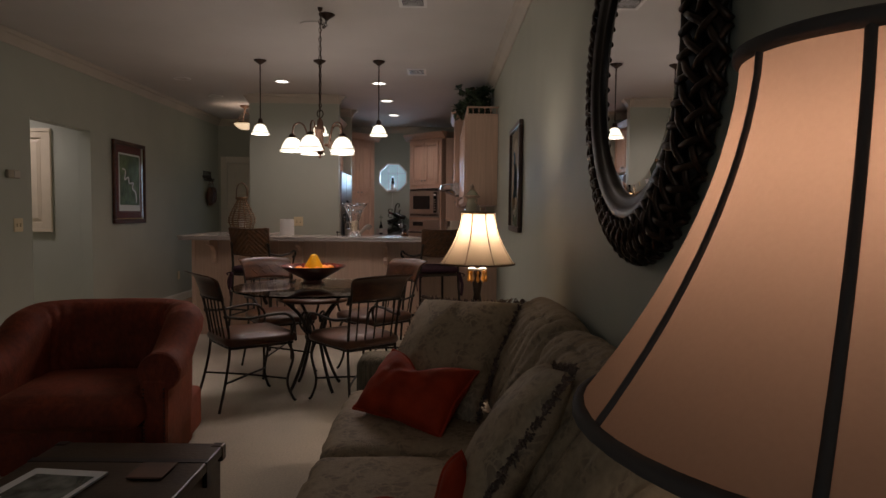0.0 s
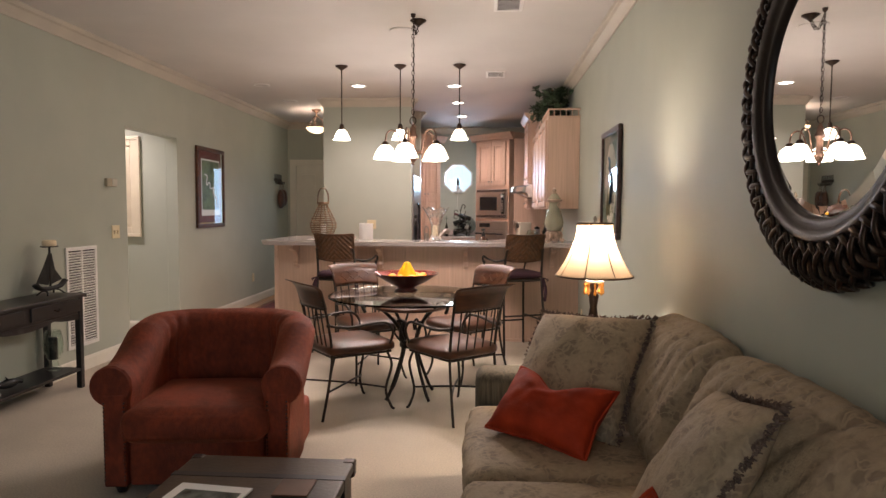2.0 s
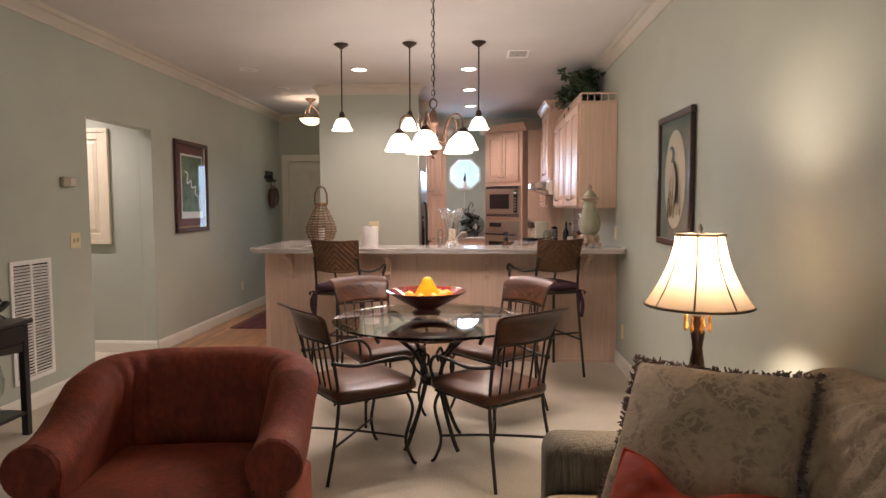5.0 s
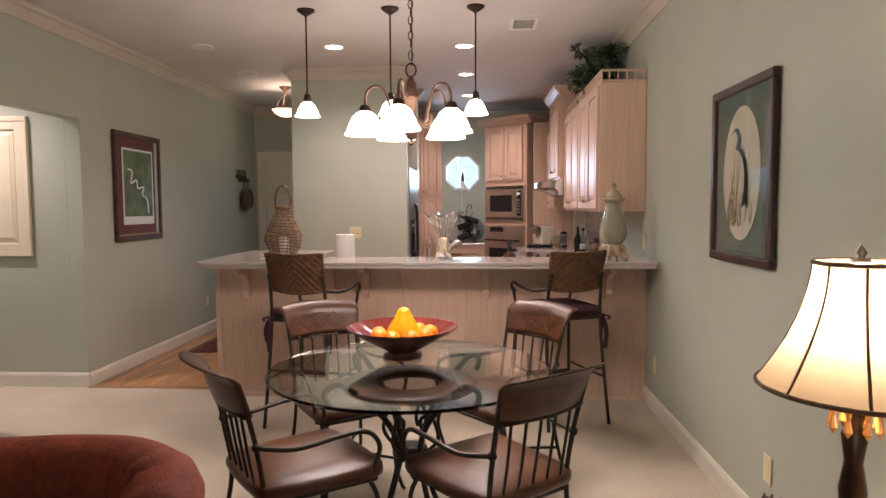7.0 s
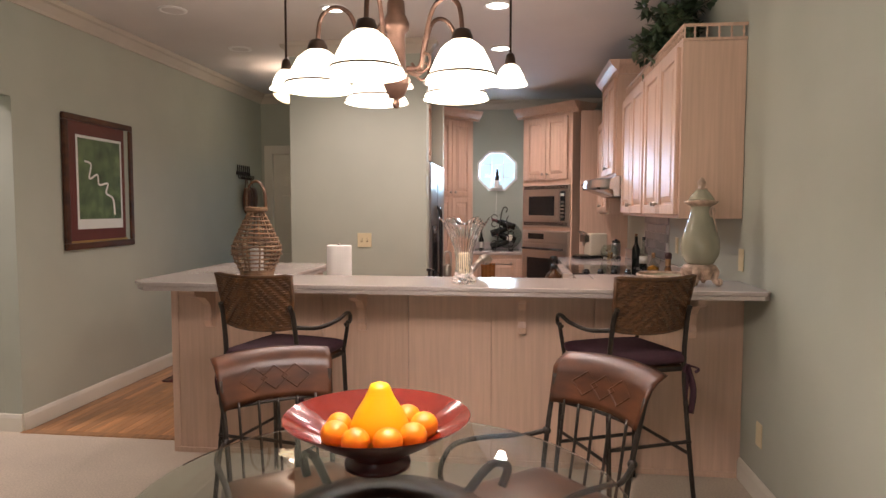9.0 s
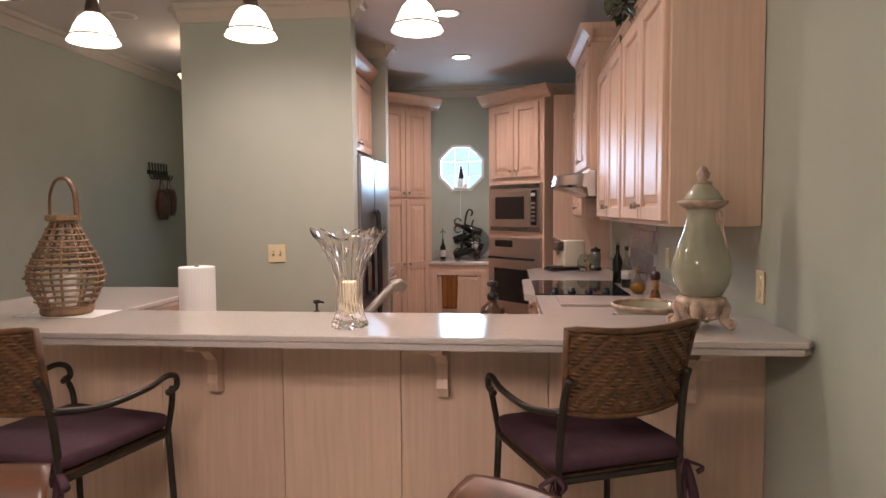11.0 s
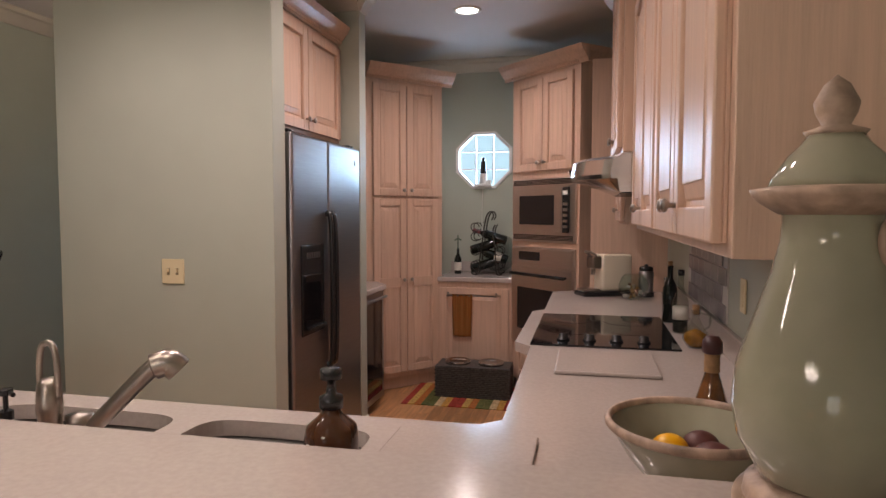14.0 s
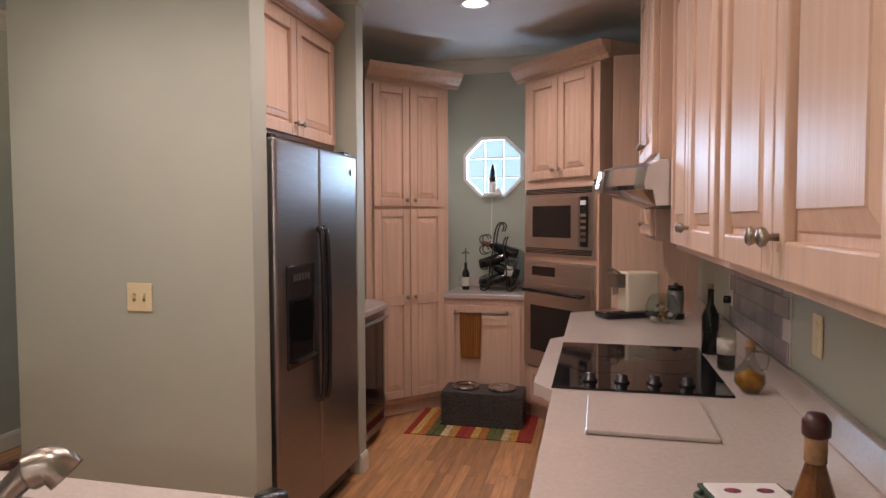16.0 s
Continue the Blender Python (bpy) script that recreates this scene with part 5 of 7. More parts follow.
# dining chairs: facing +x, origin on the floor under the seat
def dining_chair():
    c = thing("dining_chair", pose(0, 0, 0), "wrought iron dining chair with brown leather seat and carved wood back", "dining chair", "chairs round the table")
    s = slab(0.46, 0.46, 0.075, 0.035, 10, 0.016)
    for v in s.verts:
        v.co.y *= 1 - 0.10 * (0.23 - v.co.x) / 0.46
    bmesh.ops.transform(s, verts=s.verts, matrix=Matrix.Translation((0.02, 0, 0.435)))
    part("seat", s, LEATHER, c, "glossy brown leather seat", smooth=True)
    part("seat_frame", tube([(0.22, -0.2, 0.395), (0.22, 0.2, 0.395), (-0.19, 0.18, 0.395), (-0.19, -0.18, 0.395), (0.22, -0.2, 0.395)], 0.009, 1, 8), IRON, c)
    for sy in (-1, 1):
        part("front_leg", tube([(0.20, sy * 0.19, 0.39), (0.225, sy * 0.205, 0.30), (0.19, sy * 0.19, 0.14), (0.22, sy * 0.205, 0.03), (0.24, sy * 0.215, 0.006)], 0.009, 6, 8), IRON, c, smooth=True)
        part("back_leg", tube([(-0.27, sy * 0.21, 0.006), (-0.22, sy * 0.19, 0.20), (-0.19, sy * 0.18, 0.40), (-0.215, sy * 0.185, 0.60), (-0.265, sy * 0.195, 0.80)], 0.009, 6, 8), IRON, c, smooth=True)
        part("arm", tube([(-0.215, sy * 0.19, 0.60), (-0.10, sy * 0.235, 0.585), (0.05, sy * 0.25, 0.60), (0.16, sy * 0.25, 0.595), (0.215, sy * 0.24, 0.53), (0.20, sy * 0.225, 0.45), (0.19, sy * 0.21, 0.395)], 0.009, 6, 8), IRON, c, smooth=True)
        part("collar", ball(0.016, (-0.215, sy * 0.188, 0.60), 2), IRON, c, smooth=True)
    for k in range(5):
        y = (k - 2) * 0.065
        part("back_spindle", tube([(-0.195, y, 0.40), (-0.225, y * 1.02, 0.56), (-0.25, y * 1.05, 0.72)], 0.0055, 4, 6), IRON, c, smooth=True)
    part("back_rail", tube([(-0.25, -0.19, 0.705), (-0.275, 0, 0.705), (-0.25, 0.19, 0.705)], 0.006, 5, 6), IRON, c, smooth=True)
    for a, b in (((0.20, -0.19), (-0.225, 0.19)), ((0.20, 0.19), (-0.225, -0.19))):
        part("stretcher", tube([(a[0], a[1], 0.15), (0, 0, 0.17), (b[0], b[1], 0.18)], 0.007, 5, 6), IRON, c, smooth=True)
    # curved carved headrest
    hb = bmesh.new()
    n, m = 22, 8
    gr = {}
    for f in (0, 1):
        for i in range(n + 1):
            for j in range(m + 1):
                u, t = 2 * i / n - 1, j / m
                curl = -0.055 * max(0, (t - 0.72) / 0.28) ** 2
                x = -0.285 + 0.045 * u * u - 0.055 * t + curl + (0.016 if f else 0)
                z = 0.715 + t * 0.15 + 0.012 * (1 - u * u) * t - 0.012 * (1 - t) * u * u
                gr[f, i, j] = hb.verts.new((x, u * (0.188 + 0.026 * t), z))
    for i in range(n):
        for j in range(m):
            hb.faces.new((gr[1, i, j], gr[1, i + 1, j], gr[1, i + 1, j + 1], gr[1, i, j + 1]))
            hb.faces.new((gr[0, i, j + 1], gr[0, i + 1, j + 1], gr[0, i + 1, j], gr[0, i, j]))
    for i in range(n):
        hb.faces.new((gr[0, i, 0], gr[0, i + 1, 0], gr[1, i + 1, 0], gr[1, i, 0]))
        hb.faces.new((gr[1, i, m], gr[1, i + 1, m], gr[0, i + 1, m], gr[0, i, m]))
    for j in range(m):
        hb.faces.new((gr[0, 0, j + 1], gr[0, 0, j], gr[1, 0, j], gr[1, 0, j + 1]))
        hb.faces.new((gr[0, n, j], gr[0, n, j + 1], gr[1, n, j + 1], gr[1, n, j]))
    head = part("headrest", hb, CARVED, c, "carved brown wood headrest with diamonds", smooth=True)
    for k in (-1, 0, 1):
        y0, z0 = k * 0.075, 0.785
        pts = []
        for dy, dz in ((0, 0.04), (0.05, 0), (0, -0.04), (-0.05, 0), (0, 0.04)):
            u, t = (y0 + dy) / 0.21, (z0 + dz - 0.715) / 0.15
            pts.append((-0.285 + 0.045 * u * u - 0.055 * t - 0.055 * max(0, (t - 0.72) / 0.28) ** 2 + 0.017, y0 + dy, z0 + dz))
        part("diamond", tube(pts, 0.004, 1, 6), CARVED, head)
    return c


ch = dining_chair()
ch.matrix_world = pose(-1.85, 5.10, 0, 0, 0, 38)
for x, y, a in ((-1.13, 5.07, 130), (-1.855, 5.93, -55), (-1.08, 5.97, 222)):
    copy_thing(ch, pose(x, y, 0, 0, 0, a))


# bar stools
def bar_stool():
    c = thing("bar_stool", pose(0, 0, 0), "iron bar stool with woven wicker back and plum cushion", "bar stool", "stools at the bar")
    part("seat_frame", tube([(0.20, -0.2, 0.68), (0.20, 0.2, 0.68), (-0.19, 0.2, 0.68), (-0.19, -0.2, 0.68), (0.20, -0.2, 0.68)], 0.011, 1, 8), IRON, c)
    part("seat", box(-0.19, 0.205, -0.195, 0.195, 0.665, 0.70, 0.015), WICKER, c, "woven wicker seat")
    s = slab(0.41, 0.42, 0.055, 0.025, 10, 0.012)
    bmesh.ops.transform(s, verts=s.verts, matrix=Matrix.Translation((0.0, 0, 0.727)))
    cu = part("cushion", s, PLUM, c, "plum fabric cushion with tied bows", smooth=True)
    for sy in (-1, 1):
        bow = bmesh.new()
        for dx, dz in ((0.03, -0.03), (-0.03, -0.035), (0.015, -0.16), (-0.01, -0.22)):
            tube([(-0.20, sy * 0.2, 0.70), (-0.215 + dx * 0.3, sy * 0.215 + dx, 0.70 + dz * 0.5), (-0.21 + dx * 0.2, sy * 0.21 + dx * 0.8, 0.70 + dz)], 0.014, 4, 6, bow, flat=0.35)
        part("tie", bow, PLUM, cu, smooth=True)
        part("front_leg", tube([(0.20, sy * 0.20, 0.69), (0.215, sy * 0.21, 0.35), (0.235, sy * 0.225, 0.006)], 0.011, 4, 8), IRON, c, smooth=True)
        part("back_leg", tube([(-0.27, sy * 0.215, 0.006), (-0.22, sy * 0.20, 0.40), (-0.195, sy * 0.19, 0.69), (-0.215, sy * 0.185, 0.90), (-0.24, sy * 0.18, 0.97)], 0.011, 5, 8), IRON, c, smooth=True)
        part("arm", tube([(-0.21, sy * 0.19, 0.875), (-0.08, sy * 0.225, 0.855), (0.07, sy * 0.24, 0.865), (0.16, sy * 0.24, 0.885), (0.205, sy * 0.235, 0.87), (0.21, sy * 0.23, 0.835), (0.175, sy * 0.225, 0.825)], 0.010, 6, 8), IRON, c, smooth=True)
        part("arm_post", tube([(0.19, sy * 0.232, 0.84), (0.205, sy * 0.215, 0.78), (0.20, sy * 0.20, 0.69)], 0.010, 5, 8), IRON, c, smooth=True)
        part("side_rail", tube([(0.22, sy * 0.215, 0.30), (-0.235, sy * 0.205, 0.30)], 0.008, 1, 8), IRON, c)
    part("foot_rail", tube([(0.22, -0.215, 0.24), (0.22, 0.215, 0.24)], 0.009, 1, 8), IRON, c)
    part("back_rail", tube([(-0.235, -0.205, 0.36), (-0.235, 0.205, 0.36)], 0.008, 1, 8), IRON, c)
    # woven back: horizontal strands waving over upright canes
    rows, cols = 22, 18
    for j in range(rows):
        t = j / (rows - 1)
        line = []
        for i in range(cols * 2 + 1):
            u = i / (cols) - 1
            wob = 0.0065 * math.sin(math.pi * (i + 2 * (j % 2) * 0.5 + (j + abs(i - cols)) * 0.5))
            line.append((-0.225 + 0.03 * u * u - 0.05 * t + wob, u * (0.175 + 0.02 * t), 0.875 + t * 0.217 + 0.012 * t * (u * u) - 0.015 * (1 - t) * (1 - u * u)))
        part("cane", tube(line, 0.0062, 1, 5), WICKER, c, smooth=True)
    lin = bmesh.new()
    pts0 = [(-0.229 + 0.03 * u * u, u * 0.175, 0.872 - 0.015 * (1 - u * u)) for u in [k / 8 - 1 for k in range(17)]]
    pts1 = [(-0.279 + 0.03 * u * u, u * 0.195, 1.095 + 0.012 * u * u) for u in [k / 8 - 1 for k in range(17)]]
    v0 = [lin.verts.new(p) for p in pts0]
    v1 = [lin.verts.new(p) for p in pts1]
    v2 = [lin.verts.new((p[0] + 0.005, p[1], p[2])) for p in pts0]
    v3 = [lin.verts.new((p[0] + 0.005, p[1], p[2])) for p in pts1]
    for k in range(16):
        lin.faces.new((v0[k], v0[k + 1], v1[k + 1], v1[k]))
        lin.faces.new((v2[k + 1], v2[k], v3[k], v3[k + 1]))
    part("backrest", lin, WICKER, c, "woven brown wicker back")
    part("back_border", tube(pts0 + pts1[::-1] + pts0[:1], 0.009, 1, 6), WICKER, c, smooth=True)
    return c


st = bar_stool()
st.matrix_world = pose(-2.25, 6.89, 0, 0, 0, 77)
copy_thing(st, pose(-0.662, 7.015, 0, 0, 0, 113))


# chandelier
def lit_bowl(r, h):
    return [(0.026, h), (0.034, h - 0.005), (r * 0.56, h * 0.80), (r * 0.72, h * 0.52), (r * 0.83, h * 0.28), (r * 0.88, h * 0.17), (r, 0.0), (r - 0.004, 0.0), (r * 0.84, h * 0.17), (r * 0.78, h * 0.28), (r * 0.66, h * 0.52), (r * 0.5, h * 0.76), (0.022, h - 0.014)]


ch = thing("chandelier", pose(CHANDELIER[0], CHANDELIER[1], 1.65), "antique copper chandelier with five lit milk-glass shades", "chandelier")
part("body", lathe([(0.0, 0.0), (0.008, 0.004), (0.012, 0.015), (0.006, 0.024), (0.02, 0.03), (0.026, 0.045), (0.034, 0.06), (0.038, 0.075), (0.026, 0.09), (0.023, 0.19), (0.033, 0.20), (0.035, 0.215), (0.024, 0.24), (0.022, 0.27), (0.012, 0.285), (0.008, 0.30)], 24), COPPERY, ch, smooth=True)
for k in range(5):
    a = radians(72 * k + 45)
    ca, sa = math.cos(a), math.sin(a)
    arm = part("arm", tube([(r * ca, r * sa, z) for r, z in ((0.035, 0.10), (0.075, 0.10), (0.09, 0.16), (0.115, 0.235), (0.155, 0.255), (0.19, 0.23), (0.20, 0.17))], 0.006, 6, 8), COPPERY, ch, smooth=True)
    part("rim_ring", tube([(0.20 * ca + 0.090 * math.cos(2 * math.pi * j / 28), 0.20 * sa + 0.090 * math.sin(2 * math.pi * j / 28), 0.046) for j in range(29)], 0.002, 1, 5), BRONZE, arm)
    part("scroll", tube([(r * ca, r * sa, z) for r, z in ((0.05, 0.11), (0.075, 0.085), (0.10, 0.095), (0.105, 0.12), (0.09, 0.13), (0.082, 0.115))], 0.004, 6, 6), COPPERY, arm, smooth=True)
    part("socket", lathe([(0.008, 0.175), (0.02, 0.17), (0.026, 0.155), (0.026, 0.135), (0.03, 0.128)], 16, (0.20 * ca, 0.20 * sa, 0)), BRONZE, arm, smooth=True)
    sh = part("shade", lathe(lit_bowl(0.092, 0.100), 28, (0.20 * ca, 0.20 * sa, 0.045)), MILK, arm, "lit milk-glass shade", smooth=True)
    sh.visible_shadow = False
    bb = part("bulb", ball(0.026, (0.20 * ca, 0.20 * sa, 0.068), 2), BULB, arm, smooth=True)
    bb.visible_shadow = False
    part("band", tube([(0.20 * ca + 0.083 * math.cos(2 * math.pi * j / 28), 0.20 * sa + 0.083 * math.sin(2 * math.pi * j / 28), 0.0615) for j in range(29)], 0.0032, 1, 5), BRONZE, arm)


def chain(points, parent, name="chain_link", size=0.019):
    pts = curve_points(points, 12)
    d, last, k = 0, pts[0], 0
    for p in pts[1:]:
        d += (p - last).length
        if d >= size * 1.45:
            d = 0
            b = tube([(0.55 * size * math.cos(2 * math.pi * j / 12), 0, size * math.sin(2 * math.pi * j / 12)) for j in range(13)], 0.0022, 1, 5)
            up = (p - last).normalized()
            q = up.to_track_quat("Z", "X").to_matrix().to_4x4()
            bmesh.ops.transform(b, verts=b.verts, matrix=Matrix.Translation(p) @ q @ pose(0, 0, 0, 0, 0, 90 * (k % 2)))
            part(name, b, BRONZE, parent)
            k += 1
        last = p


part("loop", tube([(0.022 * math.cos(2 * math.pi * j / 20), 0, 0.325 + 0.028 * math.sin(2 * math.pi * j / 20)) for j in range(21)], 0.004, 1, 6), BRONZE, ch, smooth=True)
chain([(0, 0, 0.35), (0, 0, 0.70), (0, 0, 1.05)], ch)
chain([(0, 0, 1.05), (0.01, 0.05, 0.97), (0.015, 0.11, 0.985), (0.02, 0.16, 1.06)], ch)
part("cord", tube([(0.004, 0.002, 0.34), (0.006, -0.004, 0.7), (0.002, 0, 1.04), (0.01, 0.05, 0.96), (0.02, 0.16, 1.07)], 0.0022, 6, 5), BRONZE, ch)
part("hook", lathe([(0.02, 1.089), (0.016, 1.07), (0.005, 1.06), (0.005, 1.045)], 12), BRONZE, ch)
part("canopy", lathe([(0.062, 1.089), (0.06, 1.082), (0.02, 1.055), (0.006, 1.04)], 24, (0.02, 0.16, 0)), BRONZE, ch, smooth=True)

# pendants over the bar
for k, (x, y) in enumerate(PENDANTS):
    p = thing("pendant_light", pose(x, y, 2.01), "bronze rod pendant with lit milk-glass shade", "pendant light", "pendants over the bar")
    part("canopy", lathe([(0.062, 0.729), (0.06, 0.72), (0.03, 0.70), (0.008, 0.685)], 24), BRONZE, p, smooth=True)
    part("rod", tube([(0, 0, 0.15), (0, 0, 0.70)], 0.006, 1, 8), BRONZE, p)
    part("socket", lathe([(0.008, 0.165), (0.02, 0.155), (0.025, 0.13), (0.028, 0.10)], 16), BRONZE, p, smooth=True)
    s = part("shade", lathe(lit_bowl(0.088, 0.10), 28, (0, 0, 0.005)), MILK, p, "lit milk-glass shade", smooth=True)
    s.visible_shadow = False
    b = part("bulb", ball(0.024, (0, 0, 0.04), 2), BULB, p, smooth=True)
    b.visible_shadow = False
    part("band", tube([(0.080 * math.cos(2 * math.pi * j / 28), 0.080 * math.sin(2 * math.pi * j / 28), 0.022) for j in range(29)], 0.0034, 1, 5), BRONZE, p)

# ceiling fittings
for x, y in CANS:
    c = thing("recessed_light", pose(x, y, CE), "lit recessed ceiling light with white ring", "ceiling light", "recessed lights")
    part("trim_ring", lathe([(0.095, 0.0), (0.095, -0.006), (0.075, -0.010), (0.072, -0.004)], 28), WHITE, c, smooth=True)
    part("lens", lathe([(0.071, -0.0045), (0.0, -0.005)], 24), CANLIGHT, c)
for x, y in ((-3.50, 8.18), (-3.50, 9.25)):
    c = thing("recessed_light", pose(x, y, CE), "unlit recessed ceiling light with white ring", "ceiling light", "recessed lights")
    part("trim_ring", lathe([(0.095, 0.0), (0.095, -0.006), (0.075, -0.010), (0.072, -0.004)], 28), WHITE, c, smooth=True)
    part("lens", lathe([(0.071, -0.0045), (0.0, -0.005)], 24), CEIL, c)
tagged(part("ceiling_speaker", lathe([(0.11, CE - 0.001), (0.11, CE - 0.008), (0.10, CE - 0.011), (0.0, CE - 0.012)], 32, (-1.60, 6.05, 0)), CEIL), "round white ceiling speaker grille", "speaker")
for x, y in ((-0.845, 7.70), (-0.79, 5.42)):
    v = thing("ceiling_vent", pose(x, y, CE), "white metal ceiling air vent with slats", "air vent")
    f = bmesh.new()
    for a, b, c_, d in ((-0.10, 0.10, -0.15, -0.12), (-0.10, 0.10, 0.12, 0.15), (-0.10, -0.075, -0.12, 0.12), (0.075, 0.10, -0.12, 0.12)):
        box(a, b, c_, d, -0.010, -0.001, 0.003, bm=f)
    part("frame", f, WHITE, v)
    part("backing", box(-0.075, 0.075, -0.12, 0.12, -0.003, -0.001), BLACK, v)
    for k in range(9):
        part("slat", box(-0.074, 0.074, -0.106 + k * 0.026, -0.099 + k * 0.026, -0.0095, -0.0085), WHITE, v)
hl = thing("ceiling_light", pose(-3.35, 10.0, 2.40), "lit semi-flush alabaster bowl light with bronze arms", "ceiling light")
part("bowl", lathe([(0.0, 0.0), (0.06, 0.01), (0.12, 0.045), (0.15, 0.09), (0.145, 0.09), (0.11, 0.05), (0.0, 0.014)], 28), glowing("lit_alabaster", (1, 0.72, 0.45), 3.0), hl, smooth=True).visible_shadow = False
part("rim", tube([(0.15 * math.cos(2 * math.pi * j / 28), 0.15 * math.sin(2 * math.pi * j / 28), 0.09) for j in range(29)], 0.007, 1, 6), COPPERY, hl, smooth=True)
for k in range(3):
    a = 2 * math.pi * k / 3
    part("arm", tube([(0.15 * math.cos(a), 0.15 * math.sin(a), 0.09), (0.07 * math.cos(a), 0.07 * math.sin(a), 0.20), (0, 0, 0.26)], 0.006, 5, 6), COPPERY, hl, smooth=True)
part("canopy", lathe([(0.07, 0.339), (0.06, 0.32), (0.012, 0.29), (0.01, 0.24)], 20), COPPERY, hl, smooth=True)

# ---- small things: living and dining ----
# fruit bowl
fb = thing("fruit_bowl", pose(-1.51, 5.56, 0.732), "red lacquer footed bowl with dark outside", "bowl")
part("bowl", lathe([(0.085, 0.0), (0.085, 0.012), (0.062, 0.022), (0.07, 0.032), (0.15, 0.075), (0.235, 0.128), (0.240, 0.133)], 48, capped=False), DARKLACQUER, fb, "dark red lacquer outside", smooth=True)
part("inside", lathe([(0.239, 0.1335), (0.232, 0.1295), (0.145, 0.082), (0.07, 0.042), (0.0, 0.038)], 48, lidded=False), REDLACQUER, fb, "red lacquer inside", smooth=True)
sq = tagged(part("pear", lathe([(0.0, 0.0), (0.035, 0.004), (0.058, 0.03), (0.062, 0.055), (0.05, 0.09), (0.032, 0.125), (0.022, 0.15), (0.018, 0.16), (0.0, 0.168)], 28), YELLOW, None, smooth=True), "large yellow pear in the red bowl", "fruit")
sq.matrix_world = pose(-1.505, 5.565, 0.772) @ Matrix.Diagonal((1.28, 1.28, 1.06, 1))
rnd = random.Random(2)
for k, (a, r, z, rr) in enumerate(((0.12, 0.12, 0.836, 0.041), (0.95, 0.11, 0.832, 0.039), (3.75, 0.115, 0.832, 0.040), (4.45, 0.115, 0.832, 0.039), (5.15, 0.115, 0.832, 0.041), (5.75, 0.12, 0.834, 0.039), (3.05, 0.105, 0.830, 0.037))):
    o = tagged(part("orange", ball(rr * 0.9, (0, 0, 0), 3, (1, 1, 0.94)), ORANGE, None, smooth=True), "ripe orange in the red bowl", "fruit", "oranges in the bowl")
    o.matrix_world = pose(-1.51 + r * math.cos(a), 5.56 + r * math.sin(a), z)

# console against the west wall
con = thing("console_table", pose(-4.05, 4.86, 0), "black painted console table with drawers and low shelf", "console table")
CW, CH = 0.58, 0.70
part("top", box(-0.15, 0.17, -CW - 0.02, CW + 0.02, CH - 0.025, CH, 0.006), BLACKWOOD, con)
ap = box(-0.13, 0.145, -CW + 0.01, CW - 0.01, CH - 0.145, CH - 0.026, 0.003)
part("apron", ap, BLACKWOOD, con)
for y0, y1 in ((-CW + 0.05, -0.03), (0.03, CW - 0.05)):
    d = part("drawer", box(0.145, 0.158, y0, y1, CH - 0.125, CH - 0.035, 0.004), BLACKWOOD, con)
    part("pull", tube([(0.158, (y0 + y1) / 2 - 0.03, CH - 0.078), (0.175, (y0 + y1) / 2, CH - 0.09), (0.158, (y0 + y1) / 2 + 0.03, CH - 0.078)], 0.004, 5, 6), BRONZE, d, smooth=True)
sc = [(0, 0)]
for k in range(25):
    t = k / 24
    sc.append((-CW + 0.05 + t * (2 * CW - 0.10), -0.012 - 0.03 * abs(math.cos(math.pi * 2 * t)) ** 0.7))
part("scalloped_skirt", extrude_profile([(CW - 0.05, 0.0), (-CW + 0.05, 0.0)] + sc[1:], (0.135, 0, CH - 0.145), (0.147, 0, CH - 0.145), out=(0, 1, 0)), BLACKWOOD, con)
part("shelf", box(-0.13, 0.15, -CW + 0.03, CW - 0.03, 0.13, 0.15, 0.003), BLACKWOOD, con)
for sx in (-0.115, 0.135):
    for sy in (-CW + 0.03, CW - 0.03):
        part("leg", box(sx - 0.02, sx + 0.02, sy - 0.02, sy + 0.02, 0, CH - 0.026, 0.004), BLACKWOOD, con)

boat = thing("sailboat_candle_holder", pose(-4.07, 5.33, 0.70, 0, 0, 90) @ Matrix.Diagonal((1.3, 1.2, 1.0, 1)), "dark metal sailboat candle holder with cream candle", "candle holder")
SHEET = material("dark_sheet_metal", (0.03, 0.03, 0.028), 0.5, 0.6, vary=0.3)
part("mast", tube([(0, 0, 0.06), (0, 0, 0.345)], 0.006, 1, 8), SHEET, boat)
for pts in (((-0.006, 0.07), (-0.006, 0.33), (-0.04, 0.22), (-0.10, 0.095)), ((0.008, 0.07), (0.008, 0.30), (0.05, 0.18), (0.11, 0.10))):
    b = bmesh.new()
    f0 = [b.verts.new((x, -0.002 + 0.01 * math.sin(z * 12), z)) for x, z in pts]
    f1 = [b.verts.new((x, 0.002 + 0.01 * math.sin(z * 12), z)) for x, z in pts]
    b.faces.new(f0)
    b.faces.new(f1[::-1])
    for k in range(4):
        b.faces.new((f0[k], f0[(k + 1) % 4], f1[(k + 1) % 4], f1[k]))
    bmesh.ops.recalc_face_normals(b, faces=b.faces)
    part("sail", b, SHEET, boat)
hull = tube([(-0.12, 0, 0.085), (-0.08, 0, 0.055), (0, 0, 0.045), (0.08, 0, 0.055), (0.125, 0, 0.09)], 0.02, 6, 10, flat=0.8)
part("hull", hull, SHEET, boat, smooth=True)
for sx in (-1, 1):
    part("stand", tube([(sx * 0.07, -0.035, 0.004), (sx * 0.05, -0.015, 0.03), (sx * 0.05, 0.015, 0.03), (sx * 0.07, 0.035, 0.004)], 0.005, 5, 6), SHEET, boat, smooth=True)
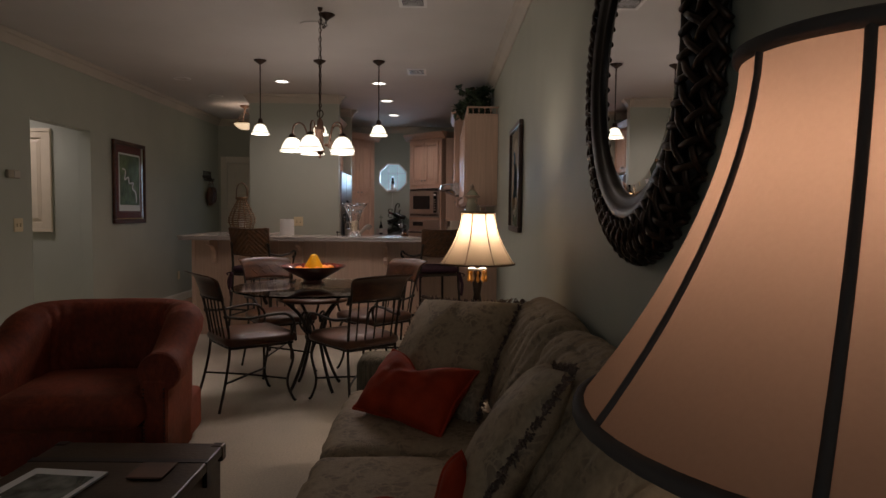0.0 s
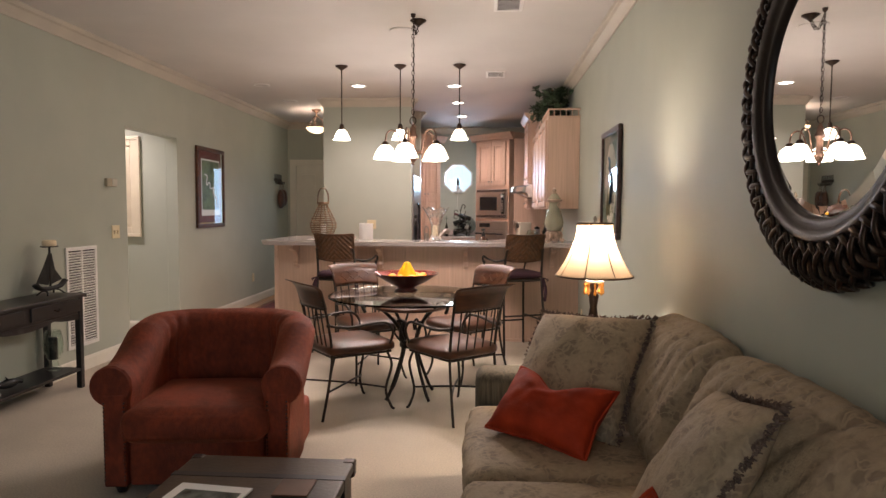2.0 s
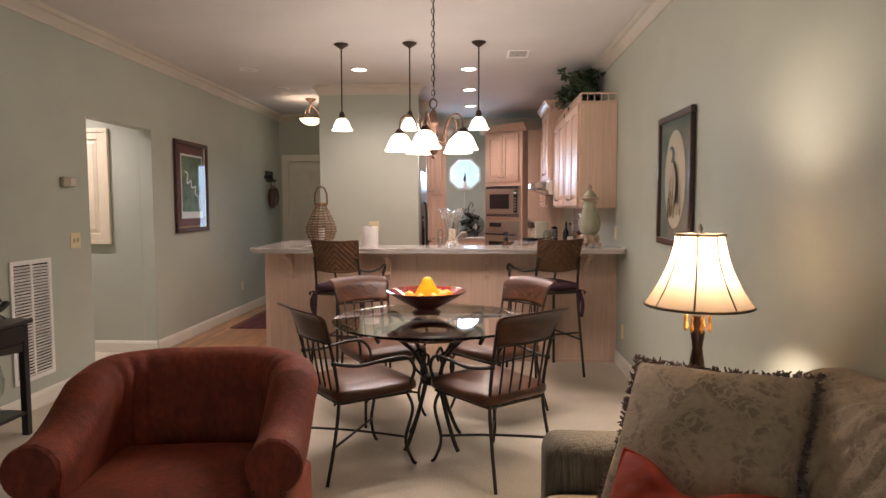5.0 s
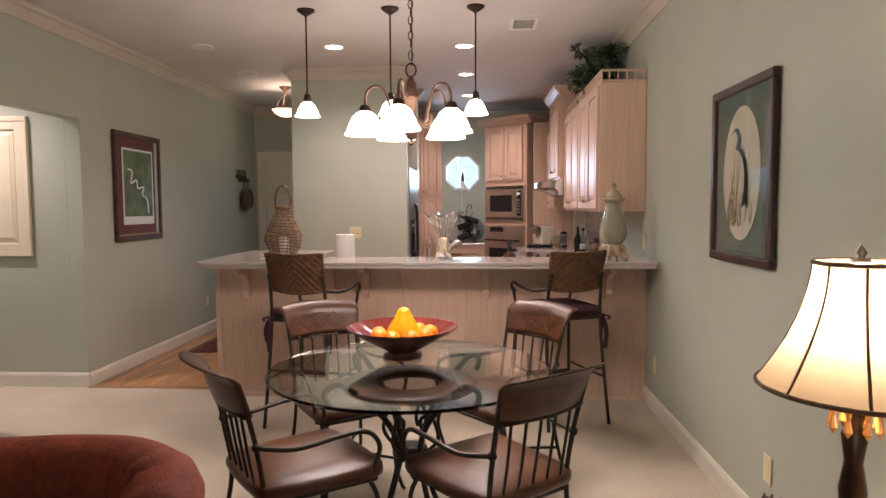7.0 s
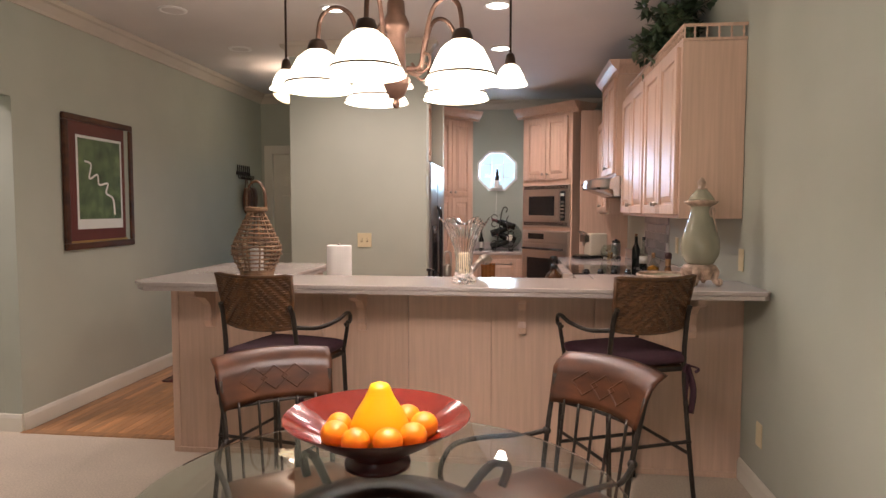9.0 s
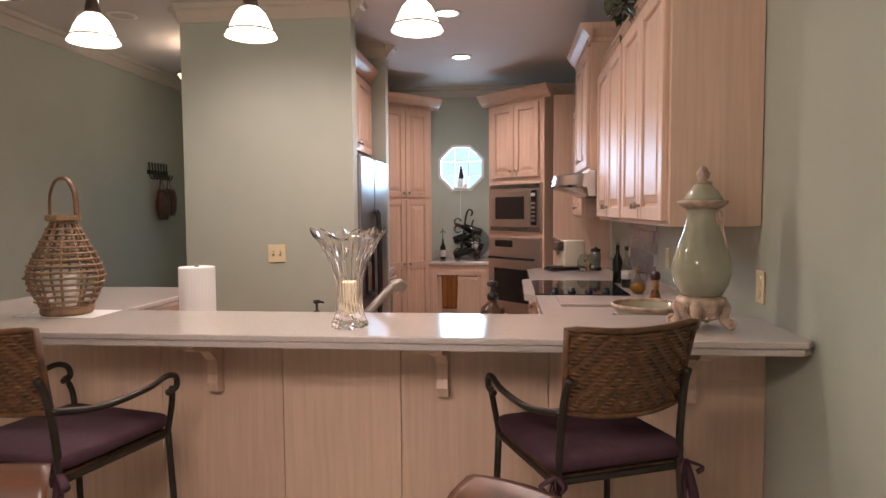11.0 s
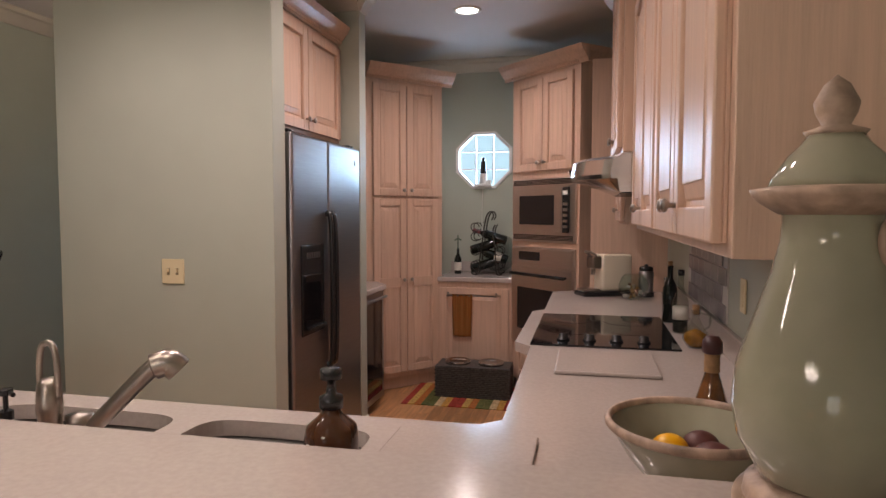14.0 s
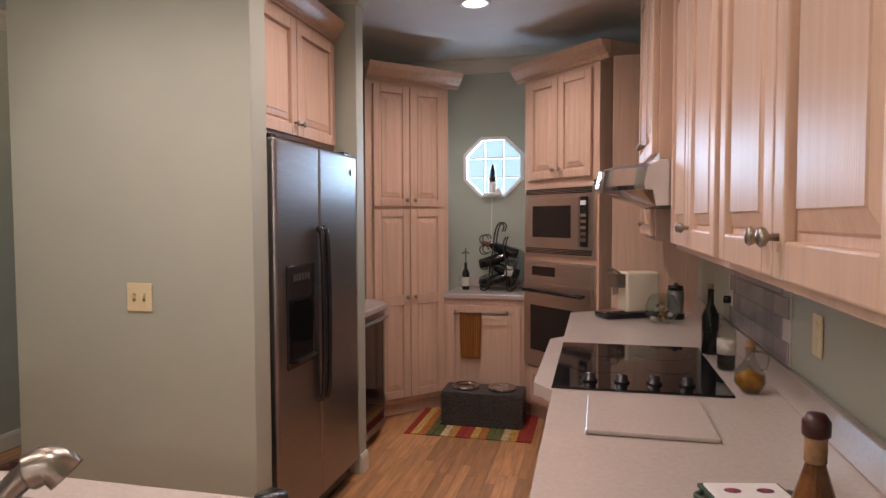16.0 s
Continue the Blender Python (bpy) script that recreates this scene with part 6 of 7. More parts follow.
part("drip_plate", lathe([(0.045, 0.345), (0.048, 0.352), (0.0, 0.349)], 20), SHEET, boat)
part("candle", lathe([(0.036, 0.352), (0.038, 0.36), (0.038, 0.385), (0.032, 0.395), (0.0, 0.393)], 20), WAX, boat, "cream candle", smooth=True)
hur = thing("hurricane_lamp", pose(-4.05, 5.31, 0.152), "clear glass hurricane lamp with dark candle", "candle holder")
part("glass", lathe([(0.05, 0.0), (0.055, 0.01), (0.03, 0.05), (0.03, 0.07), (0.065, 0.13), (0.07, 0.20), (0.05, 0.29), (0.047, 0.29), (0.066, 0.20), (0.06, 0.13), (0.0, 0.075)], 24), thin_glass("lamp_glass"), hur, smooth=True)
part("candle", lathe([(0.03, 0.08), (0.03, 0.24), (0.0, 0.24)], 16), BLACKWOOD, hur)
wh = thing("dolphin_figurine", pose(-4.0, 4.80, 0.152, 0, 0, 80), "small dark dolphin figurine on the shelf", "figurine")
part("figure", tube([(-0.11, 0, 0.035), (-0.06, 0, 0.05), (0.0, 0, 0.06), (0.06, 0, 0.045), (0.10, 0, 0.03)], 0.012, 6, 10), BLACK, wh, smooth=True)
wf = ball(0.034, (0, 0, 0.04), 3, (2.2, 0.8, 0.9))
part("torso", wf, BLACK, wh, smooth=True)
part("fin", tube([(0.0, 0, 0.06), (-0.02, 0, 0.09)], 0.012, 1, 6, flat=0.4, end=0.002), BLACK, wh)
part("tail", tube([(-0.11, -0.03, 0.045), (-0.105, 0, 0.035), (-0.11, 0.03, 0.045)], 0.008, 4, 6, flat=0.5), BLACK, wh)
bkst = thing("book_stack", pose(-4.02, 4.55, 0.152), "pale paperback books lying on the shelf", "books")
part("book", box(-0.08, 0.08, -0.11, 0.11, 0, 0.018, 0.002), PAPER, bkst)
part("book", box(-0.075, 0.08, -0.10, 0.105, 0.0185, 0.032, 0.002), material("blue_cover", (0.18, 0.22, 0.28), 0.5), bkst)

# return air grille
gr = thing("return_grille", pose(-4.208, 5.90, 0.20, 0, 0, 90), "white metal return air grille with louvres", "air vent")
GW, GH = 0.40, 0.815
f = bmesh.new()
for a, b, c_, d in ((-GW / 2, GW / 2, 0, 0.03), (-GW / 2, GW / 2, GH - 0.03, GH), (-GW / 2, -GW / 2 + 0.03, 0.03, GH - 0.03), (GW / 2 - 0.03, GW / 2, 0.03, GH - 0.03), (-0.01, 0.01, 0.03, GH - 0.03)):
    box(a, b, -0.012, 0, c_, d, 0.003, bm=f)
part("frame", f, WHITE, gr)
part("backing", box(-GW / 2 + 0.02, GW / 2 - 0.02, -0.003, -0.0005, 0.02, GH - 0.02), BLACK, gr)
lv = box(-GW / 2 + 0.03, GW / 2 - 0.03, -0.002, 0.002, -0.009, 0.009)
bmesh.ops.transform(lv, verts=lv.verts, matrix=pose(0, -0.007, 0.04, 38, 0, 0))
first = part("louvre", lv, WHITE, gr)
for k in range(1, 36):
    o = new("louvre", first.data)
    o.parent = gr
    o.location = (0, 0, k * 0.0208)


# plates on the walls
def plate(m, w, label, toggles=0, name="light_switch"):
    p = thing(name, m, label, "switch" if toggles else "outlet")
    part("plate", box(-w / 2, w / 2, -0.006, 0, -0.058, 0.058, 0.003), IVORY, p)
    if toggles:
        for k in range(toggles):
            x = (k - (toggles - 1) / 2) * 0.046
            part("toggle", box(x - 0.005, x + 0.005, -0.018, -0.005, -0.004, 0.014, 0.002), IVORY, p)
            part("slot", box(x - 0.007, x + 0.007, -0.0075, -0.006, -0.016, 0.016), material("slot_shadow", (0.25, 0.2, 0.12), 0.6) if k == 0 else bpy.data.materials["slot_shadow"], p)
    else:
        for z in (-0.022, 0.022):
            part("socket", lathe([(0.017, 0), (0.017, 0.002)], 16), IVORY, p).matrix_local = pose(0, -0.006, z, 90, 0, 0)
    return p


plate(pose(-2.405, 9.128, 1.135), 0.118, "ivory double light switch on the wall end", 2)
plate(pose(-4.208, 6.395, 1.118, 0, 0, 90), 0.118, "ivory double light switch by the corridor", 2)
plate(pose(-0.002, 5.43, 0.31, 0, 0, -90), 0.072, "ivory outlet low on the wall", 0, "wall_outlet")
plate(pose(-0.002, 7.12, 0.32, 0, 0, -90), 0.072, "ivory outlet near the bar", 0, "wall_outlet")
plate(pose(-0.002, 7.44, 1.13, 0, 0, -90), 0.072, "ivory outlet above the bar counter", 0, "wall_outlet")
plate(pose(-0.002, 8.80, 1.13, 0, 0, -90), 0.072, "ivory outlet above the worktop", 0, "wall_outlet")
plate(pose(-4.208, 9.75, 0.36, 0, 0, 90), 0.072, "ivory outlet low in the hallway", 0, "wall_outlet")
th = thing("thermostat", pose(-4.208, 6.32, 1.55, 0, 0, 90), "beige thermostat box on the wall", "thermostat")
part("case", box(-0.075, 0.075, -0.03, 0, -0.035, 0.035, 0.006), material("aged_plastic", (0.36, 0.31, 0.22), 0.5), th)
part("cover", box(-0.005, 0.07, -0.034, -0.029, -0.03, 0.03, 0.003), material("pale_plastic", (0.5, 0.46, 0.38), 0.5), th)

# recessed cabinet on the corridor wall
wc = thing("wall_panel_cabinet", pose(-5.24, 7.566, 1.06), "cream raised-panel cabinet door on the corridor wall", "cabinet")
CREAM = material("cream_paint", (0.66, 0.58, 0.44), 0.4, vary=0.04)
raised_door(0.59, 0.99, 0, 0, wc, "door", CREAM, 0.06)
e = bmesh.new()
for a, b_, c_, d in ((-0.04, 0.63, -0.04, 0.0), (-0.04, 0.63, 0.99, 1.03), (-0.04, 0.0, 0, 0.99), (0.59, 0.63, 0, 0.99)):
    box(a + 0.001, b_ - 0.001, -0.03, 0, c_ + 0.001, d - 0.001, 0.004, bm=e)
part("frame", e, CREAM, wc)

# coat hooks with bags, hallway rug
hk = thing("coat_hooks", pose(-4.208, 10.86, 1.78, 0, 0, 90), "black iron hook rack on the hallway wall", "hooks")
part("rail", box(-0.17, 0.17, -0.012, 0, -0.02, 0.02, 0.003), IRON, hk)
for k in range(7):
    x = -0.15 + k * 0.05
    part("hook", tube([(x, -0.01, 0.09), (x, -0.015, 0.0), (x, -0.03, -0.06), (x, -0.06, -0.05), (x, -0.065, -0.02)], 0.006, 5, 6), IRON, hk, smooth=True)
for k, (x, l) in enumerate(((-0.03, 0.40), (0.10, 0.36))):
    bg = thing("hanging_bag", pose(-4.205, 10.86 + x, 1.72, 0, 0, 90), "dark brown leather bag hanging from a hook", "bag", "bags on the hooks")
    pf = puffy(0.15, l * 0.72, 0.10, 14, 2.4, 0.0, 0.006, k)
    bmesh.ops.transform(pf, verts=pf.verts, matrix=pose(0, -0.065, -l * 0.6, 90, 0, 0))
    part("pouch", pf, LEATHER, bg, smooth=True)
    part("strap", tube([(-0.05, -0.06, -l * 0.35), (0, -0.05, 0.0), (0.05, -0.06, -l * 0.35)], 0.006, 6, 6, flat=0.5), LEATHER, bg, smooth=True)
rug = thing("hall_rug", pose(-3.56, 9.6, 0.001), "dark red patterned oriental rug in the hallway", "rug")
part("field", box(-0.42, 0.42, -0.85, 0.85, 0, 0.008, 0.003), material("oriental_weave", (0.10, 0.02, 0.02), 0.95, vary=0.9, scale=22, mottle=(12, 0.4), second=(0.035, 0.02, 0.03)), rug)
for sx in (-1, 1):
    part("border", box(sx * 0.40 - 0.03, sx * 0.40 + 0.03, -0.85, 0.85, 0.0082, 0.0095), material("rug_border", (0.18, 0.10, 0.07), 0.95, vary=0.8, scale=40), rug)

# ---- small things: on the bar ----
# wicker lantern
ln = thing("wicker_lantern", pose(-2.585, 7.36, 1.021), "pale wicker lantern with handle and white candle", "lantern")


def lantern_r(t):
    return 0.085 + 0.058 * math.sin(math.pi * min(1, t * 1.9) / 2) * (1 if t < 0.53 else 1) - (0.105 * max(0, (t - 0.35) / 0.65) ** 1.1)


part("base", lathe([(0.085, 0.0), (0.092, 0.01), (0.09, 0.028), (0.0, 0.03)], 28), PALEWICKER, ln)
for k in range(12):
    a = 2 * math.pi * k / 12
    part("stave", tube([(lantern_r(j / 8) * 0.97 * math.cos(a), lantern_r(j / 8) * 0.97 * math.sin(a), 0.02 + j / 8 * 0.34) for j in range(9)], 0.005, 2, 6), PALEWICKER, ln)
for j in range(15):
    t = (j + 0.5) / 15
    r = lantern_r(t)
    part("hoop", tube([((r + 0.004 * math.sin(6 * 2 * math.pi * k / 48 + j * math.pi)) * math.cos(2 * math.pi * k / 48), (r + 0.004 * math.sin(6 * 2 * math.pi * k / 48 + j * math.pi)) * math.sin(2 * math.pi * k / 48), 0.02 + t * 0.34) for k in range(49)], 0.0048, 1, 6), PALEWICKER, ln, smooth=True)
part("collar", lathe([(0.055, 0.355), (0.062, 0.36), (0.062, 0.378), (0.052, 0.38), (0.052, 0.357)], 24), PALEWICKER, ln)
part("handle", tube([(-0.055, 0, 0.36), (-0.052, 0, 0.45), (-0.03, 0, 0.505), (0, 0, 0.52), (0.03, 0, 0.505), (0.052, 0, 0.45), (0.055, 0, 0.36)], 0.011, 5, 8, flat=0.5), WICKER, ln, smooth=True)
part("candle", lathe([(0.035, 0.031), (0.036, 0.15), (0.0, 0.148)], 20), PAPER, ln, "white candle")
tagged(part("paper_doily", box(-2.74, -2.42, 7.27, 7.46, 1.0202, 1.0212), PAPER), "white paper mat under the lantern", "mat")

# paper towel on its stand behind the bar
pt = thing("paper_towel_roll", pose(-2.195, 7.63, 0.887), "white paper towel roll on a stand", "paper towel")
part("roll", lathe([(0.02, 0.012), (0.071, 0.012), (0.073, 0.02), (0.073, 0.285), (0.071, 0.292), (0.02, 0.292)], 32), PAPER, pt, smooth=False)
part("stand", lathe([(0.075, 0.0), (0.075, 0.01), (0.0, 0.011)], 28), NICKEL, pt)
part("post", lathe([(0.01, 0.01), (0.01, 0.30), (0.0, 0.305)], 12), NICKEL, pt)

# cut crystal vase
cv = thing("crystal_vase", pose(-1.42, 7.15, 1.021) @ Matrix.Diagonal((1, 1, 0.94, 1)), "cut crystal vase holding a cream candle", "vase")
prof_o = [(0.0, 0.0), (0.055, 0.0), (0.06, 0.006), (0.058, 0.02), (0.046, 0.05), (0.040, 0.10), (0.044, 0.17), (0.065, 0.24), (0.105, 0.315), (0.122, 0.335)]
prof_i = [(0.118, 0.337), (0.100, 0.315), (0.060, 0.24), (0.039, 0.17), (0.035, 0.10), (0.038, 0.06), (0.0, 0.05)]
b = bmesh.new()
SEG = 48
rr = []
for r, z in prof_o + prof_i:
    ring = []
    for k in range(SEG):
        a = 2 * math.pi * k / SEG
        w = 1.0
        if r > 0.03:
            w += 0.035 * (1 if (k + int(z * 60)) % 2 else -1) * (1 if z < 0.3 else 0)
            if z > 0.3:
                w += 0.07 * math.cos(6 * a) * (z - 0.3) / 0.035
        ring.append(b.verts.new((max(r, 1e-4) * w * math.cos(a), max(r, 1e-4) * w * math.sin(a), z + (0.018 * math.cos(6 * a) if z > 0.33 else 0))))
    rr.append(ring)
for p, q in zip(rr, rr[1:]):
    for k in range(SEG):
        b.faces.new((p[k], p[(k + 1) % SEG], q[(k + 1) % SEG], q[k]))
b.faces.new(rr[0][::-1])
b.faces.new(rr[-1])
vz = part("glass", b, CRYSTAL, cv)
vz.visible_shadow = False
part("candle", lathe([(0.026, 0.054), (0.027, 0.16), (0.02, 0.165), (0.0, 0.16)], 20), WAX, cv, "cream pillar candle")

# celadon urn on clay feet
ur = thing("ceramic_urn", pose(-0.27, 7.22, 1.021), "celadon green lidded urn on a clay footed stand", "urn")
part("stand_plate", lathe([(0.050, 0.030), (0.062, 0.050), (0.072, 0.075), (0.079, 0.085), (0.076, 0.100), (0.06, 0.106)], 32), CLAY, ur, smooth=True)
for k in range(4):
    a = math.pi / 4 + k * math.pi / 2 + 0.3
    ca, sa = math.cos(a), math.sin(a)
    part("foot", tube([(0.056 * ca, 0.056 * sa, 0.088), (0.074 * ca, 0.074 * sa, 0.070), (0.068 * ca, 0.068 * sa, 0.036), (0.088 * ca, 0.088 * sa, 0.013)], 0.021, 6, 10, end=0.013), CLAY, ur, smooth=True)
    part("scroll", tube([((0.090 + 0.013 * math.cos(q)) * ca, (0.090 + 0.013 * math.cos(q)) * sa, 0.020 + 0.013 * math.sin(q)) for q in (0, 1, 2, 3, 4, 5, 6.2)], 0.007, 3, 7), CLAY, ur, smooth=True)
    a2 = a + math.pi / 4
    lat = bmesh.new()
    for q in range(-2, 3):
        for s in (-1, 1):
            tube([(0.060 * math.cos(a2 + q * 0.15 - s * 0.15), 0.060 * math.sin(a2 + q * 0.15 - s * 0.15), 0.036), (0.075 * math.cos(a2 + q * 0.15 + s * 0.15), 0.075 * math.sin(a2 + q * 0.15 + s * 0.15), 0.078)], 0.0035, 1, 5, lat)
    part("lattice", lat, CLAY, ur)
part("body", lathe([(0.045, 0.10), (0.066, 0.112), (0.086, 0.15), (0.092, 0.185), (0.088, 0.225), (0.072, 0.275), (0.056, 0.325), (0.048, 0.36), (0.047, 0.385), (0.052, 0.39)], 48), CELADON, ur, "celadon glazed belly", smooth=True)
part("rim", lathe([(0.05, 0.386), (0.066, 0.396), (0.076, 0.404), (0.079, 0.412), (0.055, 0.416)], 40), CLAY, ur, smooth=True)
part("lid", lathe([(0.062, 0.414), (0.058, 0.424), (0.044, 0.446), (0.032, 0.458), (0.026, 0.468)], 36), CELADON, ur, smooth=True)
part("finial", lathe([(0.026, 0.466), (0.030, 0.471), (0.013, 0.477), (0.019, 0.489), (0.021, 0.500), (0.012, 0.518), (0.0, 0.528)], 20), CLAY, ur, smooth=True)
for s in (1,):
    part("ring_handle", tube([(0.040 + 0.010 * math.cos(q), -0.042, 0.360 + 0.022 * math.sin(q)) for q in (0, 0.8, 1.6, 2.4, 3.2, 4, 4.8, 5.6, 6.28)], 0.005, 3, 6), CLAY, ur, smooth=True)
    part("tassel", tube([(0.044, -0.050, 0.345), (0.050, -0.062, 0.30), (0.056, -0.073, 0.262)], 0.0032, 4, 6), CLAY, ur, smooth=True)

# green dish with fruit behind the bar
gd = thing("serving_dish", pose(-0.325, 7.72, 0.887) @ Matrix.Diagonal((0.94, 0.94, 1.36, 1)), "green ceramic dish with clay rim on the worktop", "bowl")
part("bowl", lathe([(0.06, 0.0), (0.065, 0.008), (0.12, 0.05), (0.155, 0.09), (0.16, 0.098)], 40, capped=False), CELADON, gd, smooth=True)
part("inside", lathe([(0.1585, 0.0985), (0.148, 0.092), (0.11, 0.055), (0.06, 0.02), (0.0, 0.018)], 40, lidded=False), CELADON, gd, smooth=True)
part("rim", tube([(0.159 * math.cos(2 * math.pi * k / 40), 0.159 * math.sin(2 * math.pi * k / 40), 0.098) for k in range(41)], 0.007, 1, 7), CLAY, gd, smooth=True)
for x, y, r, m_, nm in ((-0.36, 7.74, 0.03, YELLOW, "lemon"), (-0.29, 7.70, 0.033, material("fig_skin", (0.10, 0.03, 0.025), 0.5, vary=0.4), "fig"), (-0.30, 7.77, 0.03, bpy.data.materials["fig_skin"], "fig")):
    tagged(part(nm, ball(r, (0, 0, 0), 3, (1.15, 1, 0.95)), m_, None, smooth=True), "small " + ("yellow lemon" if nm == "lemon" else "dark purple fig") + " in the green dish", "fruit").matrix_world = pose(x, y, 0.965)

# soap bottle, faucet
sp = thing("soap_bottle", pose(-0.955, 7.535, 0.887), "amber glass pump soap bottle with white lettering", "soap dispenser")
part("bottle", lathe([(0.044, 0.0), (0.048, 0.006), (0.048, 0.128), (0.044, 0.146), (0.024, 0.163), (0.017, 0.172), (0.017, 0.182)], 28), material("amber_bottle", (0.055, 0.016, 0.004), 0.08, vary=0.2, coat=0.4), sp, "dark amber bottle", smooth=True)
part("pump", lathe([(0.021, 0.178), (0.021, 0.198), (0.009, 0.203), (0.007, 0.226), (0.019, 0.230), (0.019, 0.247), (0.0, 0.250)], 16), BLACK, sp, smooth=True)
part("nozzle", tube([(0, 0, 0.239), (-0.010, 0.018, 0.240), (-0.018, 0.036, 0.232)], 0.007, 4, 7), BLACK, sp, smooth=True)
mark = bmesh.new()
for k in range(7):
    a = (k - 3) * 0.20
    tall = 0.019 if k in (0, 3) else 0.014
    join(mark, box(-0.0034, 0.0034, -0.0004, 0.0004, 0.0, tall), pose(0.0485 * math.sin(a), -0.0485 * math.cos(a), 0.104, 0, 0, math.degrees(a)))
part("lettering", mark, PAPER, sp, "white lettering")
fc = thing("kitchen_faucet", pose(-1.50, 7.555, 0.887), "brushed nickel pull-out kitchen faucet", "faucet")
part("base", lathe([(0.03, 0.0), (0.032, 0.008), (0.024, 0.02), (0.022, 0.10), (0.026, 0.12), (0.0, 0.125)], 20), NICKEL, fc, smooth=True)
part("spout", tube([(0.0, 0.0, 0.07), (0.06, 0.015, 0.13), (0.13, 0.04, 0.205), (0.155, 0.05, 0.222)], 0.016, 6, 12, end=0.019), NICKEL, fc, smooth=True)
part("spray_head", tube([(0.14, 0.044, 0.214), (0.165, 0.055, 0.222), (0.182, 0.064, 0.205)], 0.027, 5, 14), NICKEL, fc, smooth=True)
hl_ = thing("faucet_handle", pose(-1.545, 7.53, 0.887), "brushed nickel loop faucet handle", "faucet")
part("post", lathe([(0.028, 0.0), (0.028, 0.012), (0.022, 0.02), (0.022, 0.125), (0.024, 0.13), (0.024, 0.15), (0.022, 0.185), (0.012, 0.198), (0.0, 0.20)], 20), NICKEL, hl_, smooth=True)
part("loop", tube([(-0.019, 0.0, 0.16), (-0.021, 0, 0.21), (-0.017, 0, 0.25), (-0.008, 0, 0.266), (0.008, 0, 0.266), (0.017, 0, 0.25), (0.021, 0, 0.21), (0.019, 0, 0.16)], 0.0065, 5, 8), NICKEL, hl_, smooth=True)

sp2 = thing("soap_bottle", pose(-1.65, 7.53, 0.887), "small clear soap bottle with black pump", "soap dispenser")
part("bottle", lathe([(0.026, 0.0), (0.028, 0.005), (0.028, 0.09), (0.012, 0.11)], 20), thin_glass("soap_glass"), sp2, smooth=True)
part("pump", lathe([(0.014, 0.108), (0.014, 0.125), (0.005, 0.13), (0.005, 0.155), (0.014, 0.158), (0.014, 0.17), (0.0, 0.172)], 12), BLACK, sp2)
part("nozzle", tube([(0, 0, 0.166), (0.03, -0.01, 0.162)], 0.005, 1, 6), BLACK, sp2)

# ---- small things: kitchen ----
def bottle(x, y, z, prof, mat, label, extra=()):
    b = thing("bottle", pose(x, y, z), label, "bottle", "bottles by the cooktop")
    part("glass", lathe(prof, 24), mat, b, smooth=True)
    for nm, p2, m2 in extra:
        part(nm, lathe(p2, 20), m2, b, smooth=True)
    return b


CLEARB = thin_glass("clear_bottle_glass", (0.82, 0.84, 0.80))
CORK = material("cork", (0.30, 0.17, 0.08), 0.8, vary=0.2, scale=50)
LABEL = material("label_paper", (0.6, 0.57, 0.5), 0.6)
bottle(-0.130, 9.71, 0.887, [(0.0, 0), (0.032, 0), (0.034, 0.005), (0.034, 0.16), (0.022, 0.19), (0.013, 0.21), (0.013, 0.265), (0.016, 0.268), (0.0, 0.27)], DARKBOTTLE, "tall dark glass oil bottle", [("stopper", [(0.011, 0.27), (0.012, 0.29), (0.0, 0.292)], CORK)])
bottle(-0.120, 9.42, 0.887, [(0.0, 0), (0.030, 0), (0.033, 0.005), (0.033, 0.14), (0.018, 0.18), (0.012, 0.20), (0.012, 0.26), (0.0, 0.262)], CLEARB, "clear bottle with pale label", [("contents", [(0.0, 0.004), (0.030, 0.005), (0.030, 0.06), (0.0, 0.06)], DARKBOTTLE), ("label_band", [(0.0335, 0.06), (0.0335, 0.115)], LABEL), ("cap", [(0.014, 0.25), (0.014, 0.275), (0.0, 0.276)], BLACK)])
OIL = material("golden_oil", (0.30, 0.13, 0.015), 0.1, vary=0.4, scale=30)
cr = bottle(-0.105, 9.11, 0.887, [(0.0, 0), (0.03, 0), (0.048, 0.03), (0.046, 0.06), (0.02, 0.10), (0.013, 0.12), (0.017, 0.145), (0.015, 0.146), (0.0, 0.12)], CLEARB, "small cruet of herbs in oil with handle", [("contents", [(0.0, 0.004), (0.028, 0.006), (0.044, 0.03), (0.042, 0.055), (0.0, 0.075)], OIL), ("stopper", [(0.012, 0.13), (0.014, 0.165), (0.0, 0.168)], CORK)])
part("handle", tube([(0.015, -0.01, 0.135), (0.045, -0.03, 0.13), (0.045, -0.03, 0.09), (0.028, -0.02, 0.075)], 0.004, 5, 6), CLEARB, cr, smooth=True)
bottle(-0.235, 8.04, 0.887, [(0.0, 0), (0.040, 0), (0.043, 0.008), (0.041, 0.07), (0.026, 0.12), (0.015, 0.158), (0.0145, 0.205), (0.0, 0.206)], material("herb_vinegar", (0.12, 0.045, 0.012), 0.08, vary=0.8, scale=18, coat=0.5), "bottle of herb vinegar with wrapped neck", [("neck_wrap", [(0.0165, 0.158), (0.0178, 0.160), (0.0168, 0.170), (0.0178, 0.178), (0.0168, 0.188), (0.0178, 0.198), (0.0165, 0.202)], CORK), ("wax_cap", [(0.019, 0.201), (0.022, 0.205), (0.022, 0.228), (0.014, 0.24), (0.0, 0.241)], material("dark_wax", (0.045, 0.012, 0.012), 0.4))])
tt = thing("tile_trivet", pose(-0.285, 8.215, 0.887, 0, 0, 12), "white painted tile trivet with green scroll frame", "trivet")
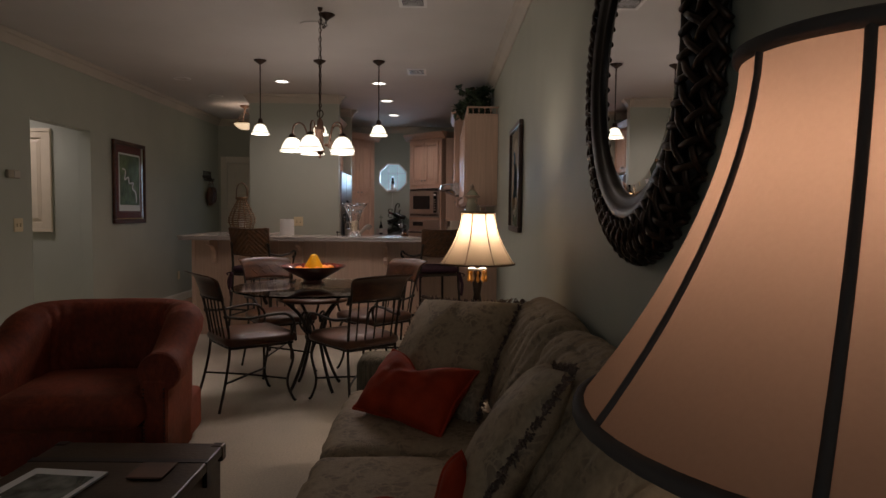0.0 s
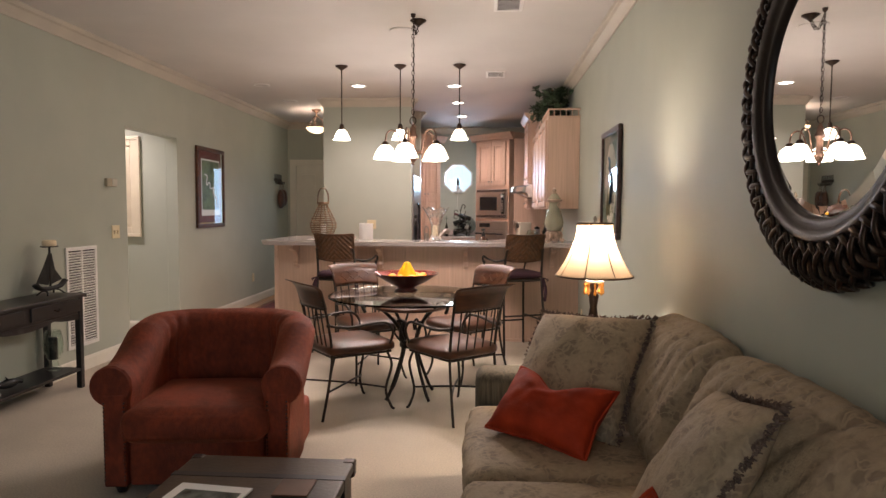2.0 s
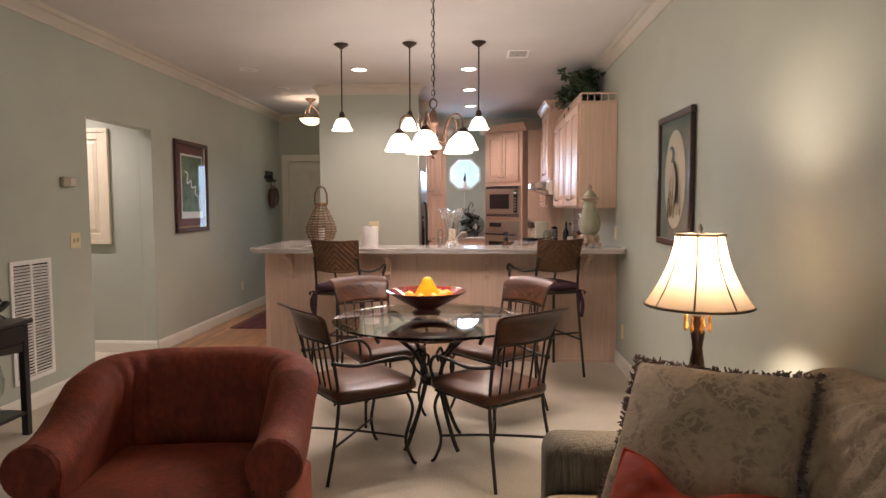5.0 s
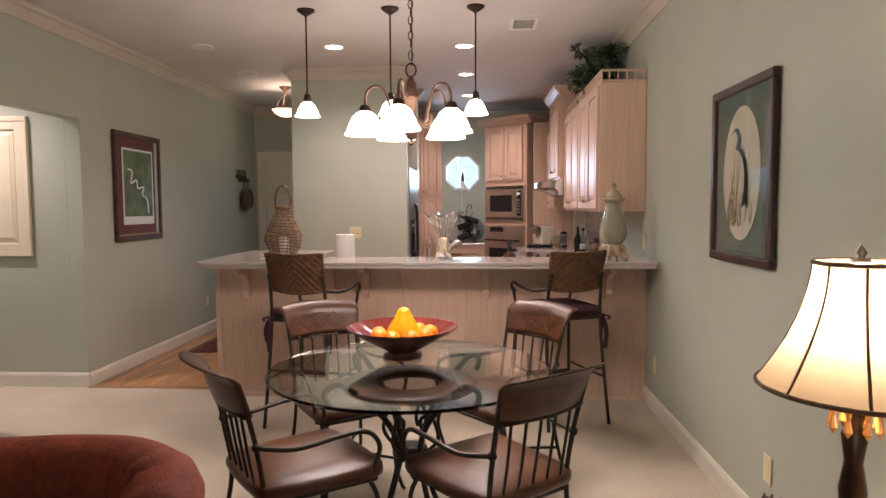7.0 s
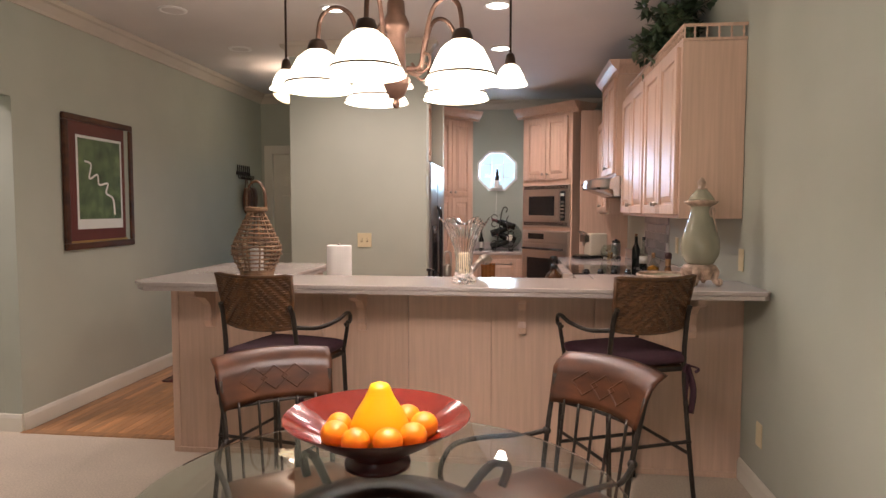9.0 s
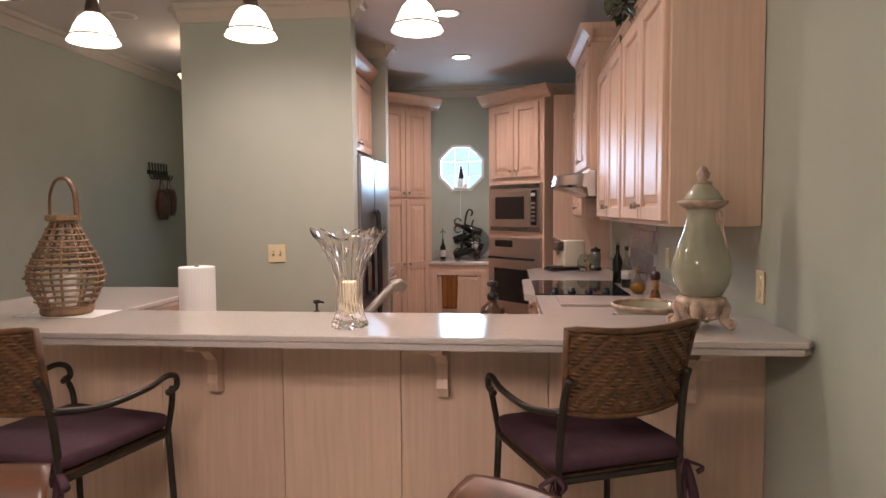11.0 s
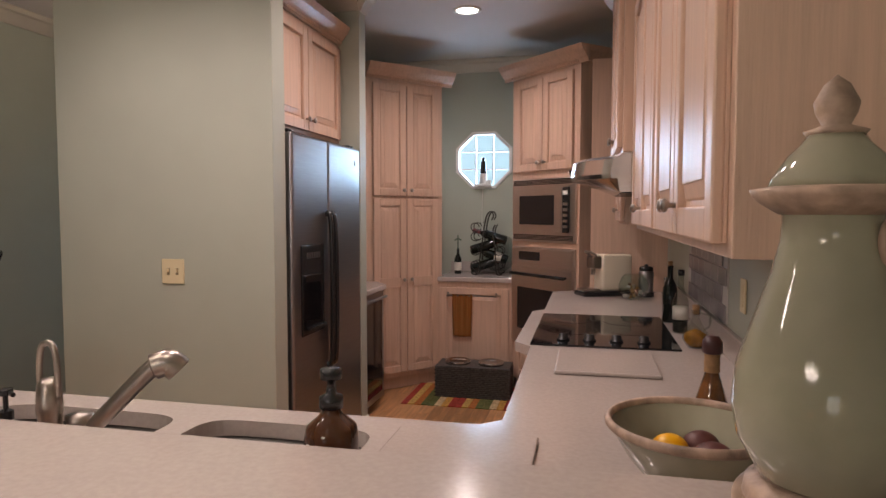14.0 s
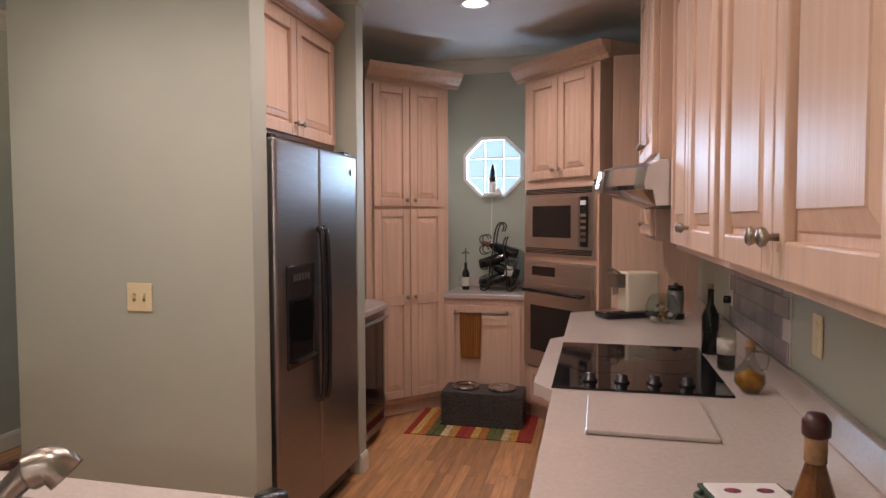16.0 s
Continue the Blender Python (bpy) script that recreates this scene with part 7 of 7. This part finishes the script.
part("tile", box(-0.075, 0.075, -0.075, 0.075, 0.008, 0.016, 0.002), WHITE, tt)
TG = material("green_metal", (0.02, 0.045, 0.025), 0.5, vary=0.3)
part("frame", box(-0.084, 0.084, -0.084, 0.084, 0.002, 0.012, 0.003), TG, tt)
for s in (-1, 1):
    part("scroll", tube([(s * 0.085, -0.05, 0.007), (s * 0.105, -0.03, 0.007), (s * 0.095, 0.0, 0.007), (s * 0.105, 0.03, 0.007), (s * 0.085, 0.05, 0.007)], 0.006, 5, 6), TG, tt, smooth=True)
for k, (x, y) in enumerate(((-0.035, -0.035), (0.035, -0.03), (-0.03, 0.035), (0.035, 0.035))):
    part("painted_motif", ball(0.018, (x, y, 0.0162), 2, (1, 0.7, 0.03)), material("motif_red", (0.25, 0.03, 0.03), 0.4, vary=0.7, scale=60, second=(0.03, 0.04, 0.12)) if k == 0 else bpy.data.materials["motif_red"], tt)

# coffee machine and capsule bowl
cm = thing("coffee_machine", pose(-0.40, 10.68, 0.887, 0, 0, -62), "cream capsule coffee machine on a black base", "coffee machine")
part("base", box(-0.075, 0.075, -0.19, 0.15, 0, 0.03, 0.01), BLACK, cm)
part("body", box(-0.06, 0.06, -0.06, 0.15, 0.03, 0.26, 0.018, 3), material("cream_enamel", (0.66, 0.60, 0.48), 0.25, vary=0.03), cm, smooth=True)
part("head", box(-0.045, 0.045, -0.12, -0.05, 0.17, 0.25, 0.012), NICKEL, cm)
part("lever", tube([(-0.04, -0.09, 0.25), (-0.04, -0.13, 0.275), (0.04, -0.13, 0.275), (0.04, -0.09, 0.25)], 0.007, 4, 8), NICKEL, cm, smooth=True)
part("spout", lathe([(0.012, 0.13), (0.016, 0.17)], 12, (0, -0.095, 0)), NICKEL, cm)
part("drip_tray", box(-0.05, 0.05, -0.18, -0.07, 0.03, 0.045, 0.004), NICKEL, cm)
cb = thing("capsule_bowl", pose(-0.245, 10.50, 0.887), "round glass bowl of coffee capsules", "bowl")
part("glass", lathe([(0.0, 0.0), (0.04, 0.0), (0.085, 0.045), (0.09, 0.085), (0.07, 0.135), (0.055, 0.15), (0.053, 0.149), (0.067, 0.133), (0.086, 0.085), (0.081, 0.047), (0.0, 0.005)], 32), thin_glass("bowl_glass"), cb, smooth=True)
rnd = random.Random(9)
CAPS = [material("capsule_%s" % nm, c_, 0.3, 0.8) for nm, c_ in (("gold", (0.55, 0.35, 0.15)), ("silver", (0.6, 0.58, 0.55)), ("brown", (0.18, 0.09, 0.05)))]
for k in range(18):
    a, r = rnd.uniform(0, 6.28), rnd.uniform(0, 0.055)
    part("capsule", lathe([(0.013, 0), (0.013, 0.003), (0.009, 0.016), (0.0, 0.017)], 10), CAPS[k % 3], cb).matrix_local = pose(r * math.cos(a), r * math.sin(a), 0.02 + 0.028 * (k // 6) + rnd.uniform(0, 0.01), rnd.uniform(0, 180), rnd.uniform(0, 180), 0)
fr2 = thing("milk_frother", pose(-0.16, 10.66, 0.887), "black and steel milk frother", "frother")
part("jug", lathe([(0.045, 0), (0.045, 0.15), (0.04, 0.16), (0.0, 0.162)], 24), STEEL, fr2, smooth=True)
part("lid", lathe([(0.043, 0.162), (0.04, 0.185), (0.012, 0.19), (0.012, 0.20), (0.0, 0.202)], 20), BLACK, fr2, smooth=True)
part("base", lathe([(0.05, 0.0), (0.05, 0.03)], 20), BLACK, fr2)

# backsplash tiles behind the cooktop
tiles = thing("tile_backsplash", pose(-0.003, 0, 0), "grey-lilac subway tiles behind the cooktop", "backsplash", kind="structure")
TILE = material("lilac_grey_tile", (0.30, 0.27, 0.28), 0.15, vary=0.08, scale=9, piece=0.04)
part("grout", box(-0.004, 0.002, 9.05, 10.0, 0.99, 1.34), material("pale_grout", (0.5, 0.47, 0.44), 0.9), tiles)
tb = box(-0.010, -0.004, -0.073, 0.073, -0.034, 0.034, 0.002, 1)
tfirst = None
for r in range(5):
    for k in range(7):
        y = 9.05 + 0.075 + k * 0.15 + (0.075 if r % 2 else 0)
        if y > 9.94:
            continue
        if tfirst is None:
            o = tfirst = part("tile", tb, TILE, tiles)
        else:
            o = new("tile", tfirst.data)
            o.parent = tiles
        o.location = (0, y, 1.026 + r * 0.07)

# nook: wine rack, wine bottle, lighthouse, towel, pet feeder, mat
wr = thing("wine_rack", pose(-1.34, 11.86, 0.888), "scrolled black iron wine rack holding bottles", "wine rack")
for s in (-1, 1):
    y = s * 0.07
    part("side_frame", tube([(-0.13, y, 0.03), (-0.12, y, 0.008), (-0.08, y, 0.02), (-0.05, y, 0.20), (-0.02, y, 0.42), (0.0, y, 0.50), (0.03, y, 0.53), (0.055, y, 0.50), (0.04, y, 0.46)], 0.006, 6, 7), IRON, wr, smooth=True)
    part("side_frame", tube([(0.13, y, 0.03), (0.12, y, 0.008), (0.08, y, 0.02), (0.07, y, 0.20), (0.05, y, 0.36), (0.07, y, 0.42)], 0.006, 6, 7), IRON, wr, smooth=True)
    for zc, sx in ((0.08, -1), (0.08, 1), (0.20, -1), (0.20, 1), (0.32, -1), (0.40, -1)):
        part("scroll", tube([(sx * (0.10 + 0.035 * math.cos(q)), y, zc + 0.035 * math.sin(q)) for q in (3.1, 2.2, 1.2, 0.2, -0.8, -1.8, -2.6)], 0.0045, 4, 6), IRON, wr, smooth=True)
for z in (0.06, 0.18, 0.30, 0.44):
    part("crossbar", tube([(-0.03, -0.07, z), (-0.03, 0.07, z)], 0.004, 1, 6), IRON, wr)
wp = [(0.0, -0.15), (0.036, -0.15), (0.038, -0.14), (0.038, 0.03), (0.016, 0.075), (0.014, 0.14), (0.016, 0.145), (0.0, 0.15)]
for k, (x, z, s) in enumerate(((0.0, 0.09, 1), (0.02, 0.17, -1), (0.0, 0.25, 1), (0.01, 0.33, -1))):
    wb = thing("wine_bottle", pose(-1.34 + x, 11.86, 0.888 + z, 0, 72 * s, 0), "dark wine bottle lying in the rack", "bottle", "bottles in the rack")
    part("glass", lathe(wp, 20), DARKBOTTLE, wb, smooth=True)
    part("foil", lathe([(0.0165, 0.08), (0.017, 0.147), (0.0, 0.152)], 14), material("red_foil", (0.14, 0.012, 0.012), 0.4) if k == 0 else bpy.data.materials["red_foil"], wb)
    if k == 1:
        part("label_band", lathe([(0.0386, -0.10), (0.0386, -0.04)], 20), LABEL, wb)
plate_ = thing("glass_plate", pose(-1.27, 12.02, 1.06, 78, 0, 0), "round glass plate standing behind the rack", "plate")
part("disc", lathe([(0.16, 0.0), (0.165, 0.006), (0.10, 0.010), (0.0, 0.011)], 40), thin_glass("plate_glass", (0.75, 0.78, 0.78)), plate_, smooth=True)
wb = thing("wine_bottle", pose(-1.60, 11.86, 0.888), "small wine bottle with an ornamental stopper", "bottle")
part("glass", lathe([(0.0, 0), (0.028, 0), (0.03, 0.006), (0.03, 0.13), (0.012, 0.17), (0.011, 0.215), (0.0, 0.216)], 20), DARKBOTTLE, wb, smooth=True)
part("label_band", lathe([(0.0305, 0.03), (0.0305, 0.10)], 20), LABEL, wb)
part("stopper", tube([(0, 0, 0.21), (0, 0, 0.27), (0, 0, 0.33)], 0.006, 2, 7), material("verdigris", (0.10, 0.14, 0.10), 0.6), wb)
part("stopper_cross", tube([(-0.03, 0, 0.285), (0, 0, 0.30), (0.03, 0, 0.285)], 0.006, 3, 7), bpy.data.materials["verdigris"], wb)
lg = thing("lighthouse_figurine", pose(-1.42, 12.085, 1.66), "small dark and white lighthouse on the window ledge", "figurine")
part("ledge", box(-0.075, 0.075, -0.04, 0.03, -0.02, 0.0, 0.003), WHITE, lg)
part("tower_base", lathe([(0.036, 0.0), (0.031, 0.09)], 20), WHITE, lg)
part("tower", lathe([(0.031, 0.09), (0.022, 0.19)], 20), BLACK, lg)
part("lantern_room", lathe([(0.026, 0.19), (0.026, 0.196), (0.014, 0.198), (0.014, 0.22), (0.018, 0.222), (0.0, 0.24)], 16), BLACK, lg)
part("cottage", box(0.03, 0.07, -0.03, 0.02, 0.0, 0.035, 0.003), WHITE, lg)
part("cord", tube([(0.0, -0.02, -0.02), (-0.01, 0.0, -0.3), (0.0, 0.01, -0.66)], 0.0025, 4, 5), WHITE, lg)
tw = thing("dish_towel", pose(-1.50, 11.545, 0.745), "orange and green plaid dish towel on the bar", "towel")
PLAID = bpy.data.materials.new("plaid_cotton")
PLAID.use_nodes = True
n, l = PLAID.node_tree.nodes, PLAID.node_tree.links
co = n.new("ShaderNodeTexCoord")
w1, w2 = n.new("ShaderNodeTexWave"), n.new("ShaderNodeTexWave")
w1.bands_direction, w2.bands_direction = "X", "Z"
for w_ in (w1, w2):
    w_.inputs["Scale"].default_value = 24
    l.new(co.outputs["Object"], w_.inputs["Vector"])
mx = n.new("ShaderNodeMix")
mx.data_type = "RGBA"
r1 = n.new("ShaderNodeValToRGB")
r1.color_ramp.interpolation = "CONSTANT"
r1.color_ramp.elements[0].color, r1.color_ramp.elements[1].color = (0.48, 0.11, 0.02, 1), (0.62, 0.36, 0.10, 1)
r2 = n.new("ShaderNodeValToRGB")
r2.color_ramp.interpolation = "CONSTANT"
r2.color_ramp.elements[0].color, r2.color_ramp.elements[1].color = (0.09, 0.10, 0.05, 1), (0.55, 0.16, 0.04, 1)
r2.color_ramp.elements[1].position = r1.color_ramp.elements[1].position = 0.5
l.new(w1.outputs[0], r1.inputs[0])
l.new(w2.outputs[0], r2.inputs[0])
mx.inputs[0].default_value = 0.5
l.new(r1.outputs[0], mx.inputs[6])
l.new(r2.outputs[0], mx.inputs[7])
l.new(mx.outputs[2], n["Principled BSDF"].inputs["Base Color"])
n["Principled BSDF"].inputs["Roughness"].default_value = 0.95
b = bmesh.new()
g = {}
for i in range(13):
    for j in range(15):
        u, t = i / 12 - 0.5, j / 14
        g[i, j] = b.verts.new((u * (0.17 - 0.02 * t), -0.012 + 0.006 * math.sin(u * 22) - 0.004 * t, 0.004 - t * 0.34 + 0.01 * abs(u)))
for i in range(12):
    for j in range(14):
        b.faces.new((g[i, j], g[i, j + 1], g[i + 1, j + 1], g[i + 1, j]))
bmesh.ops.solidify(b, geom=b.faces[:], thickness=0.006)
part("cloth", b, PLAID, tw, smooth=True)

pf = thing("pet_feeder", pose(-1.36, 11.32, 0.006), "dark wicker raised pet feeder with two steel bowls", "pet feeder")
DARKWICK = material("dark_wicker", (0.05, 0.043, 0.037), 0.6, vary=0.5, scale=60)
part("core", box(-0.275, 0.275, -0.12, 0.12, 0.0, 0.225), DARKWICK, pf)
for j in range(16):
    z = 0.008 + j * 0.0142
    line = []
    for k in range(64):
        t = k / 63
        d = t * (0.56 + 0.25) * 2
        if d < 0.56:
            x, y, nx, ny = -0.28 + d, -0.125, 0, -1
        elif d < 0.81:
            x, y, nx, ny = 0.28, -0.125 + d - 0.56, 1, 0
        elif d < 1.37:
            x, y, nx, ny = 0.28 - (d - 0.81), 0.125, 0, 1
        else:
            x, y, nx, ny = -0.28, 0.125 - (d - 1.37), -1, 0
        o = 0.004 * (1 if (k + j) % 2 else -1)
        line.append((x + nx * o, y + ny * o, z))
    part("strand", tube(line, 0.0065, 1, 5), DARKWICK, pf)
part("top_rim", box(-0.285, 0.285, -0.13, 0.13, 0.226, 0.24, 0.006), DARKWICK, pf)
for x in (-0.13, 0.13):
    part("bowl", lathe([(0.097, 0.241), (0.097, 0.264), (0.090, 0.266), (0.080, 0.252), (0.062, 0.2435), (0.0, 0.2425)], 28, (x, 0, 0)), material("bright_steel", (0.55, 0.53, 0.51), 0.16, 1.0) if x < 0 else bpy.data.materials["bright_steel"], pf, "steel bowl", smooth=True)
mt = thing("striped_rug", pose(-1.42, 11.26, 0.001), "striped woven rag rug in red, gold and green", "rug")
stripes = [(0.30, 0.03, 0.02), (0.50, 0.28, 0.06), (0.55, 0.42, 0.24), (0.10, 0.11, 0.03), (0.42, 0.14, 0.03), (0.55, 0.36, 0.10)]
SM = [material("rag_stripe_%d" % k, c_, 0.95, vary=0.35, scale=60, bump=1.0, bump_scale=120) for k, c_ in enumerate(stripes)]
for k in range(17):
    part("stripe", box(-0.43 + k * 0.0506, -0.43 + (k + 1) * 0.0506 - 0.002, -0.29, 0.30, 0, 0.006 + 0.002 * (k % 2), 0.002), SM[(k * 5 + k // 4) % 6], mt)

# leafy plant on top of the wall cabinets
pl = thing("silk_ivy_plant", pose(-0.20, 8.25, 2.256), "dark green silk ivy arrangement on the cabinets", "plant")
part("basket", lathe([(0.09, 0.0), (0.12, 0.05), (0.13, 0.12), (0.12, 0.12), (0.0, 0.10)], 20), WICKER, pl)
rnd = random.Random(21)
stems, leaves = bmesh.new(), bmesh.new()
for k in range(46):
    a = rnd.uniform(0, 6.28)
    reach, rise = rnd.uniform(0.08, 0.33), rnd.uniform(-0.06, 0.33)
    p0 = Vector((rnd.uniform(-0.05, 0.05), rnd.uniform(-0.05, 0.05), 0.10))
    p2 = Vector((reach * math.cos(a) * 0.75, reach * math.sin(a), 0.10 + rise))
    p2.x = min(p2.x, 0.17)
    p1 = (p0 + p2) / 2 + Vector((0, 0, 0.10))
    pts = curve_points([p0, p1, p2], 6)
    tube(pts, 0.003, 1, 4, stems)
    for q in pts[3:]:
        for s in range(3):
            d = Vector((rnd.uniform(-1, 1), rnd.uniform(-1, 1), rnd.uniform(-0.8, 0.6))).normalized()
            side = d.cross(Vector((rnd.uniform(-0.3, 0.3), rnd.uniform(-0.3, 0.3), 1))).normalized()
            L = rnd.uniform(0.05, 0.09)
            q2 = q + d * 0.01
            up = side.cross(d) * 0.006
            v = [leaves.verts.new(p) for p in (q2, q2 + d * L * 0.4 + side * L * 0.32 + up, q2 + d * L, q2 + d * L * 0.4 - side * L * 0.32 + up)]
            leaves.faces.new((v[0], v[1], v[2]))
            leaves.faces.new((v[0], v[2], v[3]))
part("stems", stems, material("stem_brown", (0.06, 0.045, 0.02), 0.7), pl)
lv_ = part("foliage", leaves, GREEN, pl)
lv_["kind"] = "stuff"
part("twig", tube([(0.02, 0.05, 0.1), (0.05, -0.05, 0.3), (-0.02, -0.10, 0.4)], 0.008, 5, 6), PALEWICKER, pl)

# ---- oak floor strips ----
rnd = random.Random(5)
floor_ob = bpy.data.objects["floor_wood_base"]
SW = 0.0575
lengths = (0.45, 0.62, 0.8, 0.95)
strip = {}
for L in lengths:
    strip[L] = None


def lay(x0, x1, y0, y1):
    n = int((x1 - x0) / SW)
    for i in range(n):
        x = x0 + (i + 0.5) * SW
        y = y0 - rnd.uniform(0, 0.4)
        while y < y1:
            L = rnd.choice(lengths)
            a, b = max(y, y0), min(y + L, y1)
            if b - a > 0.05:
                if strip[L] is None or b - a < L - 1e-6:
                    ob = part("strip", box(-SW / 2 + 0.0006, SW / 2 - 0.0006, -(b - a) / 2 + 0.0006, (b - a) / 2 - 0.0006, -0.0075, 0.0, 0.0008, 1), FLOORWOOD, floor_ob)
                    if b - a > L - 1e-6:
                        strip[L] = ob.data
                else:
                    ob = new("strip", strip[L])
                    ob.parent = floor_ob
                ob.location = (x, (a + b) / 2, 0)
            y += L


lay(-1.93, -0.66, 8.2, 11.75)
lay(-4.19, -3.10, 7.60, 11.39)
